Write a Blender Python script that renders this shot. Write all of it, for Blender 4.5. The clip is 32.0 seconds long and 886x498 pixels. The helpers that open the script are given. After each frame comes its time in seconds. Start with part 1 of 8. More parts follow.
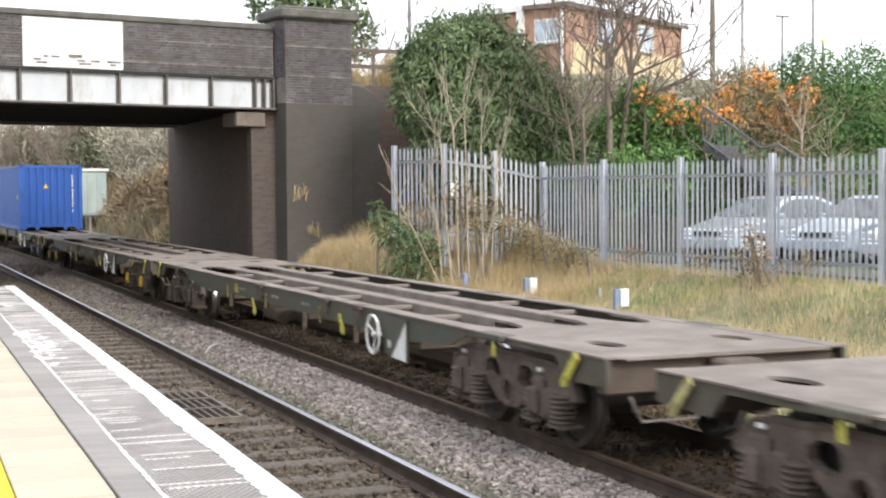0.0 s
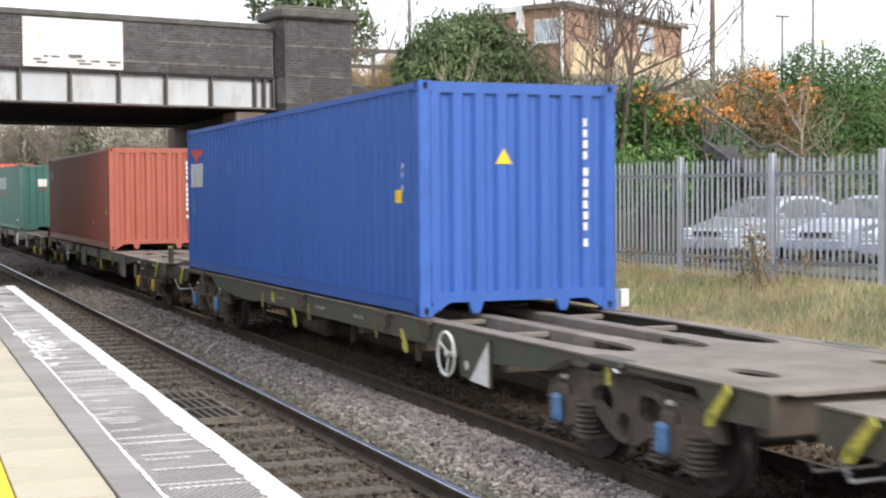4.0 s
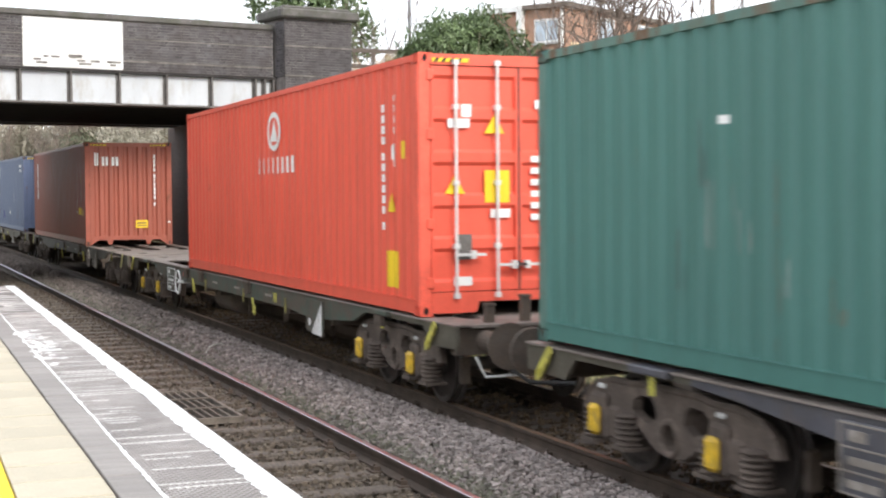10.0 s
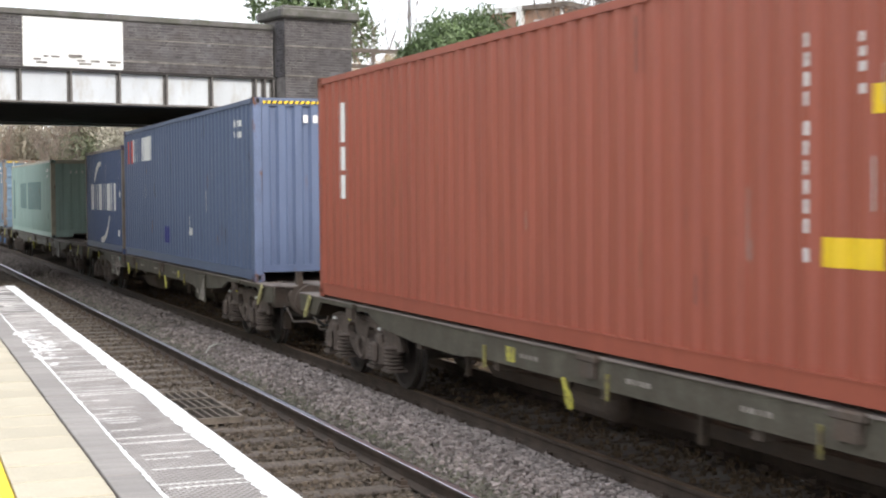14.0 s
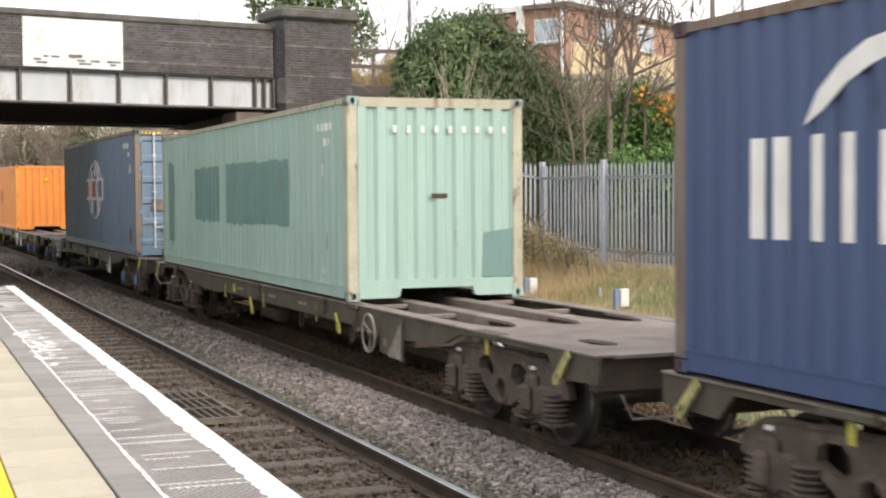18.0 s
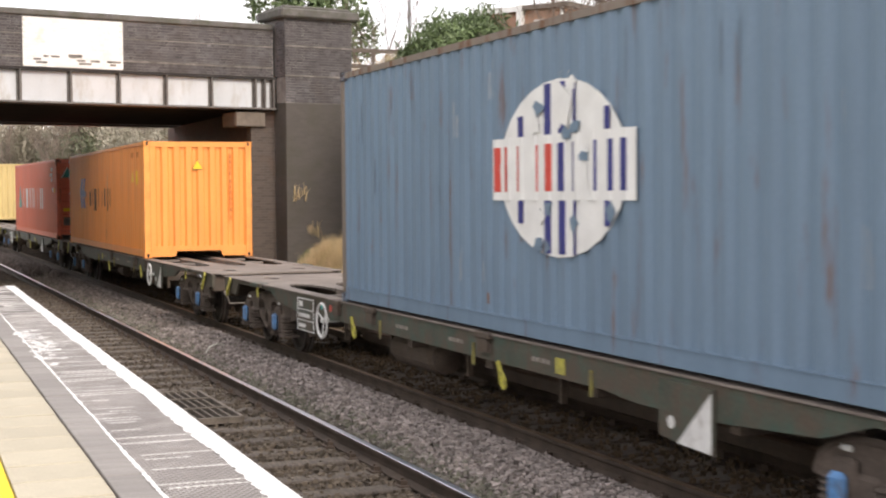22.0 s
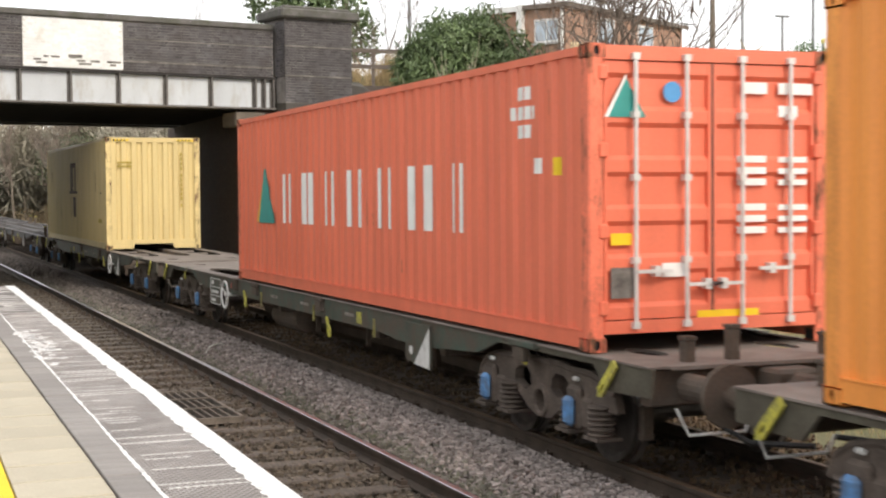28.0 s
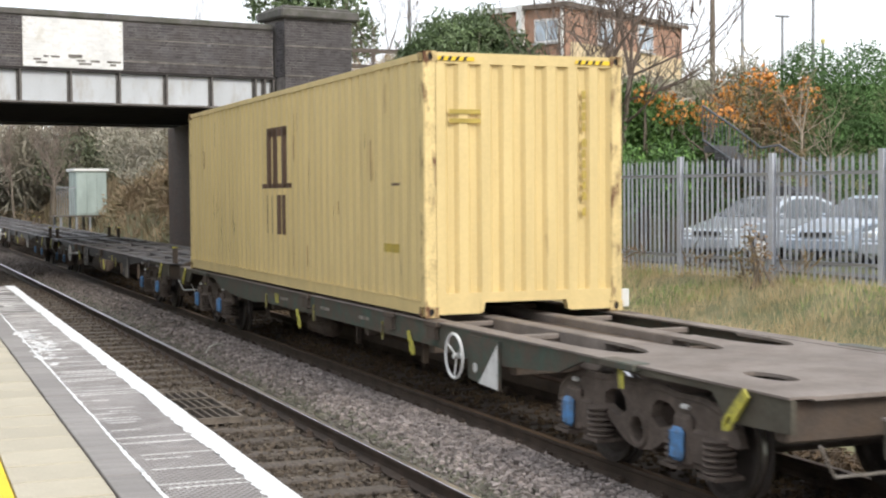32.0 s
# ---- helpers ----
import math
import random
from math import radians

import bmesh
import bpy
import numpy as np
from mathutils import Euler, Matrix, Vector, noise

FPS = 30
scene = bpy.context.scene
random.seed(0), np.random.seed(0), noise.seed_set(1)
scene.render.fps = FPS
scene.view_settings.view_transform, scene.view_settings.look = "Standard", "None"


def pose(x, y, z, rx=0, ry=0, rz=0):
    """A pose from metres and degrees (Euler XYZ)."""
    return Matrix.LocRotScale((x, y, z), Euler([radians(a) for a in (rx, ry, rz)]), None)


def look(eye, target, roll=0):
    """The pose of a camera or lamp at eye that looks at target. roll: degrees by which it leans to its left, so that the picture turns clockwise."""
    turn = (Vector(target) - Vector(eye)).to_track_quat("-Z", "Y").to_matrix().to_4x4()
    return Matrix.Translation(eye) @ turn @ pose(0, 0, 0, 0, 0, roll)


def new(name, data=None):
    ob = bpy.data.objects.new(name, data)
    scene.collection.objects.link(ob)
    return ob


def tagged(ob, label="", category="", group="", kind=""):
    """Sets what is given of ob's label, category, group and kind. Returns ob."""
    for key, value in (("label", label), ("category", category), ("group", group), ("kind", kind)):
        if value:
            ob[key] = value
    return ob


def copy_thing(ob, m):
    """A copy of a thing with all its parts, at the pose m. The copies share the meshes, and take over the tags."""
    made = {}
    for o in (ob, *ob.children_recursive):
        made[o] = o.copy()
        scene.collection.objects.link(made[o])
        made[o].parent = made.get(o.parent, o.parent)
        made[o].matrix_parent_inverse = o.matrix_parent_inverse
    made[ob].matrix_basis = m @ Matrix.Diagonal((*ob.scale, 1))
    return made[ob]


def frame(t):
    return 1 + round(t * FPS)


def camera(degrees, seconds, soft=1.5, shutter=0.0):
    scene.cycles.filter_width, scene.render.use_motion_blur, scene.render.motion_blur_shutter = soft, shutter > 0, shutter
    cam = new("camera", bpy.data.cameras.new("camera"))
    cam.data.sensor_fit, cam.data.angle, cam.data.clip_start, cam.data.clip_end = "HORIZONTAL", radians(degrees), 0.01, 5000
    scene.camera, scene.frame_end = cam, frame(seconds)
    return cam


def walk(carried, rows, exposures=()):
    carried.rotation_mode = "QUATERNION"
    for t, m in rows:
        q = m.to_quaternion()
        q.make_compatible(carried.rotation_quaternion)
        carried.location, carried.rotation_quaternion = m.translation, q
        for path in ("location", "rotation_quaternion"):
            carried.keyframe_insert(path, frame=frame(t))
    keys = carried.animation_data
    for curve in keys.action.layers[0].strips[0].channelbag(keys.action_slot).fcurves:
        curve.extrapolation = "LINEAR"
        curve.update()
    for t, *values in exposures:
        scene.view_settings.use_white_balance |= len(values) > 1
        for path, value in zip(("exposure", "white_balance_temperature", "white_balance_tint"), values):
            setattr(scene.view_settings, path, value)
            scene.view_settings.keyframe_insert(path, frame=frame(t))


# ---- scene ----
# Freight train passing a platform under a road bridge. The track runs along +Y, rail top is z = 0.
cam = camera(34.83, 32.0, soft=2.1, shutter=0.28)
EYE = Vector((0.0, 0.0, 2.326))
YAW, PITCH = radians(21.975), radians(-2.148)
AIM = EYE + Vector((math.sin(YAW) * math.cos(PITCH), math.cos(YAW) * math.cos(PITCH), math.sin(PITCH)))
STAND = look(EYE, AIM, -0.4255)
walk(cam, [(0.0, STAND), (32.0, STAND)], exposures=[(0.0, 0.4, 6500, 10), (1.0, 0.2, 6500, 10), (5.0, 0.18, 6500, 10), (8.0, 0.37, 6450, 10), (16.0, 0.33, 6500, 10), (17.0, 0.4, 6500, 10),
     (18.0, 0.14, 6950, 12), (19.0, -0.04, 7000, 15), (20.0, 0.08, 6900, 15), (21.0, 0.19, 6850, 15), (23.0, 0.14, 7300, 14), (25.0, 0.1, 7450, 13), (28.0, 0.0, 6950, 10), (30.0, 0.14, 6500, 11), (31.0, 0.1, 6450, 9), (32.0, -0.03, 6500, 9)])

# ---- world and sun: bright thin winter cloud, low hazy sun behind and beyond the train
world = bpy.data.worlds.new("sky")
scene.world = world
world.use_nodes = True
wn, wl = world.node_tree.nodes, world.node_tree.links
bg = wn["Background"]
sky = wn.new("ShaderNodeTexSky")
sky.sky_type, sky.sun_disc = "NISHITA", False
SUN_ELEV, SUN_AZ = radians(36), radians(165)
sky.sun_elevation, sky.sun_rotation = SUN_ELEV, SUN_AZ
sky.air_density, sky.dust_density, sky.ozone_density = 1.0, 4.0, 1.0
haze = wn.new("ShaderNodeMix")
haze.data_type = "RGBA"
haze.inputs["Factor"].default_value = 0.72
cloud = wn.new("ShaderNodeValToRGB")
cloud.color_ramp.elements[0].color, cloud.color_ramp.elements[1].color = (13.2, 13.4, 14.1, 1), (11.0, 11.3, 12.0, 1)
up_, split = wn.new("ShaderNodeTexCoord"), wn.new("ShaderNodeSeparateXYZ")
wl.new(up_.outputs["Generated"], split.inputs[0])
wl.new(split.outputs["Z"], cloud.inputs["Fac"])
wl.new(cloud.outputs["Color"], haze.inputs["B"])
wl.new(sky.outputs[0], haze.inputs["A"])
wl.new(haze.outputs["Result"], bg.inputs["Color"])
bg.inputs["Strength"].default_value = 0.138
sun = new("sun", bpy.data.lights.new("sun", "SUN"))
sun.data.energy, sun.data.angle, sun.data.color = 1.9, radians(20), (1.0, 0.955, 0.89)
to_sun = Vector((math.sin(SUN_AZ) * math.cos(SUN_ELEV), math.cos(SUN_AZ) * math.cos(SUN_ELEV), math.sin(SUN_ELEV)))
sun.matrix_world = look(to_sun * 50, (0, 0, 0))

# ---- materials
def shade(name, base, rough=0.7, metal=0.0, var=0.25, scale=2.0, fine=45.0, bump=0.15, second=None, amount=0.5,
          edge=0.12, stretch=(1, 1, 1), piece=0.0, island=0.0, coat=0.0, second_rough=None):
    """Procedural surface: base colour with grain at two scales, a second colour (rust, dirt, moss) in patches, fine relief."""
    m = bpy.data.materials.new(name)
    m.use_nodes = True
    n, l = m.node_tree.nodes, m.node_tree.links
    b = n["Principled BSDF"]
    b.inputs["Roughness"].default_value, b.inputs["Metallic"].default_value = rough, metal
    b.inputs["Coat Weight"].default_value = coat
    tc = n.new("ShaderNodeTexCoord")
    mp = n.new("ShaderNodeMapping")
    mp.inputs["Scale"].default_value = stretch
    l.new(tc.outputs["Object"], mp.inputs["Vector"])
    big, small = n.new("ShaderNodeTexNoise"), n.new("ShaderNodeTexNoise")
    big.inputs["Scale"].default_value, big.inputs["Detail"].default_value = scale, 5
    small.inputs["Scale"].default_value, small.inputs["Detail"].default_value = fine, 3
    l.new(mp.outputs[0], big.inputs["Vector"])
    l.new(tc.outputs["Object"], small.inputs["Vector"])
    ramp = n.new("ShaderNodeValToRGB")
    lo, hi = max(0.0, 1 - var), 1 + var
    ramp.color_ramp.elements[0].position, ramp.color_ramp.elements[1].position = 0.3, 0.7
    ramp.color_ramp.elements[0].color = (*[c * lo for c in base], 1)
    ramp.color_ramp.elements[1].color = (*[min(1, c * hi) for c in base], 1)
    l.new(big.outputs["Fac"], ramp.inputs["Fac"])
    grain = n.new("ShaderNodeMapRange")
    grain.inputs["From Min"].default_value, grain.inputs["From Max"].default_value = 0.25, 0.75
    grain.inputs["To Min"].default_value, grain.inputs["To Max"].default_value = 1 - var * 0.6, 1 + var * 0.6
    l.new(small.outputs["Fac"], grain.inputs["Value"])
    val = grain.outputs[0]

    def times(a, c):
        k = n.new("ShaderNodeMath")
        k.operation = "MULTIPLY"
        l.new(a, k.inputs[0])
        l.new(c, k.inputs[1])
        return k.outputs[0]

    def spread(socket, amount_):
        r = n.new("ShaderNodeMapRange")
        r.inputs["To Min"].default_value, r.inputs["To Max"].default_value = 1 - amount_, 1 + amount_
        l.new(socket, r.inputs["Value"])
        return r.outputs[0]
    if piece:
        val = times(val, spread(n.new("ShaderNodeObjectInfo").outputs["Random"], piece))
    if island:
        val = times(val, spread(n.new("ShaderNodeNewGeometry").outputs["Random Per Island"], island))
    mul = n.new("ShaderNodeVectorMath")
    mul.operation = "SCALE"
    l.new(ramp.outputs[0], mul.inputs[0])
    l.new(val, mul.inputs["Scale"])
    colour = mul.outputs[0]
    if second:
        third = n.new("ShaderNodeTexNoise")
        third.inputs["Scale"].default_value, third.inputs["Detail"].default_value = scale * 1.7, 7
        third.inputs["Roughness"].default_value = 0.65
        shift = n.new("ShaderNodeMapping")
        shift.inputs["Location"].default_value = (3.7, 8.1, 1.3)
        shift.inputs["Scale"].default_value = stretch
        l.new(tc.outputs["Object"], shift.inputs["Vector"])
        l.new(shift.outputs[0], third.inputs["Vector"])
        mask = n.new("ShaderNodeMapRange")
        mask.inputs["From Min"].default_value = 1 - amount - edge
        mask.inputs["From Max"].default_value = 1 - amount + edge
        l.new(third.outputs["Fac"], mask.inputs["Value"])
        mix = n.new("ShaderNodeMix")
        mix.data_type = "RGBA"
        l.new(mask.outputs[0], mix.inputs["Factor"])
        l.new(colour, mix.inputs["A"])
        tint = n.new("ShaderNodeVectorMath")
        tint.operation = "SCALE"
        tint.inputs[0].default_value = second
        l.new(grain.outputs[0], tint.inputs["Scale"])
        l.new(tint.outputs[0], mix.inputs["B"])
        colour = mix.outputs["Result"]
        if second_rough is not None:
            rr = n.new("ShaderNodeMapRange")
            rr.inputs["To Min"].default_value, rr.inputs["To Max"].default_value = rough, second_rough
            l.new(mask.outputs[0], rr.inputs["Value"])
            l.new(rr.outputs[0], b.inputs["Roughness"])
    l.new(colour, b.inputs["Base Color"])
    if bump:
        bp = n.new("ShaderNodeBump")
        bp.inputs["Strength"].default_value, bp.inputs["Distance"].default_value = bump, 0.01
        l.new(small.outputs["Fac"], bp.inputs["Height"])
        l.new(bp.outputs[0], b.inputs["Normal"])
    return m


def masonry(name, brick_a, brick_b, mortar, width=0.225, height=0.075, second=None, amount=0.4, rough=0.85):
    """Coursed brickwork with worn, sooty patches."""
    m = bpy.data.materials.new(name)
    m.use_nodes = True
    n, l = m.node_tree.nodes, m.node_tree.links
    b = n["Principled BSDF"]
    b.inputs["Roughness"].default_value = rough
    tc, sp, ad, cb = (n.new("ShaderNode" + k) for k in ("TexCoord", "SeparateXYZ", "Math", "CombineXYZ"))
    l.new(tc.outputs["Object"], sp.inputs[0])
    l.new(sp.outputs["X"], ad.inputs[0])
    l.new(sp.outputs["Y"], ad.inputs[1])
    l.new(ad.outputs[0], cb.inputs["X"])
    l.new(sp.outputs["Z"], cb.inputs["Y"])
    br = n.new("ShaderNodeTexBrick")
    br.inputs["Color1"].default_value, br.inputs["Color2"].default_value = (*brick_a, 1), (*brick_b, 1)
    br.inputs["Mortar"].default_value = (*mortar, 1)
    br.inputs["Scale"].default_value, br.inputs["Brick Width"].default_value, br.inputs["Row Height"].default_value = 1, width, height
    br.inputs["Mortar Size"].default_value, br.inputs["Bias"].default_value = 0.007, -0.1
    l.new(cb.outputs[0], br.inputs["Vector"])
    ns = n.new("ShaderNodeTexNoise")
    ns.inputs["Scale"].default_value, ns.inputs["Detail"].default_value, ns.inputs["Roughness"].default_value = 1.1, 8, 0.65
    l.new(tc.outputs["Object"], ns.inputs["Vector"])
    colour = br.outputs["Color"]
    if second:
        mask = n.new("ShaderNodeMapRange")
        mask.inputs["From Min"].default_value, mask.inputs["From Max"].default_value = 0.9 - amount, 1.15 - amount
        l.new(ns.outputs["Fac"], mask.inputs["Value"])
        mix = n.new("ShaderNodeMix")
        mix.data_type = "RGBA"
        l.new(mask.outputs[0], mix.inputs["Factor"])
        l.new(colour, mix.inputs["A"])
        mix.inputs["B"].default_value = (*second, 1)
        colour = mix.outputs["Result"]
    l.new(colour, b.inputs["Base Color"])
    bp = n.new("ShaderNodeBump")
    bp.inputs["Strength"].default_value, bp.inputs["Distance"].default_value, bp.invert = 0.5, 0.012, True
    l.new(br.outputs["Fac"], bp.inputs["Height"])
    l.new(bp.outputs[0], b.inputs["Normal"])
    return m


def painted(name, base, rust=(0.17, 0.075, 0.035), amount=0.3, var=0.08, rough=0.45):
    """Container paint: faded in tall streaks, rust breaking through."""
    m = shade(name, base, rough, 0.0, var, 1.6, 30, 0.06, rust, amount, 0.07, (2.4, 2.4, 0.3), second_rough=0.9)
    m["base"] = base
    return m


def rusted(m, amount):
    """The same paint, more eaten by rust, for the worn corners of a container."""
    name = "%s_worn_%d" % (m.name, amount * 100)
    return bpy.data.materials.get(name) or shade(name, tuple(m["base"]), 0.55, 0.0, 0.2, 3.0, 40, 0.12, (0.14, 0.065, 0.035), amount, 0.09, (1.6, 1.6, 0.7), second_rough=0.9)


M = {}
M["steel_dark"] = shade("grimy_wagon_steel", (0.09, 0.074, 0.062), 0.75, 0.2, 0.35, 3, 40, 0.25, (0.115, 0.083, 0.06), 0.5, 0.2)
M["steel_deck"] = shade("dusty_wagon_deck", (0.225, 0.192, 0.168), 0.8, 0.1, 0.22, 1.5, 40, 0.2, (0.14, 0.11, 0.09), 0.38, 0.2)
M["bogie"] = shade("brake_dust_bogie_steel", (0.145, 0.113, 0.092), 0.85, 0.1, 0.35, 5, 50, 0.25, (0.085, 0.067, 0.056), 0.5, 0.2)
M["sole_green"] = shade("faded_green_wagon_paint", (0.048, 0.088, 0.07), 0.6, 0.0, 0.3, 2.5, 30, 0.12, (0.095, 0.074, 0.056), 0.55, 0.15)
M["sole_brown"] = shade("dirty_brown_wagon_paint", (0.092, 0.084, 0.062), 0.7, 0.0, 0.3, 2.5, 30, 0.12, (0.07, 0.058, 0.042), 0.45, 0.15)
M["sole_grey"] = shade("blue_grey_wagon_paint", (0.082, 0.082, 0.095), 0.5, 0.0, 0.2, 2.5, 30, 0.1, (0.1, 0.08, 0.065), 0.36, 0.15)
M["sole_black"] = shade("blackened_wagon_paint", (0.045, 0.047, 0.055), 0.6, 0.0, 0.3, 2.5, 30, 0.12, (0.07, 0.058, 0.05), 0.45, 0.15)
M["deck_dark"] = shade("sooty_wagon_beams", (0.07, 0.066, 0.066), 0.7, 0.1, 0.3, 1.5, 40, 0.2, (0.11, 0.1, 0.095), 0.4, 0.2)
M["wheel"] = shade("worn_wheel_steel", (0.1, 0.088, 0.08), 0.6, 0.5, 0.3, 6, 60, 0.15)
M["tread"] = shade("polished_wheel_tread", (0.62, 0.62, 0.64), 0.28, 1.0, 0.1, 6, 80, 0.03)
M["yellow"] = shade("yellow_tag_paint", (0.56, 0.52, 0.08), 0.6, 0, 0.25, 7, 60, 0.1, (0.2, 0.17, 0.08), 0.46, 0.15)
M["amber"] = shade("amber_yellow_cover", (0.72, 0.46, 0.03), 0.55, 0, 0.2, 7, 60, 0.1, (0.2, 0.14, 0.06), 0.38, 0.15)
M["blue_tag"] = shade("blue_damper_paint", (0.1, 0.26, 0.52), 0.55, 0, 0.25, 7, 60, 0.1, (0.1, 0.1, 0.1), 0.4, 0.15)
M["white"] = shade("dirty_white_paint", (0.72, 0.72, 0.7), 0.55, 0, 0.12, 5, 50, 0.05, (0.35, 0.32, 0.28), 0.33, 0.15)
M["clean_white"] = shade("white_lettering", (0.82, 0.82, 0.8), 0.5, 0, 0.06, 4, 50, 0.02)
M["chrome"] = shade("galvanised_rod", (0.66, 0.66, 0.65), 0.45, 0.2, 0.12, 8, 60, 0.03)
M["black"] = shade("black_rubber", (0.02, 0.02, 0.02), 0.7, 0, 0.2, 8, 60, 0.1)
M["logo_red"] = shade("red_marking_paint", (0.62, 0.07, 0.05), 0.5, 0, 0.1, 5, 50, 0.02)
M["logo_teal"] = shade("teal_marking_paint", (0.03, 0.3, 0.27), 0.5, 0, 0.1, 5, 50, 0.02)
M["logo_gold"] = shade("gold_marking_paint", (0.75, 0.42, 0.06), 0.5, 0, 0.1, 5, 50, 0.02)
M["logo_navy"] = shade("navy_marking_paint", (0.03, 0.035, 0.2), 0.5, 0, 0.1, 5, 50, 0.02)
M["logo_blue"] = shade("blue_marking_paint", (0.08, 0.3, 0.6), 0.5, 0, 0.1, 5, 50, 0.02)
M["logo_brown"] = shade("dark_brown_marking_paint", (0.12, 0.07, 0.045), 0.55, 0, 0.15, 5, 50, 0.02)
M["sticker"] = shade("yellow_sticker", (0.85, 0.58, 0.02), 0.5, 0, 0.06, 5, 50, 0.02)
M["rust"] = shade("rusty_iron", (0.1, 0.06, 0.04), 0.9, 0.1, 0.35, 4, 50, 0.3, (0.07, 0.05, 0.04), 0.45, 0.2)
M["rail_side"] = shade("rail_brown_rust", (0.075, 0.055, 0.042), 0.8, 0.3, 0.3, 3, 60, 0.2)
M["rail_top"] = shade("polished_rail_head", (0.62, 0.62, 0.66), 0.3, 1.0, 0.12, 3, 80, 0.03)
M["rail_dull"] = shade("brown_rail_head", (0.18, 0.12, 0.075), 0.55, 0.6, 0.2, 3, 80, 0.05)
M["sleeper"] = shade("weathered_timber_sleeper", (0.15, 0.125, 0.1), 0.9, 0, 0.4, 4, 30, 0.5, (0.055, 0.045, 0.04), 0.5, 0.2, (6, 1, 1), piece=0.25)
M["ballast"] = shade("grey_pink_ballast_stone", (0.25, 0.216, 0.2), 0.9, 0, 0.25, 5, 40, 0.3, island=0.42)
M["ballast_dark"] = shade("oily_dark_ballast_stone", (0.1, 0.08, 0.06), 0.9, 0, 0.3, 5, 40, 0.3, island=0.4)
M["bed"] = shade("ballast_bed", (0.1, 0.08, 0.062), 0.95, 0, 0.4, 3, 26, 0.9, (0.055, 0.042, 0.031), 0.5, 0.15)
M["soil"] = shade("rough_grass_soil", (0.19, 0.175, 0.1), 0.95, 0, 0.35, 0.6, 18, 0.8, (0.075, 0.1, 0.035), 0.5, 0.2)
M["straw"] = shade("dry_straw_grass", (0.56, 0.44, 0.265), 0.85, 0, 0.2, 0.5, 20, 0, (0.43, 0.33, 0.17), 0.46, 0.12, island=0.35)
M["green_grass"] = shade("green_rough_grass", (0.21, 0.32, 0.09), 0.85, 0, 0.25, 0.5, 20, 0, (0.36, 0.33, 0.18), 0.42, 0.12, island=0.35)
M["laurel"] = shade("glossy_laurel_leaf", (0.135, 0.19, 0.085), 0.5, 0, 0.3, 0.6, 20, 0, (0.085, 0.13, 0.05), 0.5, 0.15, island=0.5)
M["hedge"] = shade("dark_hedge_leaf", (0.1, 0.19, 0.06), 0.9, 0, 0.25, 0.6, 20, 0, (0.07, 0.135, 0.045), 0.45, 0.15, island=0.45)
M["bright_leaf"] = shade("bright_green_leaf", (0.14, 0.26, 0.065), 0.45, 0, 0.25, 0.7, 20, 0, (0.04, 0.1, 0.025), 0.47, 0.15, island=0.45)
M["orange_leaf"] = shade("orange_autumn_leaf", (0.7, 0.29, 0.06), 0.6, 0, 0.2, 0.7, 20, 0, (0.42, 0.24, 0.06), 0.45, 0.15, island=0.4)
M["brown_leaf"] = shade("withered_brown_leaf", (0.36, 0.24, 0.15), 0.8, 0, 0.25, 0.5, 20, 0, (0.14, 0.13, 0.06), 0.5, 0.15, island=0.4)
M["bark"] = shade("grey_brown_bark", (0.24, 0.19, 0.155), 0.9, 0, 0.3, 5, 30, 0.5, (0.09, 0.085, 0.06), 0.45, 0.2, (4, 4, 1))
M["bark_pale"] = shade("pale_sapling_bark", (0.4, 0.34, 0.27), 0.85, 0, 0.2, 5, 30, 0.3, (0.25, 0.21, 0.15), 0.4, 0.2, (4, 4, 1))
M["twig"] = shade("bare_twig", (0.19, 0.15, 0.125), 0.9, 0, 0.2, 2, 20, 0.1)
M["galv"] = shade("galvanised_palisade", (0.52, 0.54, 0.59), 0.5, 0.15, 0.14, 3, 30, 0.06, (0.46, 0.48, 0.53), 0.42, 0.2, piece=0.12)
M["girder_white"] = shade("weathered_white_girder_paint", (0.54, 0.565, 0.59), 0.6, 0, 0.1, 1.5, 30, 0.08, (0.4, 0.38, 0.35), 0.36, 0.12, (1, 1, 0.4))
M["girder_dark"] = shade("sooty_bridge_steel", (0.03, 0.026, 0.025), 0.85, 0.1, 0.3, 2, 30, 0.15)
M["girder_grey"] = shade("dirty_girder_edge", (0.16, 0.15, 0.14), 0.7, 0, 0.25, 3, 30, 0.1, (0.1, 0.085, 0.075), 0.45, 0.2)
M["brick"] = masonry("sooty_blue_brick", (0.13, 0.115, 0.116), (0.078, 0.068, 0.07), (0.165, 0.152, 0.147), second=(0.075, 0.064, 0.06), amount=0.42)
M["brick_dark"] = masonry("soot_black_brick", (0.105, 0.083, 0.07), (0.07, 0.056, 0.049), (0.12, 0.1, 0.087), second=(0.1, 0.066, 0.048), amount=0.36)
M["brick_rusty"] = masonry("rust_stained_abutment_brick", (0.115, 0.08, 0.064), (0.08, 0.056, 0.046), (0.1, 0.077, 0.066), second=(0.105, 0.058, 0.04), amount=0.42)
M["soot_render"] = masonry("soot_coated_brick", (0.098, 0.088, 0.08), (0.084, 0.076, 0.069), (0.095, 0.085, 0.077), second=(0.08, 0.075, 0.06), amount=0.44, rough=0.95)
M["brick_white"] = masonry("white_painted_brick", (0.8, 0.8, 0.79), (0.72, 0.72, 0.7), (0.52, 0.49, 0.42), second=(0.9, 0.9, 0.88), amount=0.45, rough=0.6)
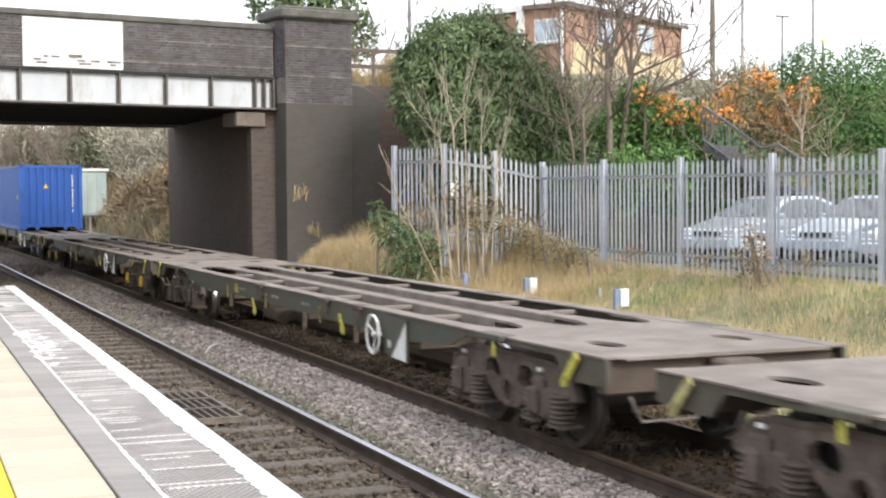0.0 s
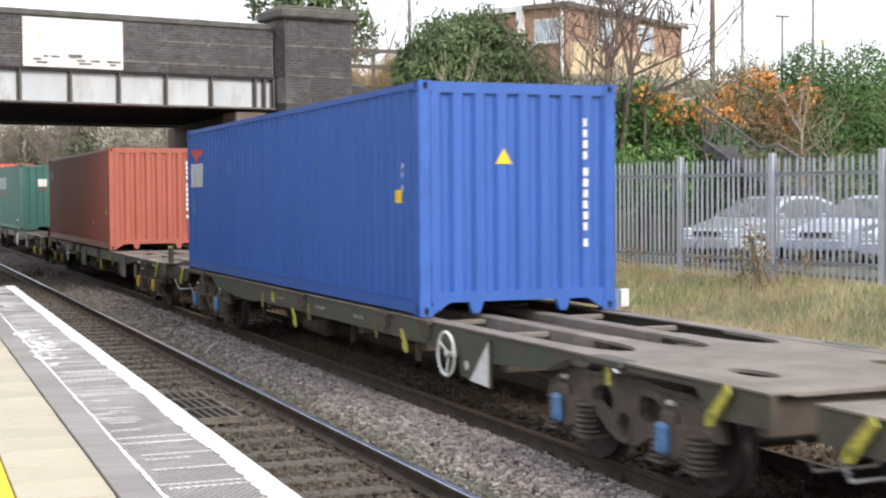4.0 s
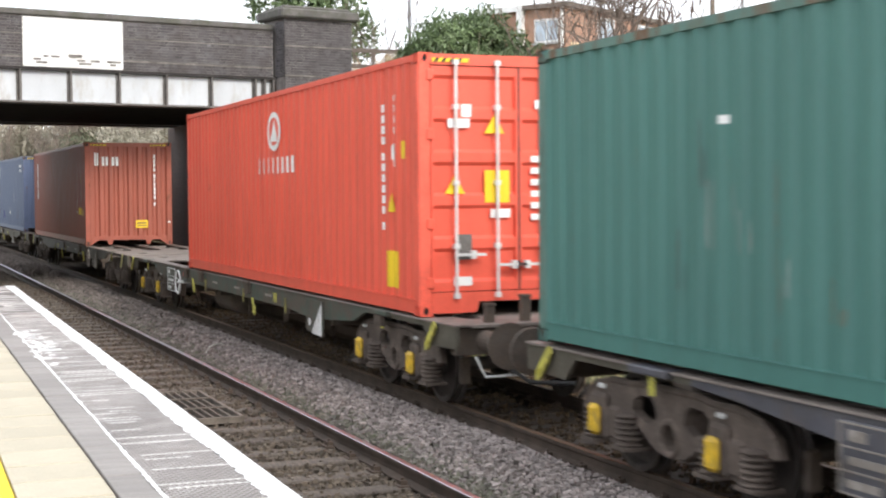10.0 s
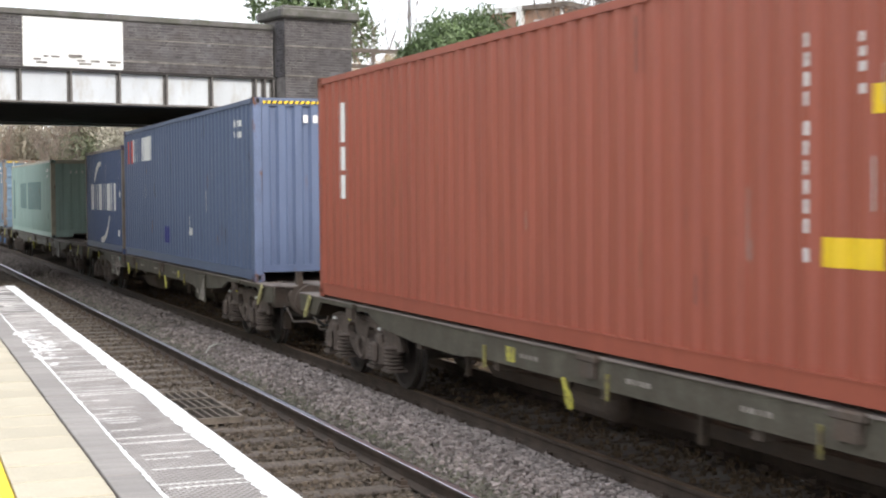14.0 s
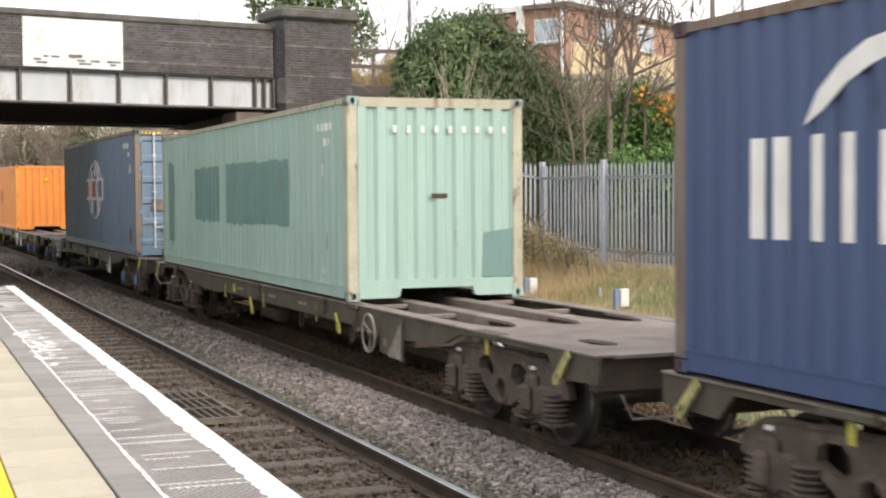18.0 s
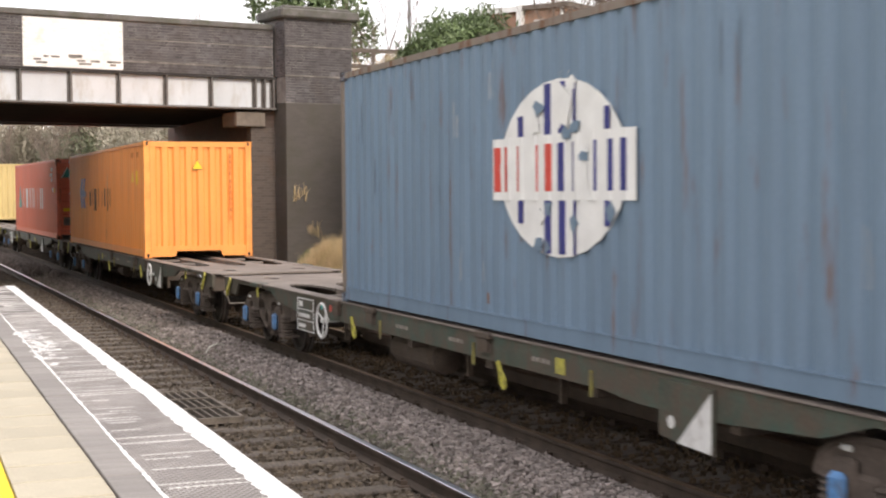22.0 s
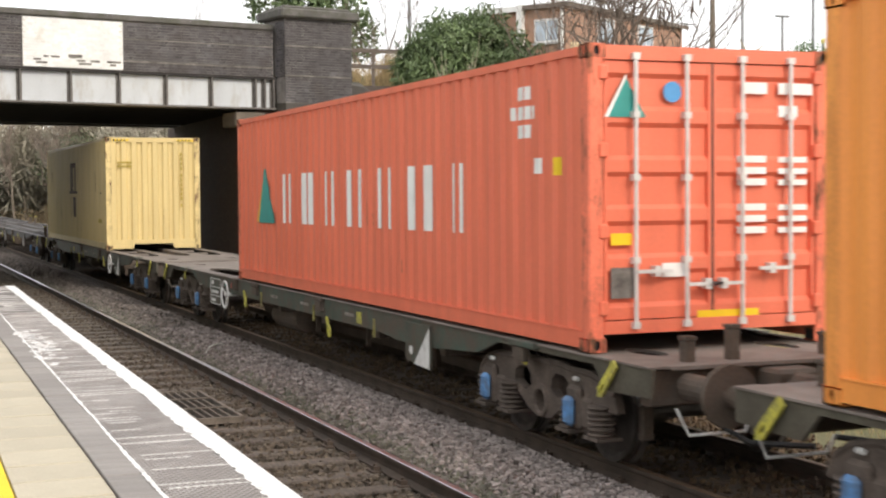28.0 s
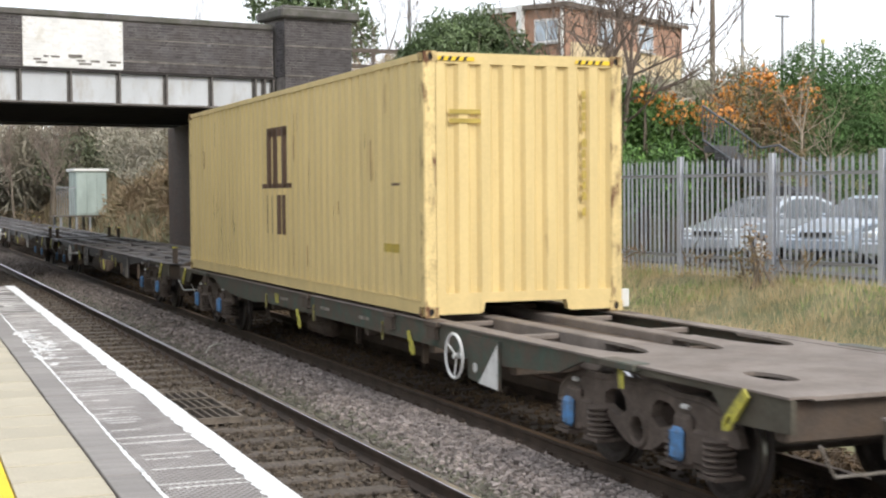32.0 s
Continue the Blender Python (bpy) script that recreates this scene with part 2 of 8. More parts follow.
M["house_brick"] = masonry("orange_house_brick", (0.47, 0.25, 0.165), (0.37, 0.19, 0.125), (0.42, 0.36, 0.3), second=(0.4, 0.22, 0.15), amount=0.35)
M["house_buff"] = masonry("buff_yellow_house_brick", (0.76, 0.6, 0.36), (0.68, 0.53, 0.31), (0.58, 0.5, 0.4), second=(0.7, 0.55, 0.33), amount=0.35)
M["coping"] = shade("weathered_stone_coping", (0.135, 0.125, 0.12), 0.9, 0, 0.25, 2, 30, 0.4, (0.08, 0.085, 0.06), 0.45, 0.15)
M["ledge"] = shade("pale_worn_string_course", (0.24, 0.22, 0.2), 0.9, 0, 0.3, 2, 30, 0.3, (0.11, 0.1, 0.09), 0.5, 0.15)
M["stone_pad"] = shade("bearing_stone", (0.2, 0.165, 0.135), 0.9, 0, 0.2, 2, 30, 0.3, (0.14, 0.12, 0.1), 0.4, 0.2)
M["white_line"] = shade("worn_white_platform_paint", (0.78, 0.78, 0.77), 0.75, 0, 0.1, 9, 70, 0.4, (0.5, 0.5, 0.49), 0.4, 0.06)
M["slab_grey"] = shade("grey_platform_slab", (0.28, 0.262, 0.248), 0.85, 0, 0.15, 1.5, 60, 0.35, (0.215, 0.2, 0.185), 0.42, 0.15, (1, 4, 1), piece=0.12)
M["slab_mesh"] = shade("ribbed_platform_coper", (0.185, 0.17, 0.162), 0.85, 0, 0.14, 2, 60, 0.4, (0.21, 0.19, 0.175), 0.42, 0.15, piece=0.1)
M["slab_cream"] = shade("cream_platform_slab", (0.49, 0.445, 0.345), 0.85, 0, 0.12, 1.5, 60, 0.3, (0.42, 0.375, 0.285), 0.42, 0.15, piece=0.09)
M["yellow_line"] = shade("yellow_platform_line", (0.82, 0.6, 0.03), 0.75, 0, 0.08, 3, 40, 0.2)
M["asphalt"] = shade("platform_asphalt", (0.12, 0.118, 0.115), 0.9, 0, 0.2, 2, 90, 0.5)
M["car_silver"] = shade("silver_car_paint", (0.55, 0.6, 0.66), 0.25, 0.35, 0.05, 2, 60, 0, coat=0.6)
M["car_pale"] = shade("pale_blue_silver_car_paint", (0.5, 0.58, 0.68), 0.25, 0.35, 0.05, 2, 60, 0, coat=0.6)
M["car_glass"] = shade("dark_car_window", (0.06, 0.075, 0.085), 0.08, 0.0, 0.1, 2, 30, 0, coat=0.8)
M["tyre"] = shade("car_tyre_rubber", (0.025, 0.025, 0.025), 0.85, 0, 0.2, 6, 60, 0.2)
M["lamp_glass"] = shade("clear_headlamp", (0.75, 0.78, 0.8), 0.1, 0.3, 0.05, 4, 40, 0, coat=0.5)
M["tail"] = shade("red_tail_lamp", (0.5, 0.03, 0.02), 0.2, 0, 0.05, 4, 40, 0, coat=0.5)
M["frame_white"] = shade("white_window_frame", (0.78, 0.78, 0.77), 0.5, 0, 0.06, 3, 40, 0.02)
# pale blue-grey base puts reflected sky into the glass colour
M["pane"] = shade("sky_tinted_window_pane", (0.4, 0.47, 0.53), 0.08, 0.4, 0.1, 1, 20, 0, coat=1.0)
M["roof_felt"] = shade("dark_grey_roofing", (0.07, 0.068, 0.07), 0.85, 0, 0.25, 1, 20, 0.3)
M["pole"] = shade("grey_lamp_column", (0.3, 0.31, 0.33), 0.5, 0.4, 0.15, 2, 30, 0.05)
M["cabinet"] = shade("pale_green_grey_cabinet", (0.42, 0.5, 0.47), 0.6, 0, 0.15, 1.5, 30, 0.08, (0.3, 0.36, 0.34), 0.42, 0.2, (1, 1, 0.3))
M["concrete"] = shade("pale_concrete", (0.42, 0.42, 0.42), 0.85, 0, 0.15, 3, 40, 0.3, (0.28, 0.28, 0.27), 0.4, 0.15)
M["marker_blue"] = shade("blue_grey_marker_post", (0.2, 0.26, 0.38), 0.7, 0, 0.15, 4, 40, 0.1)
M["wood"] = shade("grey_timber_rail", (0.17, 0.14, 0.12), 0.9, 0, 0.25, 3, 30, 0.4, stretch=(1, 1, 6))
M["tarmac"] = shade("car_park_tarmac", (0.09, 0.088, 0.09), 0.9, 0, 0.2, 0.6, 80, 0.4)
M["stair_rail"] = shade("grey_painted_railing", (0.12, 0.13, 0.145), 0.6, 0.2, 0.15, 3, 30, 0.05)
M["grate"] = shade("rusted_grating", (0.17, 0.145, 0.12), 0.85, 0.3, 0.3, 5, 50, 0.2)
M["twine"] = shade("pale_cable", (0.42, 0.42, 0.38), 0.7, 0, 0.2, 5, 40, 0.1)
M["box_blue"] = shade("faded_blue_sheet_steel", (0.26, 0.34, 0.46), 0.6, 0, 0.15, 1, 20, 0.05)
M["olive"] = shade("faint_olive_marking", (0.42, 0.31, 0.06), 0.55, 0, 0.15, 5, 50, 0.02)
M["rusty_orange"] = shade("faint_dark_orange_marking", (0.62, 0.2, 0.04), 0.55, 0, 0.15, 5, 50, 0.02)
M["lantern"] = shade("yellowish_lantern", (0.7, 0.62, 0.25), 0.3, 0, 0.1, 5, 50, 0.02)
M["ivy"] = shade("dull_ivy_leaf", (0.1, 0.125, 0.065), 0.6, 0, 0.25, 0.6, 20, 0, (0.14, 0.13, 0.08), 0.45, 0.15, island=0.4)
M["bracken"] = shade("dead_bracken", (0.3, 0.215, 0.14), 0.85, 0, 0.2, 0.5, 20, 0, (0.26, 0.22, 0.12), 0.45, 0.15, island=0.4)
M["twig_leaf"] = shade("grey_brown_twigs", (0.45, 0.41, 0.34), 0.9, 0, 0.2, 0.5, 20, 0, (0.34, 0.33, 0.25), 0.45, 0.15, island=0.4)
M["ballast_moss"] = shade("weathered_greenish_ballast_stone", (0.15, 0.14, 0.115), 0.9, 0, 0.3, 5, 40, 0.3, (0.12, 0.13, 0.08), 0.4, 0.1, island=0.4)
M["yellow_dull"] = shade("grimy_yellow_paint", (0.3, 0.27, 0.08), 0.7, 0, 0.3, 7, 60, 0.1, (0.14, 0.11, 0.07), 0.5, 0.15)
M["tread_rib"] = shade("worn_raised_tread", (0.44, 0.415, 0.4), 0.85, 0, 0.15, 3, 60, 0.2, (0.34, 0.315, 0.3), 0.45, 0.15)
M["coping_paint"] = shade("thin_worn_white_paint", (0.72, 0.72, 0.71), 0.8, 0, 0.1, 3, 50, 0.2, (0.45, 0.44, 0.43), 0.42, 0.12)
M["grime_white"] = shade("grime_coated_white_paint", (0.3, 0.27, 0.24), 0.7, 0, 0.2, 5, 50, 0.05, (0.17, 0.145, 0.12), 0.46, 0.15)
# darker ballast copy: the bridge's shade is in the stone colour
M["ballast_bridge_shade"] = shade("bridge_shaded_ballast_stone", (0.17, 0.145, 0.13), 0.9, 0, 0.25, 5, 40, 0.3, island=0.4)
M["brick_piece"] = shade("sooty_blue_brick_piece", (0.108, 0.102, 0.108), 0.85, 0, 0.25, 3, 60, 0.3, (0.07, 0.06, 0.058), 0.45, 0.15, piece=0.42)
M["brick_joined"] = shade("sooty_blue_brick_courses", (0.108, 0.102, 0.108), 0.85, 0, 0.25, 0.8, 60, 0.3, (0.07, 0.06, 0.058), 0.48, 0.15, island=0.42)
M["brick_painted"] = shade("white_painted_brick_courses", (0.8, 0.8, 0.79), 0.7, 0, 0.08, 1.2, 50, 0.2, (0.6, 0.57, 0.5), 0.34, 0.1, island=0.08)
M["mortar"] = shade("grimy_mortar", (0.25, 0.232, 0.22), 0.95, 0, 0.25, 1.0, 60, 0.3, (0.1, 0.09, 0.085), 0.48, 0.15)
# brake dust brown, with the train's shade worked into the base colour
M["ballast_brown"] = shade("brake_dusted_shaded_ballast_stone", (0.075, 0.05, 0.028), 0.95, 0, 0.3, 5, 40, 0.3, island=0.35)
M["scuff"] = shade("pale_scuff", (0.5, 0.49, 0.46), 0.7, 0, 0.2, 6, 50, 0.03)
M["rust_streak"] = shade("rust_run", (0.24, 0.12, 0.06), 0.9, 0, 0.3, 6, 50, 0.1)
M["grime_streak"] = shade("dark_grime_run", (0.07, 0.065, 0.06), 0.9, 0, 0.3, 6, 50, 0.05)
# dusty sleeper copy, darkened to hold the shade beneath the train
M["sleeper_dark"] = shade("brake_dusted_shaded_sleeper", (0.075, 0.055, 0.04), 0.9, 0, 0.35, 4, 30, 0.4, (0.045, 0.033, 0.026), 0.5, 0.2, (6, 1, 1), piece=0.2)
M["yellow_faded"] = shade("faded_yellow_paint", (0.44, 0.41, 0.17), 0.7, 0, 0.25, 7, 60, 0.1, (0.22, 0.19, 0.11), 0.46, 0.15)

# ---- building helpers
def empty(name, m):
    ob = new(name)
    ob.empty_display_size = 0.2
    ob.matrix_basis = m
    return ob


def link(name, bm, material, smooth=False):
    me = bpy.data.meshes.new(name)
    if smooth:
        for f in bm.faces:
            f.smooth = True
    bm.to_mesh(me)
    bm.free()
    me.materials.append(M[material] if isinstance(material, str) else material)
    return new(name, me)


def part(name, bm, material, parent, label="", smooth=False, m=None):
    """One mesh object under a thing or under a part."""
    ob = link(name, bm, material, smooth)
    ob.parent = parent
    if m is not None:
        ob.matrix_basis = m
    return tagged(ob, label)


def again(name, ob, m, parent=None):
    """Another piece on the same mesh."""
    o = new(name, ob.data)
    o.parent = parent or ob.parent
    o.matrix_basis = m
    return o


def raw(name, verts, faces, material, parent=None, smooth=False):
    me = bpy.data.meshes.new(name)
    me.from_pydata(verts, [], faces)
    me.materials.append(M[material])
    if smooth:
        me.polygons.foreach_set("use_smooth", [True] * len(me.polygons))
    ob = new(name, me)
    ob.parent = parent
    return ob


def box(bm, x0, x1, y0, y1, z0, z1, bevel=0.0):
    vs = [bm.verts.new((x, y, z)) for z in (z0, z1) for x, y in ((x0, y0), (x1, y0), (x1, y1), (x0, y1))]
    fs = [bm.faces.new([vs[i] for i in q]) for q in ((3, 2, 1, 0), (4, 5, 6, 7), (0, 1, 5, 4), (1, 2, 6, 5), (2, 3, 7, 6), (3, 0, 4, 7))]
    if bevel:
        es = list({e for f in fs for e in f.edges})
        bmesh.ops.bevel(bm, geom=es, offset=bevel, segments=1, affect="EDGES")
    return bm


def boxed(*a, **k):
    return box(bmesh.new(), *a, **k)


def tube(bm, p0, p1, r0, r1=None, seg=8, cap=True):
    p0, p1 = Vector(p0), Vector(p1)
    r1 = r0 if r1 is None else r1
    q = (p1 - p0).to_track_quat("Z", "Y")
    rings = []
    for p, r in ((p0, r0), (p1, r1)):
        rings.append([bm.verts.new(p + q @ Vector((r * math.cos(a), r * math.sin(a), 0))) for a in (math.tau * i / seg for i in range(seg))])
    for i in range(seg):
        j = (i + 1) % seg
        bm.faces.new((rings[0][i], rings[0][j], rings[1][j], rings[1][i]))
    if cap:
        bm.faces.new(rings[0][::-1])
        bm.faces.new(rings[1])
    return bm


def limb(bm, pts, radii, seg=6, cap=True):
    """One continuous tube through the points, with a radius at each."""
    pts = [Vector(p) for p in pts]
    rings = []
    for i, (p, r) in enumerate(zip(pts, radii)):
        d = (pts[min(i + 1, len(pts) - 1)] - pts[max(i - 1, 0)]).normalized()
        q = d.to_track_quat("Z", "Y")
        rings.append([bm.verts.new(p + q @ Vector((r * math.cos(a), r * math.sin(a), 0))) for a in (math.tau * k / seg for k in range(seg))])
    for a, b in zip(rings, rings[1:]):
        turn = min(range(seg), key=lambda k: (a[0].co - b[k].co).length)
        for i in range(seg):
            j = (i + 1) % seg
            bm.faces.new((a[i], a[j], b[(j + turn) % seg], b[(i + turn) % seg]))
    if cap:
        bm.faces.new(rings[0][::-1])
        bm.faces.new(rings[-1])
    return bm


def piped(points, r, seg=6):
    return limb(bmesh.new(), points, [r] * len(points), seg)


def lathe(bm, profile, centre, axis="Z", seg=16):
    """Turned solid: profile of (radius, height) round an axis through centre."""
    c = Vector(centre)
    rings = []
    for r, h in profile:
        ring = []
        for i in range(seg):
            a = math.tau * i / seg
            u, v = r * math.cos(a), r * math.sin(a)
            p = {"Z": (u, v, h), "X": (h, u, v), "Y": (v, h, u)}[axis]
            ring.append(bm.verts.new(c + Vector(p)))
        rings.append(ring)
    for a, b in zip(rings, rings[1:]):
        for i in range(seg):
            j = (i + 1) % seg
            bm.faces.new((a[i], a[j], b[j], b[i]))
    bm.faces.new(rings[0][::-1])
    bm.faces.new(rings[-1])
    return bm


def ring(bm, centre, big, small, axis="X", seg=24, sides=6):
    c = Vector(centre)
    rows = []
    for i in range(seg):
        a = math.tau * i / seg
        row = []
        for j in range(sides):
            b = math.tau * j / sides
            r, h = big + small * math.cos(b), small * math.sin(b)
            u, v = r * math.cos(a), r * math.sin(a)
            row.append(bm.verts.new(c + Vector({"X": (h, u, v), "Y": (u, h, v), "Z": (u, v, h)}[axis])))
        rows.append(row)
    for i in range(seg):
        for j in range(sides):
            k, l = (i + 1) % seg, (j + 1) % sides
            bm.faces.new((rows[i][j], rows[k][j], rows[k][l], rows[i][l]))
    return bm


def oval(cx, cy, rx, ry, n=14):
    return [(cx + rx * math.cos(math.tau * i / n), cy + ry * math.sin(math.tau * i / n)) for i in range(n)]


def plate(outline, holes, h0, h1, plane="XY", bm=None):
    """A flat plate with holes through it: outline and holes in the plane, h0 to h1 thick across it."""
    from mathutils.geometry import tessellate_polygon
    bm = bm or bmesh.new()
    loops = [outline, *holes]
    put = {"XY": lambda u, v, h: (u, v, h), "YZ": lambda u, v, h: (h, u, v), "XZ": lambda u, v, h: (u, h, v)}[plane]
    flat = [p for lp in loops for p in lp]
    lo = [bm.verts.new(put(u, v, h0)) for u, v in flat]
    hi = [bm.verts.new(put(u, v, h1)) for u, v in flat]
    for t in tessellate_polygon([[Vector((u, v, 0)) for u, v in lp] for lp in loops]):
        bm.faces.new([hi[i] for i in t])
        bm.faces.new([lo[i] for i in reversed(t)])
    k = 0
    for lp in loops:
        n = len(lp)
        for i in range(n):
            a, b = k + i, k + (i + 1) % n
            bm.faces.new((lo[a], lo[b], hi[b], hi[a]))
        k += n
    bmesh.ops.recalc_face_normals(bm, faces=bm.faces)
    return bm


# ---- the line of the track: straight past the platform, easing away beyond the bridge
XT = 6.753


def bend(y):
    d = max(0.0, y - 30)
    return -2.8e-4 * d * d if d < 70 else -1.372 - 0.0392 * (d - 70)


def rise(y):
    d = max(0.0, y - 30)
    return 1.0e-4 * d * d if d < 50 else 0.25 + 0.01 * (d - 50)


def on_track(y, x=XT, z=0.0):
    s = (bend(y + 0.5) - bend(y - 0.5))
    r = (rise(y + 0.5) - rise(y - 0.5))
    return pose(x + bend(y), y, z + rise(y), math.degrees(math.atan(r)), 0, -math.degrees(math.atan(s)))


def run(t):
    """Metres that the train has rolled at t seconds: it slows down all the way, with a little surge and drag."""
    q = t / 10
    surge = np.interp(t, (0, 1, 2, 3, 4.5, 6, 7, 8, 9, 10, 11, 12, 13, 14, 15.5, 17, 18, 19, 20, 21, 22, 23, 24, 25, 26.5, 28, 32),
                      (0.25, 0.3, 0.38, 0.4, 0.15, -0.1, -0.18, -0.06, 0.0, 0.05, 0.03, 0.08, 0.1, 0.08, 0.14, 0.25, 0.32, 0.34, 0.32, 0.24, 0.22, 0.3, 0.3, 0.19, 0.0, -0.15, -0.15))
    return 111.654 * q - 8.72 * q * q - 1.742 * q ** 3 + 0.405 * q ** 4 + float(surge)

# ---- ground: one sheet from the cutting to the horizon
def ease(a, b, v):
    k = min(1.0, max(0.0, (v - a) / (b - a)))
    return k * k * (3 - 2 * k)


def land(x, y):
    z = -0.40 + rise(y) * ease(20, 9, abs(x - 5))
    if x > 8.3:
        z += 0.40 * ease(8.3, 13.2, x) + 0.68 * ease(13.2, 15.6, x) + 0.12 * ease(15.8, 17.5, x)
        z += 1.0 * ease(28.0, 31.5, y) * ease(10.2, 11.6, x) * ease(16.5, 14.6, x)
        z += 3.0 * ease(29, 45, x)
        front = np.interp(x, [12, 14.5, 17.5, 24, 30], [38.9, 39.2, 36.0, 37.5, 37.5])
        bank = ease(front, front + 2.6, y) * ease(11.2, 12.6, x)
        if y < 52:
            z += bank * max(0.0, 6.1 - z) * ease(52, 48, y)
        z += ease(48, 62, y) * 1.9 * ease(9.2, 15, x)
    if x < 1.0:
        # left bank is unseen, raised to block sky light from the train's side
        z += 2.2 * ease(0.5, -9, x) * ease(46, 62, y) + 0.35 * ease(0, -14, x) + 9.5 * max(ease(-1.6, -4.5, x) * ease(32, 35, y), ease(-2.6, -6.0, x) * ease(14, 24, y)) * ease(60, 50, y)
    return z


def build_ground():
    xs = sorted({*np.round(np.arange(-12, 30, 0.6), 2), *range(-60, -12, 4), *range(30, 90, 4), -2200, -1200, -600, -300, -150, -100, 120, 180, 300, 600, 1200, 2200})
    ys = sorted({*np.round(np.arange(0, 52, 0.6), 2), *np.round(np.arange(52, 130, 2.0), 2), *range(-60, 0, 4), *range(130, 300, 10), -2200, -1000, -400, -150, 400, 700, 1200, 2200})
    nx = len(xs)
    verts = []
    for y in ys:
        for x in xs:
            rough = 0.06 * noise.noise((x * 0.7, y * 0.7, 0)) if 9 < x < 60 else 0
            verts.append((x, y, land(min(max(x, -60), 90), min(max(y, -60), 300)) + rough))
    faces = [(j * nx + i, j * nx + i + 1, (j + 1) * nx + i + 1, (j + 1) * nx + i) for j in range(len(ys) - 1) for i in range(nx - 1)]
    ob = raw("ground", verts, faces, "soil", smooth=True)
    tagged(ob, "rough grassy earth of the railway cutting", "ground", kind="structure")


build_ground()


def sweep(name, profile, x, y0, y1, step, material, parent=None):
    """A strip of constant section (offset across, height) that follows the line of the track."""
    n = int((y1 - y0) / step) + 1
    verts, faces, k = [], [], len(profile)
    for j in range(n):
        y = y0 + j * step
        verts += [(x + bend(y) + u, y, rise(y) + v) for u, v in profile]
    for j in range(n - 1):
        for i in range(k):
            a, b = j * k + i, j * k + (i + 1) % k
            faces.append((a, b, b + k, a + k))
    faces += [tuple(range(k))[::-1], tuple(range((n - 1) * k, n * k))]
    me_ob = raw(name, verts, faces, material, parent)
    return me_ob


def build_trackbed():
    bed = sweep("ballast_bed", [(-5.2, -0.42), (-5.2, -0.22), (-3.9, -0.2), (-2.3, -0.19), (-1.75, -0.1), (-1.1, -0.13), (-0.85, -0.2), (0.85, -0.2), (1.2, -0.17), (1.9, -0.36), (1.9, -0.42)],
                XT, -40, 140, 1.0, "bed")
    tagged(bed, "dark stone ballast bed under both tracks", "ballast", kind="structure")


build_trackbed()

RAIL = [(-0.07, -0.159), (0.07, -0.159), (0.07, -0.148), (0.012, -0.12), (0.01, -0.05), (0.036, -0.036), (0.036, -0.003), (-0.036, -0.003), (-0.036, -0.036), (-0.01, -0.05), (-0.012, -0.12), (-0.07, -0.148)]
HEAD = [(-0.034, -0.01), (0.034, -0.01), (0.034, -0.003), (0.028, 0.0), (-0.028, 0.0), (-0.034, -0.003)]


def build_track(name, x, label, head, sleeper_drop):
    root = tagged(empty(name, pose(0, 0, 0)), label, "railway track", kind="structure")
    for s in (-0.7525, 0.7525):
        rail = sweep("rail", RAIL, x + s, -40, 140, 1.0, "rail_side", root)
        sweep("rail_head", HEAD, x + s, -40, 140, 1.0, head, rail)
    rng = random.Random(4)
    bm = boxed(-1.29, 1.29, -0.127, 0.127, -0.13, 0.0, bevel=0.012)
    first = None
    fix = None
    y = -9.0
    while y < 78:
        m = on_track(y, x, -0.158 - sleeper_drop + rng.uniform(-0.012, 0.004)) @ pose(rng.uniform(-0.03, 0.03), 0, 0, 0, 0, rng.uniform(-0.8, 0.8))
        if first is None:
            # the far track takes the sleeper colour with the train's shade in it
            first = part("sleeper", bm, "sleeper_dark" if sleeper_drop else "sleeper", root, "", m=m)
        else:
            again("sleeper", first, m, root)
        if -2 < y < 40:
            for s in (-0.7525, 0.7525):
                if fix is None:
                    cb = boxed(-0.16, 0.16, -0.09, 0.09, -0.165, -0.142, bevel=0.005)
                    for q in (-0.105, 0.105):
                        box(cb, q - 0.03, q + 0.03, -0.05, 0.05, -0.142, -0.105)
                        tube(cb, (q, 0.0, -0.11), (q, 0.0, -0.085), 0.017, seg=6)
                    fix = part("rail_chair", cb, "rail_side", root, "", m=on_track(y, x + s))
                else:
                    again("rail_chair", fix, on_track(y, x + s), root)
        y += 0.70
    return root


build_track("near_track", XT - 3.235, "railway track with a bright worn rail beside the platform", "rail_top", 0.0)
build_track("far_track", XT, "railway track with brown rusty rails under the train", "rail_dull", 0.02)


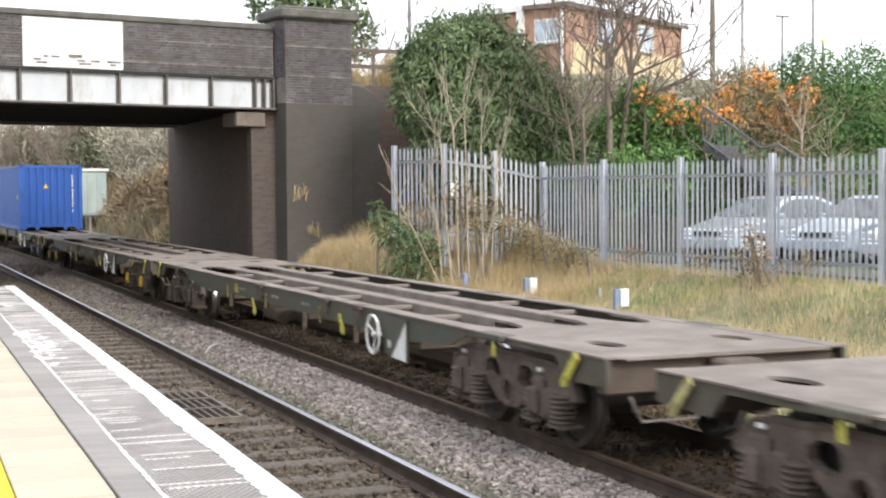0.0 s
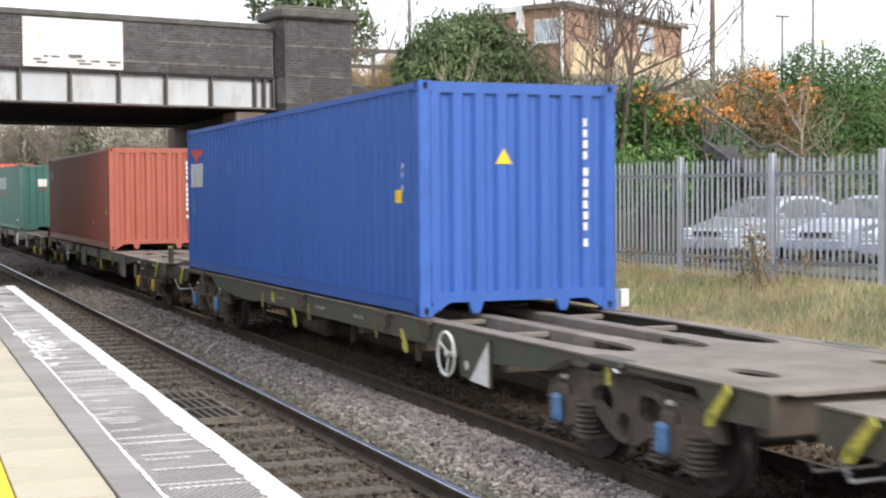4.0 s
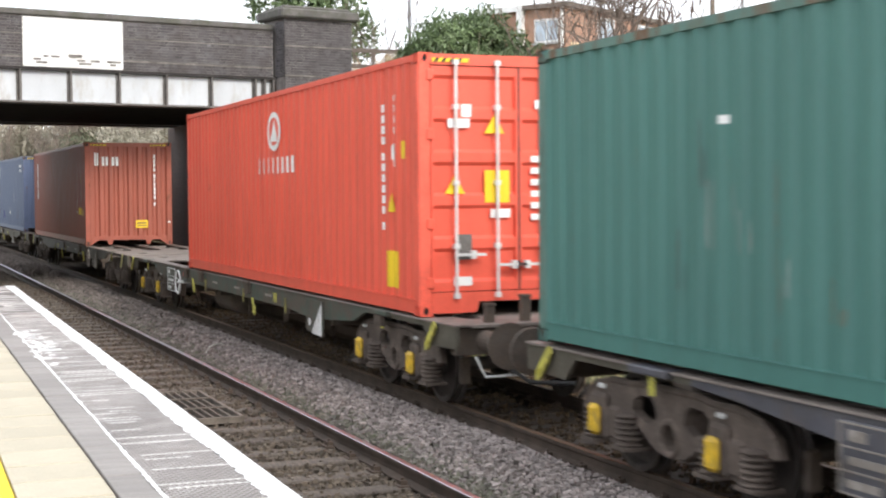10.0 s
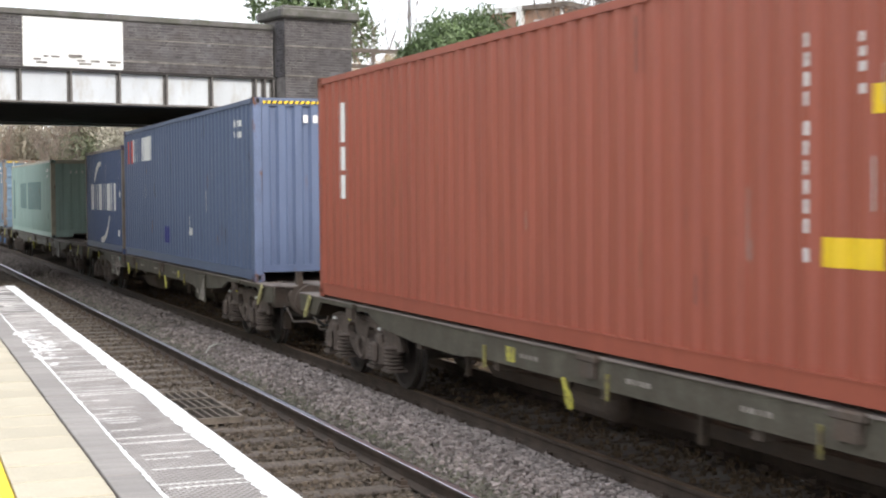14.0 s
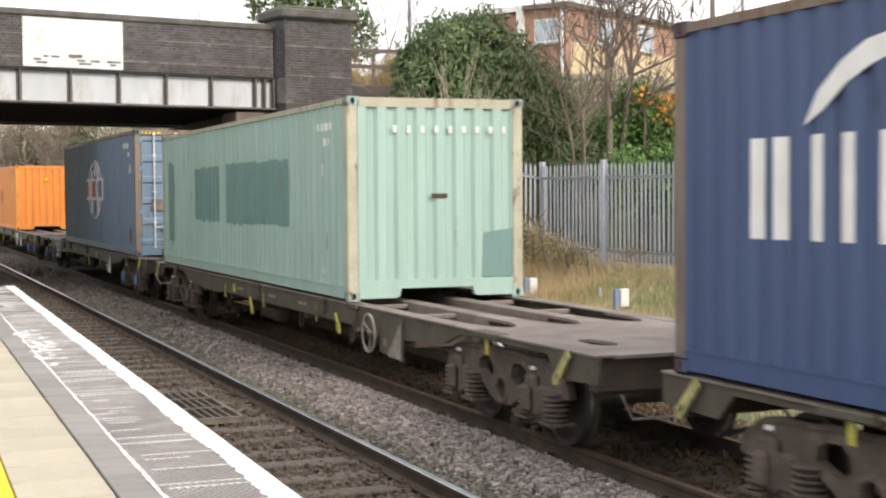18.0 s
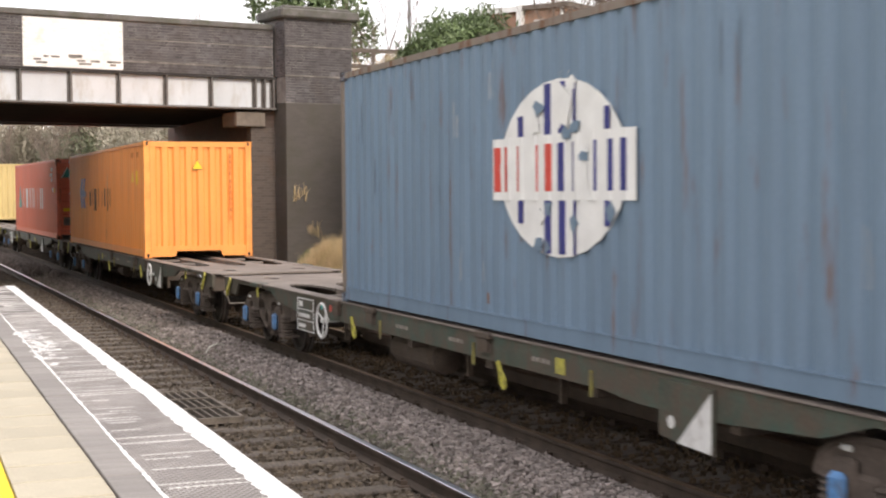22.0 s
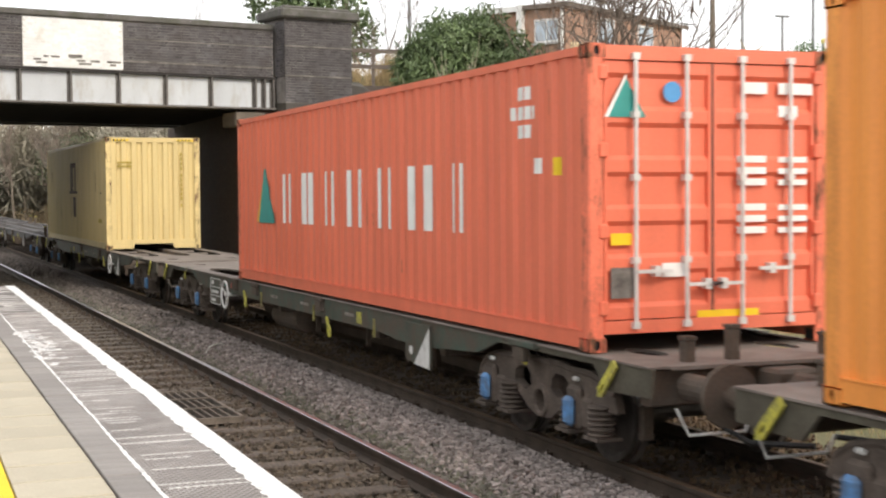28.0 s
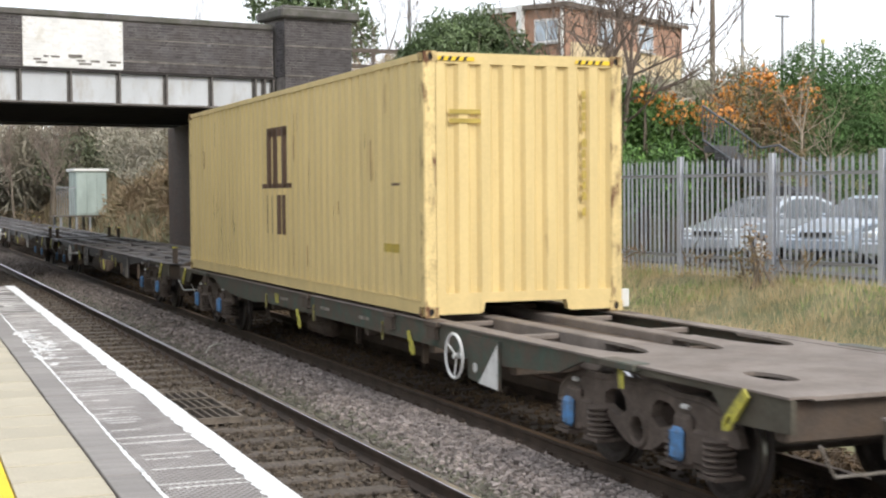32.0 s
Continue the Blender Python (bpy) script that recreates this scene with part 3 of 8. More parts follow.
def stones(name, count, spot, size, material, label):
    """Loose ballast: every stone a small angular block."""
    rng = np.random.default_rng(7 + count)
    cube = np.array([(-1, -1, -1), (1, -1, -1), (1, 1, -1), (-1, 1, -1), (-1, -1, 1), (1, -1, 1), (1, 1, 1), (-1, 1, 1)], float)
    quads = np.array([(3, 2, 1, 0), (4, 5, 6, 7), (0, 1, 5, 4), (1, 2, 6, 5), (2, 3, 7, 6), (3, 0, 4, 7)])
    pts = spot(rng, count)
    s = rng.uniform(size[0], size[1], (count, 1, 1)) * rng.uniform(0.6, 1.2, (count, 1, 3))
    v = cube[None] * s * rng.uniform(0.55, 1.0, (count, 8, 1)) + rng.normal(0, 0.12, (count, 8, 3)) * s
    a, b = rng.uniform(0, math.tau, count), rng.uniform(-0.6, 0.6, count)
    ca, sa, cb_, sb = np.cos(a)[:, None], np.sin(a)[:, None], np.cos(b)[:, None], np.sin(b)[:, None]
    x, y, z = v[..., 0], v[..., 1] * cb_ - v[..., 2] * sb, v[..., 1] * sb + v[..., 2] * cb_
    v = np.stack([x * ca - y * sa, x * sa + y * ca, z], -1) + pts[:, None]
    f = (quads[None] + 8 * np.arange(count)[:, None, None]).reshape(-1, 4)
    ob = raw(name, v.reshape(-1, 3).tolist(), f.tolist(), material)
    return tagged(ob, label, "ballast", kind="stuff")


def near_weighted(rng, n, y0, y1):
    """More of them close by."""
    u = rng.uniform(0, 1, n)
    return (y0 ** 0.35 + u * (y1 ** 0.35 - y0 ** 0.35)) ** (1 / 0.35)


def six_foot(rng, n):
    y = near_weighted(rng, n, 5.5, 26)
    x = 4.48 + rng.uniform(0, 1, n) ** 0.72 * 1.44
    top = np.interp(x, [4.3, 4.6, 5.05, 5.65, 5.95], [-0.16, -0.17, -0.07, -0.1, -0.2])
    dx = np.array([bend(q) for q in y])
    dz = np.array([rise(q) for q in y])
    return np.stack([x + dx, y, top + dz + rng.uniform(-0.02, 0.02, n)], -1)


def six_foot_far(rng, n):
    y = 20 + rng.uniform(0, 1, n) ** 0.8 * 42
    x = 4.48 + rng.uniform(0, 1, n) ** 0.8 * 1.44
    top = np.interp(x, [4.3, 4.6, 5.05, 5.65, 5.95], [-0.16, -0.17, -0.07, -0.1, -0.2]) + 0.012
    dx = np.array([bend(q) for q in y])
    dz = np.array([rise(q) for q in y])
    return np.stack([x + dx, y, top + dz + rng.uniform(-0.02, 0.02, n)], -1)


def rail_side(rng, n):
    y = near_weighted(rng, n, 5.5, 45)
    x = 4.36 + rng.uniform(0, 1, n) ** 1.6 * 0.7
    z = -0.155 + 0.1 * (x - 4.5) + rng.uniform(-0.01, 0.025, n)
    return np.stack([x + np.array([bend(q) for q in y]), y, z + np.array([rise(q) for q in y])], -1)


def four_foot(rng, n):
    y = near_weighted(rng, n, 5.5, 55)
    x = rng.uniform(2.9, 4.2, n)
    z = -0.185 + rng.uniform(-0.02, 0.025, n)
    return np.stack([x + np.array([bend(q) for q in y]), y, z + np.array([rise(q) for q in y])], -1)


def under_train(rng, n):
    y = near_weighted(rng, n, 4.0, 50)
    x = rng.uniform(6.05, 8.7, n)
    z = np.interp(x, [6, 7.6, 8.5, 8.8], [-0.19, -0.17, -0.3, -0.33]) + rng.uniform(-0.02, 0.02, n)
    return np.stack([x + np.array([bend(q) for q in y]), y, z + np.array([rise(q) for q in y])], -1)


# these darker stones paint the bridge's shade onto the track
stones("sooty_ballast_stones", 9000, six_foot_far, (0.022, 0.042), "ballast_bridge_shade", "brown ballast stones near and under the bridge, coloured darker for its shade")
stones("ballast_stones", 22000, six_foot, (0.018, 0.036), "ballast", "pinkish grey ballast stones heaped between the two tracks")
stones("weathered_ballast_stones", 7000, rail_side, (0.016, 0.032), "ballast_moss", "greenish weathered ballast stones along the near rail")
stones("dirty_ballast_stones", 11000, four_foot, (0.014, 0.03), "ballast_dark", "dark oily ballast stones between the platform track's rails")
def cess(rng, n):
    y = near_weighted(rng, n, 4.0, 45)
    x = rng.uniform(8.6, 9.5, n)
    z = np.interp(x, [8.1, 8.6, 9.3, 9.6], [-0.2, -0.3, -0.36, -0.38]) + rng.uniform(-0.02, 0.02, n)
    return np.stack([x + np.array([bend(q) for q in y]), y, z + np.array([rise(q) for q in y])], -1)


# both beds carry the shade under the wagons in their stone colour
stones("cess_ballast_stones", 8000, cess, (0.018, 0.036), "ballast_brown", "ballast stones along the far side of the track, coloured dark brown for the train's shade")
stones("track_ballast_stones", 11000, under_train, (0.016, 0.032), "ballast_brown", "brown brake-dusted ballast stones, darkened for the shade under the freight train")


GRATE_X, GRATE_Y = 3.5, 16.45


def build_grate():
    root = tagged(empty("drain_grating", on_track(GRATE_Y, GRATE_X, -0.115)), "rusted iron grating over a dark pit between the platform rails", "grating")
    w, h = 0.26, 1.15
    for s in (-1, 1):
        part("frame_bar", boxed(s * w - 0.02, s * w + 0.02, -h, h, -0.05, 0.02), "grate", root)
        part("frame_bar", boxed(-w + 0.02, w - 0.02, s * h - 0.03, s * h + 0.03, -0.05, 0.02), "grate", root)
    first = None
    for i in range(4):
        x = -0.144 + i * 0.096
        if first is None:
            first = part("bar", boxed(-0.011, 0.011, -h + 0.03, h - 0.03, -0.03, 0.015), "grate", root, m=pose(x, 0, 0))
        else:
            again("bar", first, pose(x, 0, 0), root)
    for y in (-0.4, 0.4):
        part("cross_bar", boxed(-w + 0.02, w - 0.02, y - 0.03, y + 0.03, 0.016, 0.028), "grate", root)
    # shallow black sheet gives the gaps their shade by colour
    part("pit", boxed(-w + 0.02, w - 0.02, -h + 0.03, h - 0.03, -0.05, -0.04), "black", root, "black sheet for the shade under the bars")


build_grate()
stick = link("discarded_cable", piped([(0, 0, 0), (0.12, 0.3, 0.05), (0.3, 0.55, 0.07), (0.46, 0.75, 0.02)], 0.014), "twine")
stick.matrix_basis = pose(4.72, 21.5, -0.06)
tagged(stick, "pale length of cable lying on the ballast", "cable")

# ---- platform
PLAT = pose(1.75, 0, 0, 0, 0, -0.89)
PLAT_END = 24.0


def build_platform():
    root = tagged(empty("platform", PLAT), "station platform with a white edge line and cream paving", "platform", kind="structure")
    part("platform_body", boxed(-4.2, -0.06, -30, PLAT_END, -0.42, 0.85), "asphalt", root)
    part("platform_wall", boxed(-0.06, -0.02, -30, PLAT_END, -0.42, 0.83), "brick_dark", root)
    # out of view; pale grey chosen to throw light onto the container sides
    part("surface", boxed(-4.2, -1.37, -30, PLAT_END, 0.852, 0.912), "slab_grey", root, "unseen grey surface behind the paving, kept pale to bounce light")
    bm = bmesh.new()
    vs = [(-4.2, PLAT_END, -0.42), (0, PLAT_END, -0.42), (0, PLAT_END, 0.9), (-4.2, PLAT_END, 0.9), (-4.2, PLAT_END + 8, -0.42), (0, PLAT_END + 8, -0.42)]
    vs = [bm.verts.new(v) for v in vs]
    for q in ((3, 2, 1, 0), (2, 3, 4, 5), (0, 1, 5, 4), (1, 2, 5), (0, 4, 3)):
        bm.faces.new([vs[i] for i in q])
    part("ramp", bm, "asphalt", root, "ramp down at the platform's end")
    part("yellow_line", boxed(-1.37, -1.262, -30, PLAT_END, 0.852, 0.915), "yellow_line", root, "yellow line")
    rng = random.Random(11)
    kinds = {}

    def slab(kind, x0, x1, length, material, y0, top=0.915, gap=0.006):
        y = y0
        while y < PLAT_END - 0.05:
            e = min(y + length, PLAT_END)
            key = (kind, round(e - y, 3))
            m = pose((x0 + x1) / 2, y, top + rng.uniform(-0.003, 0.002), rng.uniform(-0.1, 0.1), rng.uniform(-0.12, 0.12), 0)
            if key not in kinds:
                w = (x1 - x0) / 2 - gap / 2
                kinds[key] = part(kind, boxed(-w, w, gap / 2, e - y - gap / 2, -0.06, 0, bevel=0.004), material, root, m=m)
            else:
                again(kind, kinds[key], m, root)
            y = e
    slab("edge_slab", -0.128, 0.0, 0.6, "white_line", -7.0, 0.919)
    slab("coper_slab", -0.60, -0.128, 0.6, "slab_mesh", -7.0)
    slab("grey_slab", -0.80, -0.60, 0.45, "slab_grey", -7.15)
    slab("cream_slab", -1.262, -0.80, 0.45, "slab_cream", -7.15, gap=0.022)

    def brushed(name, x0, x1, wob, label, z=0.9192, gone=0.0):
        """Painted stripe with a ragged, worn border."""
        bm_ = bmesh.new()
        y, row = 3.5, None
        while y < PLAT_END - 0.02:
            a_ = x0 + wob * 1.3 * noise.noise((y * 1.1, x0 * 9, 0)) + rng.uniform(-wob, wob)
            b_ = x1 + wob * 1.3 * noise.noise((y * 1.3, x1 * 9, 5)) + rng.uniform(-wob, wob)
            cut = rng.random() < gone
            now = None if cut else (bm_.verts.new((a_, y, z)), bm_.verts.new((b_, y, z)))
            if row and now:
                bm_.faces.new((row[0], row[1], now[1], now[0]))
            row = now
            y += rng.uniform(0.02, 0.06)
        return part(name, bm_, "white_line", root, label)
    brushed("edge_paint", -0.15, -0.11, 0.012, "ragged inner border of the white edge line", 0.9215, 0.03)
    brushed("thin_line", -0.612, -0.592, 0.005, "uneven thin white line", 0.9185, 0.0)
    # raised lozenge tread on the copers, worn paint across them
    ribs = bmesh.new()
    for k in (-1, 1):
        for i in range(230):
            y = 4.0 + i * 0.06
            x0, x1 = -0.588, -0.15
            sh = 0.62 * k
            q = [ribs.verts.new(p) for p in ((x0, y, 0.9165), (x0, y + 0.016, 0.9165), (x1, y + sh + 0.016, 0.9165), (x1, y + sh, 0.9165))]
            t = [ribs.verts.new((v.co.x, v.co.y, 0.919)) for v in q]
            ribs.faces.new(t if k > 0 else t)
            for e in range(4):
                ribs.faces.new((q[e], q[(e + 1) % 4], t[(e + 1) % 4], t[e]))
    bmesh.ops.recalc_face_normals(ribs, faces=ribs.faces)
    tagged(part("anti_slip_tread", ribs, "tread_rib", root, "raised lozenge tread on the coping slabs"), kind="stuff")
    bm = bmesh.new()
    y = 4.3
    while y < PLAT_END - 0.2:
        a = rng.uniform(-0.585, -0.45) if rng.random() < 0.35 else -0.59
        e = rng.uniform(-0.4, -0.25) if rng.random() < 0.35 else -0.135
        w = rng.uniform(0.006, 0.015)
        box(bm, a, e, y, y + w, 0.915, 0.9205)
        y += rng.choice((0.1, 0.14, 0.2, 0.3, 0.4))
    tagged(part("joint_paint", bm, "coping_paint", root, "thin white paint lines across the coping"), kind="stuff")
    bm = bmesh.new()
    for i in range(60):
        y, x = rng.uniform(12.2, 15.6), rng.uniform(-0.66, -0.42)
        box(bm, x, x + rng.uniform(0.03, 0.1), y, y + rng.uniform(0.03, 0.12), 0.915, 0.9215)
    tagged(part("spilt_paint", bm, "white_line", root, "splash of white paint"), kind="stuff")


build_platform()

# ---- road bridge: riveted plate girder with sooty brick parapets, set a little askew to the track
SKEW = math.degrees(math.atan(0.2))
BR = pose(5.5, 38.0, 0, 0, 0, SKEW)


def build_bridge():
    root = tagged(empty("road_bridge", BR), "sooty brick and riveted steel road bridge across the railway", "bridge", kind="structure")
    wide = 11.0
    x0, x1 = -13.0, 4.72
    for near in (True, False):
        x1 = 5.27 if near else 6.9
        ya, yb = (0.0, 0.36) if near else (wide - 0.36, wide)
        face = ya if near else yb
        out = -1 if near else 1
        par = part("parapet", boxed(x0, 5.2, ya, yb, 5.72, 7.03), "mortar" if near else "brick", root, "blackened brick parapet")
        part("coping", boxed(x0, 5.2, ya - 0.07, yb + 0.07, 7.03, 7.2, bevel=0.03), "coping", par, "weathered stone coping")
        for z, h in ((5.95, 0.05), (6.55, 0.035)):
            a, b = sorted((face, face + out * 0.018))
            part("string_course", boxed(x0, 5.2, a, b, z, z + h), "ledge", par, "worn pale course of bricks")
        a, b = sorted((face + out * 0.0, face + out * 0.1))
        gird = part("girder_web", boxed(x0, x1, ya + 0.1, yb - 0.1, 4.84, 5.7), "girder_white", root, "white-painted girder web")
        top = part("top_flange", boxed(x0, x1, ya - 0.03, yb + 0.03, 5.64, 5.72), "girder_dark", gird)
        part("bottom_flange", boxed(x0, x1, ya - 0.09, yb + 0.09, 4.80, 4.845), "girder_grey", gird)
        bm = bmesh.new()
        yy = face + out * 0.09
        for i in range(int((x1 - x0) / 0.13)):
            x = x0 + 0.05 + i * 0.13
            lathe(bm, [(0.02, 0), (0.018, 0.012), (0.008, 0.018)], (x, face + out * 0.05, 4.845), seg=6)
        part("flange_rivets", bm, "girder_grey", gird, "row of rivets along the flange")
        stiff = None
        for x in [-1.98 + i * 1.325 for i in range(-9, 6)] + ([4.93, 5.2] if near else []):
            if not x0 < x < x1 - 0.03:
                continue
            m = pose(x, 0, 0)
            if stiff is None:
                sb = boxed(-0.022, 0.022, *sorted((face + out * -0.11, face + out * 0.05)), 4.84, 5.66)
                box(sb, -0.075, 0.075, *sorted((face + out * -0.115, face + out * -0.088)), 4.84, 5.66)
                for k in range(8):
                    for s in (-0.05, 0.05):
                        lathe(sb, [(0.018, 0), (0.014, 0.012)], (s, face + out * -0.088 + (-0.012 if near else 0), 4.92 + k * 0.095), "Y", 6)
                stiff = part("stiffener", sb, "girder_grey", gird, "riveted stiffener", m=m)
            else:
                again("stiffener", stiff, m, gird)
    part("deck_slab", plate([(x0, 0.4), (5.25, 0.4), (7.4, wide - 0.4), (x0, wide - 0.4)], [], 5.1, 5.6), "girder_dark", root, "sooty underside of the road deck")
    beam = None
    for i in range(14):
        m = pose(0.2 * i * 0.71, 0.75 + i * 0.71, 0)
        if beam is None:
            beam = part("cross_girder", boxed(-11.5, 5.0, -0.1, 0.1, 4.85, 5.1), "girder_dark", root, m=m)
        else:
            again("cross_girder", beam, m)
    # the parapet's white-painted panel
    pan = boxed(-1.9, 0.77, -0.022, 0.0, 5.74, 7.0)
    part("white_panel", pan, "brick_white", root, "white-painted stretch of brickwork")
    rng = random.Random(3)
    bm = bmesh.new()
    for i in range(16):
        x, z = rng.uniform(-1.7, 0.5), rng.choice((5.82, 5.9, 5.98)) 
        box(bm, x, x + rng.uniform(0.1, 0.3), -0.034, -0.02, z, z + 0.05)
    box(bm, -0.72, -0.35, -0.034, -0.02, 6.0, 6.08)
    part("flaked_paint", bm, "ledge", root, "bare patches in the white paint")
    # right-hand abutment, pier and wing wall
    flat = BR.inverted()
    part("abutment", boxed(9.97, 15.5, 39.2, 51.2, -0.8, 4.82), "brick_rusty", root, "soot-blackened brick abutment", m=flat)
    part("ballast_wall", boxed(10.9, 15.5, 39.6, 49.8, 4.82, 5.59), "brick_dark", root, m=flat)
    part("girder_end_block", boxed(4.46, 5.29, 0.3, 0.9, 4.722, 5.72), "brick", root, "brick pilaster behind the girder's end")
    # left abutment, set close in, and added wing wall: unseen, they block sky light
    part("abutment", boxed(-17.5, -6.3, 0.9, wide - 0.6, -0.8, 4.84), "brick_dark", root, "soot-blackened brick abutment")
    part("wing_wall", boxed(-7.0, -6.4, -5.0, 0.9, -0.8, 5.6), "brick_dark", root, "unseen brick retaining wall added to shade the train's side")
    part("bearing_shelf", boxed(4.05, 4.95, 0.02, 0.95, 4.32, 4.72, bevel=0.02), "stone_pad", root, "pale bearing stone under the girder")
    part("bearing_plate", boxed(4.2, 4.7, 0.1, 0.3, 4.72, 4.8), "girder_dark", root)
    part("abutment_return", boxed(4.55, 5.35, 0.12, 0.4, -0.8, 4.32), "brick_dark", root)
    pier = part("pier", boxed(5.3, 7.45, -0.55, 0.75, 4.98, 7.35), "mortar", root, "square brick pier at the bridge's end")
    part("pier_base", boxed(5.3, 7.45, -0.57, 0.75, -0.8, 4.98, bevel=0.02), "soot_render", pier, "lower pier coated in soot and grime")
    part("pier_cap", boxed(5.12, 7.63, -0.73, 0.93, 7.35, 7.62, bevel=0.05), "coping", pier, "stone cap")
    cap = boxed(5.3, 7.45, -0.5, 0.7, 7.62, 7.72, bevel=0.045)
    part("cap_weathering", cap, "coping", pier)
    for z in (5.72, 6.55):
        part("string_course", boxed(5.28, 7.47, -0.57, -0.55, z, z + 0.045), "ledge", pier, "worn pale course of bricks")
    wing = [(7.45, -0.8), (7.45, 5.55), (7.9, 5.5), (8.3, 5.25), (8.7, 4.8), (10.2, 4.2), (12.5, 3.2), (12.5, -0.8)]
    part("wing_wall", plate(wing, [], -0.47, 0.35, "XZ"), "soot_render", root, "sloping brick wing wall")
    part("wing_coping", piped([(7.45, 0, 5.6), (7.95, 0, 5.55), (8.35, 0, 5.27), (8.75, 0, 4.85), (10.2, 0, 4.25), (12.5, 0, 3.25)], 0.14, 6), "coping", root)


build_bridge()


def lay_bricks():
    """Courses of single bricks, stretchers and headers by turns, a little proud of their mortar."""
    rng = random.Random(29)
    bridge = bpy.data.objects["road_bridge"]
    whole, bed = {}, {"brick_joined": ([], []), "brick_painted": ([], [])}

    def lay(face, u0, u1, z0, z1, single, paint=None, place=None):
        z, row = z0, 0
        while z + 0.065 <= z1:
            step = 0.225 if row % 2 else 0.1125
            u = u0 - (0.11 if row % 2 else 0.055)
            while u < u1:
                a, b = max(u, u0), min(u + step - 0.011, u1)
                if b - a > 0.04:
                    lift = 0.007 + rng.uniform(-0.003, 0.004)
                    mid = (a + b) / 2
                    if single(mid, z):
                        key = round(b - a, 3)
                        m = place(mid, z, lift)
                        if key not in whole:
                            w = (b - a) / 2
                            whole[key] = part("brick", boxed(-w, w, 0.0, 0.03, 0.0, 0.064), "brick_piece", bridge, m=m)
                        else:
                            again("brick", whole[key], m, bridge)
                    else:
                        v, f = bed["brick_painted" if paint and paint(mid) else "brick_joined"]
                        k = len(v)
                        m = place(mid, z, lift)
                        w = (b - a) / 2
                        v += [m @ Vector(q) for q in ((-w, 0, 0), (w, 0, 0), (w, 0, 0.064), (-w, 0, 0.064), (-w, 0.03, 0), (w, 0.03, 0), (w, 0.03, 0.064), (-w, 0.03, 0.064))]
                        f += [(k, k + 1, k + 2, k + 3), (k + 1, k + 5, k + 6, k + 2), (k + 4, k, k + 3, k + 7), (k + 3, k + 2, k + 6, k + 7), (k + 4, k + 5, k + 1, k)]
                u += step
            z += 0.075
            row += 1
    in_panel = lambda u: -1.9 < u < 0.77
    lay("parapet", -4.4, 5.2, 5.735, 7.03, lambda u, z: False, in_panel, lambda u, z, e: pose(u, -0.022 - e if in_panel(u) else -e, z))
    lay("pier", 5.3, 7.45, 5.0, 7.34, lambda u, z: z > 5.9, None, lambda u, z, e: pose(u, -0.55 - e, z))
    lay("pier side", -0.55, 0.0, 5.7, 7.34, lambda u, z: False, None, lambda u, z, e: pose(5.3 - e, u, z) @ pose(0, 0, 0, 0, 0, -90))
    for name, (v, f) in bed.items():
        ob = raw("brick_courses", v, f, name, bridge)
        tagged(ob, "rows of sooty bricks" if name == "brick_joined" else "rows of white-painted bricks", kind="stuff")




def build_road_rail():
    """Timber post-and-rail fence on the road embankment beside the pier."""
    root = tagged(empty("timber_fence", pose(13.0, 40.2, 0, 0, 0, -18)), "weathered timber post-and-rail fence above the bank", "fence", kind="structure")
    for i in range(7):
        x = 0.2 + i * 0.75
        part("post", boxed(x - 0.05, x + 0.05, -0.05, 0.05, 5.0, 6.75 - i * 0.03), "wood", root)
    for z in (6.15, 6.62):
        part("rail", boxed(0.0, 5.0, -0.08, -0.05, z, z + 0.12), "wood", root, m=pose(0, 0, 0, 0, 2.2, 0))


build_road_rail()

# ---- container flat wagons
WAGON = 19.75


def spring_nest(parent, x, y, z, material="bogie"):
    prof = []
    for i in range(6):
        h = i * 0.046
        prof += [(0.08, h), (0.118, h + 0.01), (0.125, h + 0.02), (0.118, h + 0.03), (0.085, h + 0.038)]
    return lathe(bmesh.new(), prof, (x, y, z), "Z", 14)


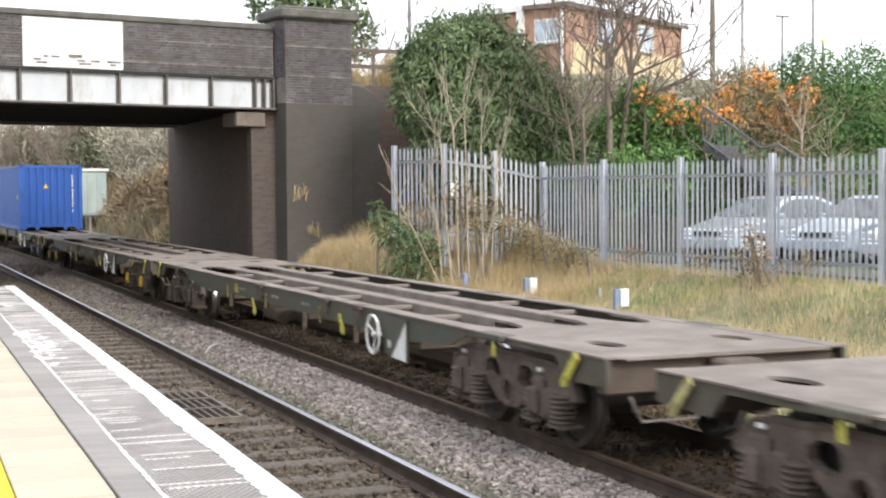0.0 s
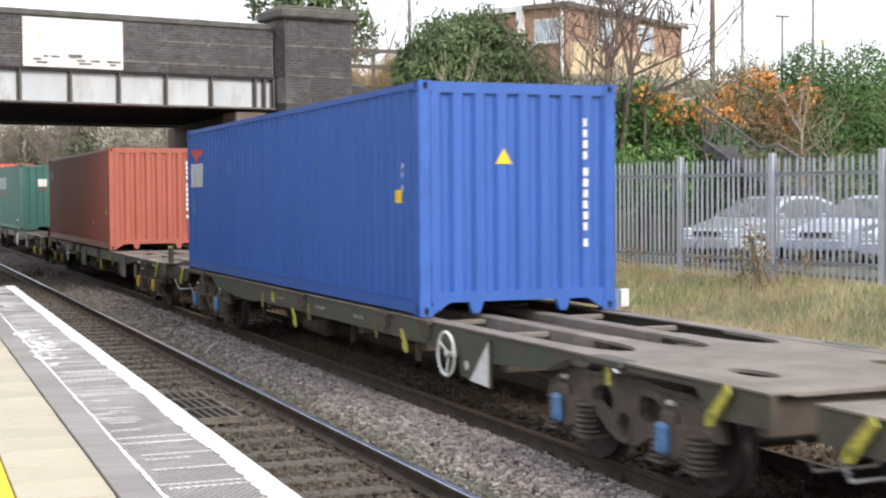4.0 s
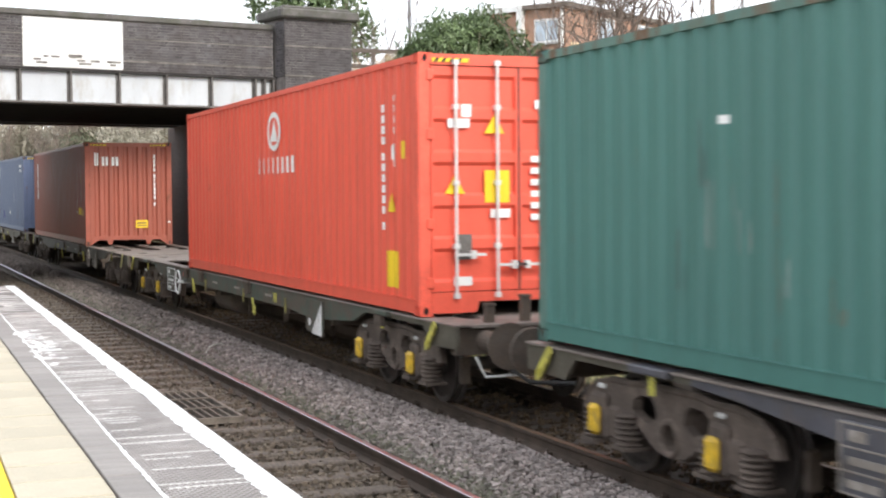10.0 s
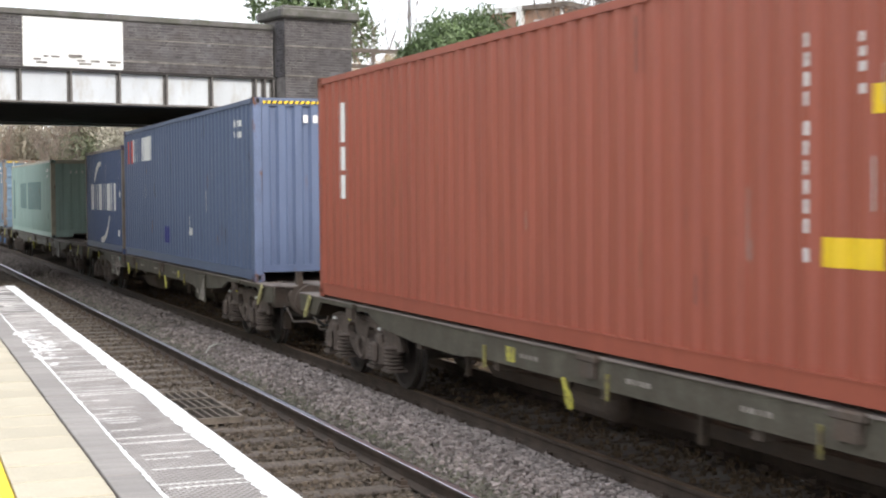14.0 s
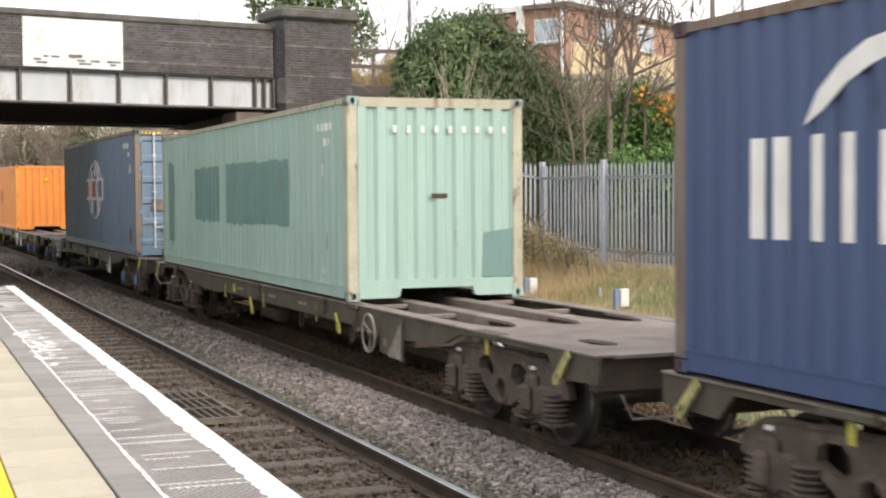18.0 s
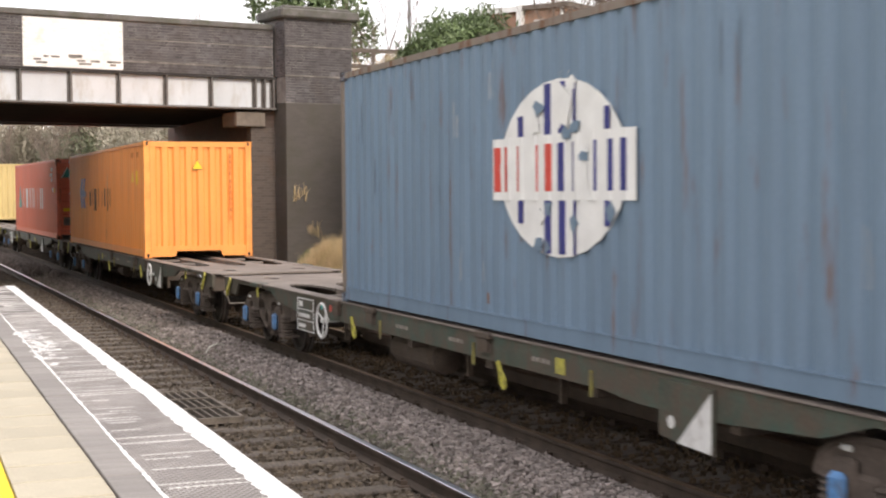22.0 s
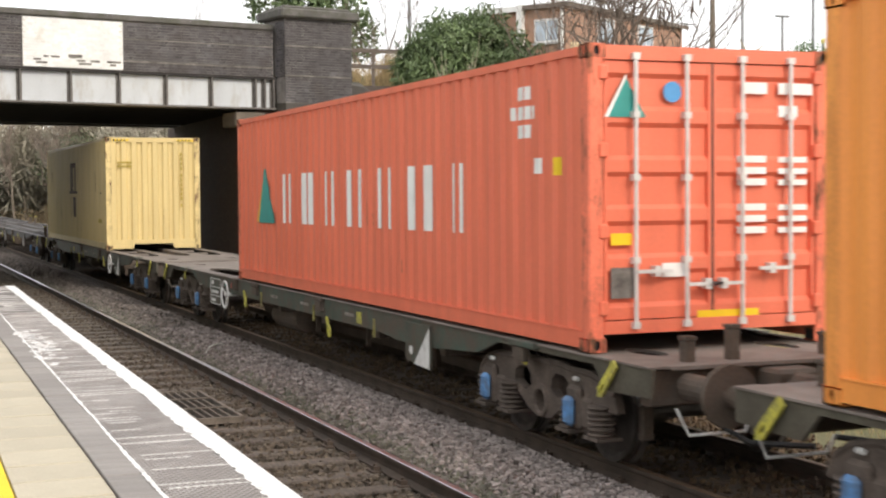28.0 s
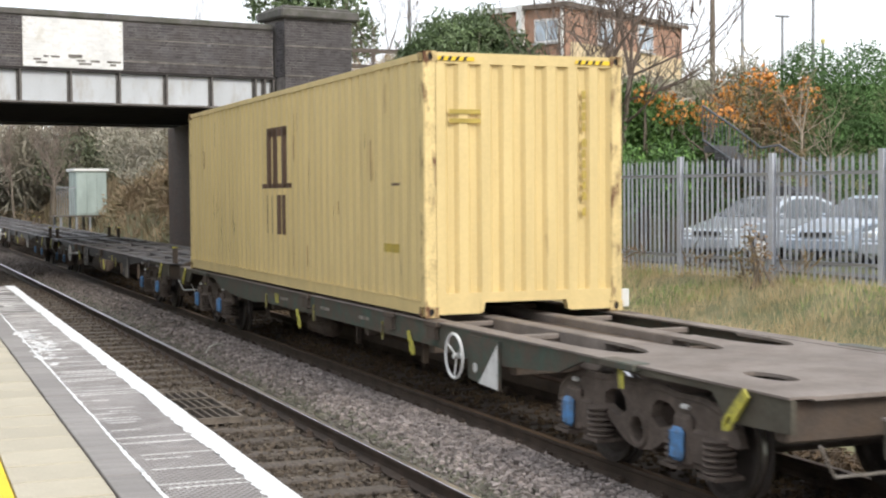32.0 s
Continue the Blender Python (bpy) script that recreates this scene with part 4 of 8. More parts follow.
def build_bogie(wagon, y, tag):
    """Two-axle bogie: cast side frames with round openings, spring nests, axleboxes and painted damper covers."""
    bog = part("bogie", boxed(-0.95, 0.95, -0.2, 0.2, 0.42, 0.66, bevel=0.02), "bogie", wagon, "brake-dusted two-axle bogie", m=pose(0, y, 0))
    half = [(0.4, 0.88), (0.6, 0.845), (0.95, 0.845), (1.2, 0.79), (1.36, 0.68), (1.42, 0.53), (1.04, 0.53), (1.04, 0.34), (0.99, 0.26), (0.74, 0.26), (0.68, 0.46), (0.56, 0.52), (0.42, 0.43), (0.22, 0.31), (0.08, 0.28)]
    half = [(u, 0.27 + (v - 0.27) * 0.88) for u, v in half]
    outline = half + [(-u, v) for u, v in reversed(half)]
    holes = [[(k * 0.2, 0.56), (k * 0.22, 0.66), (k * 0.3, 0.715), (k * 0.46, 0.71), (k * 0.56, 0.66), (k * 0.57, 0.57), (k * 0.48, 0.53), (k * 0.33, 0.49)] for k in (-1, 1)] + [oval(0, 0.43, 0.11, 0.11)]
    for s in (-1, 1):
        a, b = sorted((s * 0.96, s * 1.05))
        fr = part("side_frame", plate(outline, holes, a, b, "YZ"), "bogie", bog, "cast side frame with round openings")
        rim = bmesh.new()
        top = [(s * 1.03, u, v) for u, v in ((-1.42, 0.5), (-1.36, 0.63), (-1.2, 0.73), (-0.95, 0.78), (-0.6, 0.78), (-0.4, 0.805), (0.4, 0.805), (0.6, 0.78), (0.95, 0.78), (1.2, 0.73), (1.36, 0.63), (1.42, 0.5))]
        for p, q in zip(top, top[1:]):
            tube(rim, p, q, 0.035, seg=6)
        part("frame_rim", rim, "bogie", bog)
        part("centre_ring", ring(bmesh.new(), (s * 1.05, 0, 0.43), 0.13, 0.028, "X", 20, 6), "bogie", bog)
        for q in (-0.9, 0.9):
            axb = boxed(*sorted((s * 0.9, s * 1.08)), q - 0.15, q + 0.15, 0.28, 0.58, bevel=0.04)
            part("axlebox", axb, "bogie", bog)
            for d in (-0.27, 0.27):
                nest = spring_nest(bog, s * 1.05, q + d, 0.275)
                box(nest, *sorted((s * 0.92, s * 1.16)), q + d - 0.13, q + d + 0.13, 0.245, 0.275)
                part("coil_spring", nest, "bogie", bog, "coil spring on its seat", smooth=False)
            c = q - s * 0.17
            cov = boxed(*sorted((s * 1.1, s * 1.175)), c - 0.085, c + 0.085, 0.31, 0.57, bevel=0.035)
            part("damper_cover", cov, tag, bog)
            lug = boxed(*sorted((s * 1.04, s * 1.11)), c - 0.12, c + 0.12, 0.27, 0.66, bevel=0.03)
            part("damper_lug", lug, "bogie", bog)
            part("lug_cap", boxed(*sorted((s * 1.045, s * 1.085)), c - 0.05, c + 0.05, 0.695, 0.735, bevel=0.012), "white", bog, "pale grease cap")
    for q in (-0.9, 0.9):
        for s in (-1, 1):
            part("brake_block", boxed(*sorted((s * 0.68, s * 0.8)), q - 0.52, q - 0.44, 0.25, 0.55, bevel=0.015), "steel_dark", bog)
    part("spring_plank", boxed(-1.0, 1.0, -0.16, 0.16, 0.26, 0.34, bevel=0.02), "bogie", bog)
    return bog


def build_wheelset(wagon, y):
    bm = tube(bmesh.new(), (-1.0, 0, 0), (1.0, 0, 0), 0.08, seg=12)
    for s in (-1, 1):
        prof = [(0.1, -0.09), (0.12, -0.05), (0.34, -0.02), (0.37, -0.068), (0.42, -0.066), (0.42, 0.04), (0.45, 0.05), (0.45, 0.068), (0.36, 0.068), (0.33, 0.02), (0.12, 0.04), (0.1, 0.06)]
        if s > 0:
            prof = [(r, -h) for r, h in reversed(prof)]
        lathe(bm, prof, (s * 0.755, 0, 0), "X", 32)
        for i in range(6):
            a = math.tau * i / 6
            lathe(bm, [(0.022, -0.006), (0.022, 0.006)], (s * 0.785, 0.24 * math.cos(a), 0.24 * math.sin(a)), "X", 6)
    ws = part("wheelset", bm, "wheel", wagon, "pair of steel wheels on an axle", m=pose(0, y, 0.42))
    for s in (-1, 1):
        band = lathe(bmesh.new(), [(0.405, -0.004), (0.421, -0.004), (0.421, 0.03), (0.405, 0.03)], (s * 0.755 - 0.013, 0, 0), "X", 32)
        part("tread", band, "tread", ws, "polished running surface")
    return ws


def handwheel(wagon, s, y, solid=False, ink="white"):
    wheel = part("handwheel", ring(bmesh.new(), (s * 1.30, y, 0.70), 0.225, 0.016, "X", 28, 8), ink, wagon, "white parking brake handwheel" if ink == "white" else "grimy parking brake handwheel")
    for i in range(3):
        a = math.tau * i / 3 + 0.5
        part("spoke", tube(bmesh.new(), (s * 1.27, y, 0.70), (s * 1.30, y + 0.23 * math.cos(a), 0.70 + 0.23 * math.sin(a)), 0.01, seg=6), ink, wheel)
    part("hub", tube(bmesh.new(), (s * 1.06, y, 0.70), (s * 1.31, y, 0.70), 0.03, seg=8), ink, wheel)
    if solid:
        part("disc", lathe(bmesh.new(), [(0.21, -0.008), (0.21, 0.008)], (s * 1.3, y, 0.7), "X", 28), ink, wheel)
    return wheel


def tag_strip(wagon, s, y, z, tilt, material="yellow"):
    """Painted pull handle with a slotted end."""
    strip = plate([(-0.042, 0.06), (0.042, 0.06), (0.05, -0.3), (0.0, -0.36), (-0.05, -0.3)], [oval(0, -0.25, 0.02, 0.06, 8)], -0.012, 0.012, "YZ")
    return part("pull_handle", strip, material, wagon, "yellow pull handle", m=pose(s * 1.235, y, z, -s * 44, 0, 0))


def build_wagon(name, sole, tag, label, skeletal=False, deck="steel_deck", posts=True):
    """Bogie flat wagon, inner end at +y. Deck about a metre over the rails."""
    root = tagged(empty(name, pose(0, 0, 0)), label, "freight wagon", "freight wagons of the train")
    h = WAGON / 2
    ink = "grime_white" if sole in ("sole_brown", "sole_grey", "sole_black") else "white"
    arch = [(-h, 0.97), (h, 0.97), (h, 0.74), (h - 0.75, 0.72), (h - 0.95, 0.925), (h - 2.95, 0.915), (h - 3.4, 0.77), (h - 4.5, 0.7), (h - 5.7, 0.68), (h - 6.3, 0.72), (-h + 6.3, 0.72), (-h + 5.7, 0.68),
            (-h + 4.5, 0.7), (-h + 3.4, 0.77), (-h + 2.9, 0.915), (-h + 0.95, 0.925), (-h + 0.75, 0.72), (-h, 0.74)]
    if skeletal:
        arch = [(-h, 0.97), (h, 0.97), (h, 0.72), (h - 0.5, 0.7), (h - 0.8, 0.9), (h - 3.4, 0.88), (h - 4.6, 0.77), (h - 6.5, 0.76), (-h + 6.5, 0.76), (-h + 4.6, 0.77), (-h + 3.4, 0.88), (-h + 0.8, 0.9), (-h + 0.5, 0.7), (-h, 0.72)]
    for s in (-1, 1):
        a, b = sorted((s * 1.16, s * 1.20))
        cut = [p for p in arch if abs(p[0]) < h - 2.8]
        long = [(-h + 2.8, 0.97), (h - 2.8, 0.97), (h - 2.8, 0.915)] + cut + [(-h + 2.8, 0.915)]
        part("solebar", plate(long, [], a, b, "YZ"), sole, root, "long side member")
        for e in (-1, 1):
            tip = [(e * h, 0.97), (e * h, 0.74), (e * (h - 0.75), 0.72), (e * (h - 0.95), 0.915), (e * (h - 2.8), 0.915), (e * (h - 2.8), 0.97)]
            part("solebar_end", plate(tip if e > 0 else tip[::-1], [], a, b, "YZ"), "sole_brown", root, "dusty brown end of the side member")
        part("sole_flange", boxed(*sorted((s * 1.02, s * 1.22)), -h, h, 0.972, 0.99), deck, root)
        a, b = sorted((s * 0.26, s * 0.46))
        part("centre_beam", boxed(a, b, -h + (1.0 if skeletal else 3.9), h - (1.0 if skeletal else 3.9), 0.66, 0.985, bevel=0.012), deck, root)
    if skeletal:
        for e in (-1, 1):
            y0, y1 = sorted((e * h, e * (h - 1.0)))
            part("end_deck", boxed(-1.02, 1.02, y0, y1, 0.955, 0.985), deck, root, "plated deck end")
            br = bmesh.new()
            for s in (-1, 1):
                tube(br, (s * 1.05, e * (h - 4.4), 0.95), (s * 0.36, e * (h - 6.2), 0.95), 0.05, seg=6)
                tube(br, (s * 1.05, e * (h - 8.4), 0.95), (s * 0.36, e * (h - 6.6), 0.95), 0.05, seg=6)
            part("diagonal_brace", br, deck, root)
        spots = [-h + 2.4, -h + 4.2, -h + 6.4, -3.0, -1.0, 1.0, 3.0, h - 6.4, h - 4.2, h - 2.4]
        for y in spots:
            part("cross_member", boxed(-1.03, 1.03, y - 0.13, y + 0.13, 0.8, 0.982, bevel=0.01), deck, root)
    else:
        for e in (-1, 1):
            slots = [oval(s * 0.66, e * (h - 1.0), 0.13, 0.3, 16) for s in (-1, 1)]
            inner, tip = e * (h - 3.9), e * (h - 2.7)
            rim = [(-1.02, e * h), (1.02, e * h), (1.02, inner)]
            for xa, xb in ((0.98, 0.5), (0.24, -0.24), (-0.5, -0.98)):
                mid, r = (xa + xb) / 2, (xa - xb) / 2
                rim += [(xa, inner)] + [(mid + r * math.cos(t), inner + (tip - inner) * (0.25 + 0.75 * math.sin(t))) for t in (math.pi * i / 8 for i in range(9))] + [(xb, inner)]
            rim += [(-1.02, inner)]
            part("end_deck", plate(rim, slots, 0.955, 0.985), deck, root, "solid deck plate with oval openings")
        for y in (-5.4, -3.3, -1.1, 1.1, 3.3, 5.4):
            part("cross_member", boxed(-1.14, 1.14, y - 0.07, y + 0.07, 0.62, 0.8, bevel=0.01), "steel_dark", root)
        for y in (-4.6, -2.6, -0.6, 1.4, 3.4, 5.0):
            for s in (-1, 1):
                part("deck_tie", boxed(*sorted((s * 0.46, s * 1.02)), y - 0.05, y + 0.05, 0.9, 0.955, bevel=0.01), deck, root)
    part("spine", boxed(-0.3, 0.3, -h + 1.2, h - 1.2, 0.62, 0.9), "steel_dark", root)
    belly = [(-h + 3.9, 0.62), (-h + 4.4, 0.26), (h - 4.4, 0.26), (h - 3.9, 0.62)]
    part("centre_sill", plate(belly, [], -0.2, 0.2, "YZ"), "steel_dark", root, "deep grimy centre sill")
    for e in (-1, 1):
        y0, y1 = sorted((e * (h - 0.1), e * (h - 0.25)))
        part("headstock", boxed(-1.16, 1.16, y0, y1, 0.66, 0.955, bevel=0.015), "steel_dark", root, "end beam")
        reach = 0.35 if (e > 0 and not skeletal) else 0.72
        cp = tube(bmesh.new(), (0, e * (h - 0.1), 0.78), (0, e * (h + reach), 0.78), 0.14, seg=12)
        box(cp, -0.2, 0.2, *sorted((e * (h - 0.05), e * (h + 0.25))), 0.62, 0.94, bevel=0.03)
        part("coupler", cp, "steel_dark", root, "grimy coupling")
        hose = piped([(-0.55, e * h, 0.7), (-0.58, e * (h + 0.02), 0.5), (-0.5, e * (h + 0.3), 0.4), (-0.2, e * (h + reach), 0.42)], 0.025)
        part("brake_hose", hose, "black", root)
        k = -1 if e < 0 else 1
        bar = piped([(k * 1.0, e * (h + 0.04), 0.66), (k * 0.9, e * (h + 0.06), 0.45), (k * 0.38, e * (h + 0.06), 0.45), (k * 0.32, e * (h + 0.04), 0.58)], 0.014)
        part("shunter_handrail", bar, "grime_white" if sole == "sole_brown" or e > 0 else "white", root, "bent steel handrail")
        if e < 0:
            part("shunter_handrail", piped([(1.0, -h - 0.04, 0.66), (0.9, -h - 0.06, 0.45), (0.38, -h - 0.06, 0.45), (0.32, -h - 0.04, 0.58)], 0.014), "grime_white" if sole == "sole_brown" else "white", root, "bent steel handrail")
        if posts and (skeletal or e < 0):
            for x, z in ((-0.72, 1.16), (-0.3, 1.24), (0.62, 1.14)) if not skeletal else ((-1.0, 1.3), (1.0, 1.3)):
                part("end_post", boxed(x - 0.05, x + 0.05, *sorted((e * (h - 0.2), e * (h - 0.3))), 0.95, z, bevel=0.012), "steel_dark", root)
                part("post_cap", boxed(x - 0.055, x + 0.055, *sorted((e * (h - 0.195), e * (h - 0.305))), z, z + 0.03), "yellow" if skeletal else "steel_dark", root)
            for s in (-1, 1):
                bf = lathe(bmesh.new(), [(0.11, 0), (0.11, 0.38), (0.08, 0.4), (0.08, 0.55), (0.23, 0.57), (0.24, 0.6)] if e > 0 else [(0.24, -0.6), (0.23, -0.57), (0.08, -0.55), (0.08, -0.4), (0.11, -0.38), (0.11, 0)], (s * 0.87, e * h, 0.82), "Y", 16)
                part("buffer", bf, "steel_dark", root, "round buffer")
    tanks = lathe(bmesh.new(), [(0.05, -0.75), (0.19, -0.7), (0.21, -0.6), (0.21, 0.6), (0.19, 0.7), (0.05, 0.75)], (-0.75, 1.6, 0.5), "Y", 16)
    part("air_tank", tanks, "steel_dark", root, "brake air reservoir")
    tanks = lathe(bmesh.new(), [(0.05, -0.45), (0.15, -0.4), (0.16, 0.4), (0.05, 0.45)], (0.75, -1.9, 0.5), "Y", 16)
    part("air_tank", tanks, "steel_dark", root, "brake air reservoir")
    rods = bmesh.new()
    tube(rods, (-0.35, -h + 4, 0.45), (-0.35, h - 4, 0.45), 0.025, seg=6)
    tube(rods, (0.35, -h + 4, 0.45), (0.35, h - 4, 0.45), 0.025, seg=6)
    part("brake_rigging", rods, "rust", root)
    for s in (-1, 1):
        for y in (-4.6, -2.2, 0.0, 2.4, 4.2):
            hang = boxed(*sorted((s * 0.84, s * 0.9)), y - 0.03, y + 0.03, 0.4, 0.74)
            part("hanger", hang, "steel_dark", root)
        for y in (-7.55, -1.2, 2.2, 3.55):
            sp = boxed(*sorted((s * 1.12, s * 1.26)), y - 0.17, y + 0.17, 0.93, 0.995, bevel=0.012)
            box(sp, *sorted((s * 1.2, s * 1.25)), y - 0.12, y + 0.12, 0.8, 0.93)
            part("container_bracket", sp, "steel_dark", root)
        for y, z in ((h - 7.0, 0.7), (-1.6, 0.62)):
            rg = plate(oval(0, -0.06, 0.055, 0.095, 14), [oval(0, -0.07, 0.026, 0.05, 10)], -0.012, 0.012, "YZ")
            box(rg, -0.015, 0.015, -0.02, 0.02, 0.0, 0.14)
            part("release_ring", rg, "yellow", root, "yellow release ring", m=pose(s * 1.225, y, z, s * 32, 0, 0))
        for y in (h - 2.25, -h + 2.25):
            part("twistlock_plate", boxed(*sorted((s * 1.1, s * 1.27)), y - 0.28, y + 0.28, 0.935, 0.998, bevel=0.01), sole, root)
        for y in (-3.4, -0.9, 1.9):
            part("stanchion", boxed(*sorted((s * 1.2, s * 1.225)), y - 0.014, y + 0.014, 0.64, 0.86), "yellow_dull", root, "grimy yellow stanchion")
        part("inspection_mark", boxed(*sorted((s * 1.2, s * 1.206)), -2.9, -2.72, 0.76, 0.9), "yellow", root, "yellow painted mark")
        for y, z, tilt in ((h - 0.5, 0.92, 14), (h - 2.25, 0.99, 0), (-h + 0.55, 0.92, -14), (-h + 2.25, 0.99, 0)):
            if abs(tilt) > 1:
                tag_strip(root, s, y, z, tilt, "yellow_faded" if sole == "sole_brown" else "yellow")
            else:
                part("hook_tag", boxed(*sorted((s * 1.2, s * 1.225)), y - 0.04, y + 0.04, z - 0.22, z - 0.02, bevel=0.01), "yellow", root, "yellow painted hook")
    for s in (-1, 1):
        handwheel(root, s, (h - 5.92 if s < 0 else h - 5.55) if not skeletal else (h - 5.56 if skeletal == "spoked" else -2.5) if s < 0 else h - 5.2, skeletal == "disc", "grime_white" if sole == "sole_brown" else "white")
    # data panel on one side, white triangle on the other
    hp = 6.45 if skeletal == "spoked" else h
    pn = part("data_panel", boxed(-1.235, -1.205, hp - 5.35, hp - 4.55, 0.47, 0.93, bevel=0.008), sole, root, "panel of white stencilled data")
    lines = bmesh.new()
    for z0 in (0.475, 0.615, 0.765, 0.912):
        box(lines, -1.24, -1.234, hp - 5.34, hp - 4.56, z0, z0 + 0.012)
    for y in (hp - 5.345, hp - 4.575):
        box(lines, -1.24, -1.234, y, y + 0.02, 0.475, 0.924)
    for y, z, w_, v in ((-4.82, 0.81, 0.17, 0.07), (-5.15, 0.665, 0.5, 0.05), (-4.95, 0.52, 0.32, 0.05)):
        box(lines, -1.24, -1.234, hp + y, hp + y + w_, z, z + v)
    tagged(part("stencil_marking", lines, ink, pn), kind="stuff")
    for y, r, mat in ((h - 5.6, 0.045, "logo_teal"), (h - 6.0, 0.05, "logo_red"), (h - 6.3, 0.04, "white")):
        part("inspection_mark", plate(oval(y, 0.86, r, r, 10), [], -1.207, -1.2, "YZ"), mat, root, "small painted mark")
    for s in (-1, 1):
        xa, xb, xc = s * 1.205, s * 1.23, s * 1.236
        lo, hi = sorted((xa, xb))
        flat = [(s * (h - 4.6), 0.93), (s * (h - 4.6), 0.45), (s * (h - 5.35), 0.5), (s * (h - 5.35), 0.93)]
        tri = part("side_plate", plate(flat, [], lo, hi, "YZ"), sole, root, "deep side plate")
        lo, hi = sorted((xb, xc))
        part("white_triangle", plate([(s * (h - 4.62), 0.9), (s * (h - 4.62), 0.46), (s * (h - 5.08), 0.475)], [], lo, hi, "YZ"), ink, tri, "white painted triangle")
        part("white_mark", plate(oval(s * (h - 5.17), 0.62, 0.05, 0.05, 10), [], lo, hi, "YZ"), ink, tri, "small white mark")
    for s in (-1, 1):
        st = bmesh.new()
        for y in (-2.6, -0.6, 1.0):
            for q in range(4):
                box(st, *sorted((s * 1.2, s * 1.206)), y + q * 0.1, y + q * 0.1 + 0.07, 0.82, 0.86)
        tagged(part("stencil_marking", st, "grime_white", root, "small white stencilled marks"), kind="stuff")
    for y in (-h + 2.25, h - 2.25):
        build_bogie(root, y, tag)
    sets = [build_wheelset(root, y + d) for y in (-h + 2.25, h - 2.25) for d in (-0.9, 0.9)]
    return root


# ---- shipping containers
WIDE = 2.438
LONG, SHORT = 12.192, 6.058
LOW, HIGH = 2.591, 2.896
FOLD = 0.03


def wave(a, b, pitch, depth, crest=0.3, slope=0.2):
    """Trapezoid corrugation from a to b: (along, inset) points."""
    n = max(1, round((b - a) / pitch))
    p = (b - a) / n
    pts = []
    for i in range(n):
        s = a + i * p
        pts += [(s, 0.0), (s + crest * p, 0.0), (s + (crest + slope) * p, depth), (s + (1 - slope) * p, depth)]
    return pts + [(b, 0.0)]


def casting(x, y, z, sx, sy):
    """Corner casting with an oval hole sunk in each outer face."""
    bm = bmesh.new()
    x0, x1 = sorted((x, x - sx * 0.162))
    y0, y1 = sorted((y, y - sy * 0.178))
    for za, zb in ((z, z + 0.012), (z + 0.106, z + 0.118)):
        box(bm, x0, x1, y0, y1, za, zb)
    hx = [oval((x0 + x1) / 2, z + 0.059, 0.03, 0.045, 10)]
    a, b = sorted((y, y - sy * 0.02))
    plate([(x0, z), (x1, z), (x1, z + 0.118), (x0, z + 0.118)], hx, a, b, "XZ", bm)
    hy = [oval((y0 + y1) / 2, z + 0.059, 0.03, 0.045, 10)]
    a, b = sorted((x, x - sx * 0.02))
    plate([(y0, z), (y1, z), (y1, z + 0.118), (y0, z + 0.118)], hy, a, b, "YZ", bm)
    return bm


def socket(x, y, z, sx, sy):
    """A block inside a corner casting, coloured black for the shade in its holes."""
    x0, x1 = sorted((x - sx * 0.032, x - sx * 0.15))
    y0, y1 = sorted((y - sy * 0.032, y - sy * 0.165))
    return boxed(x0, x1, y0, y1, z + 0.014, z + 0.104)


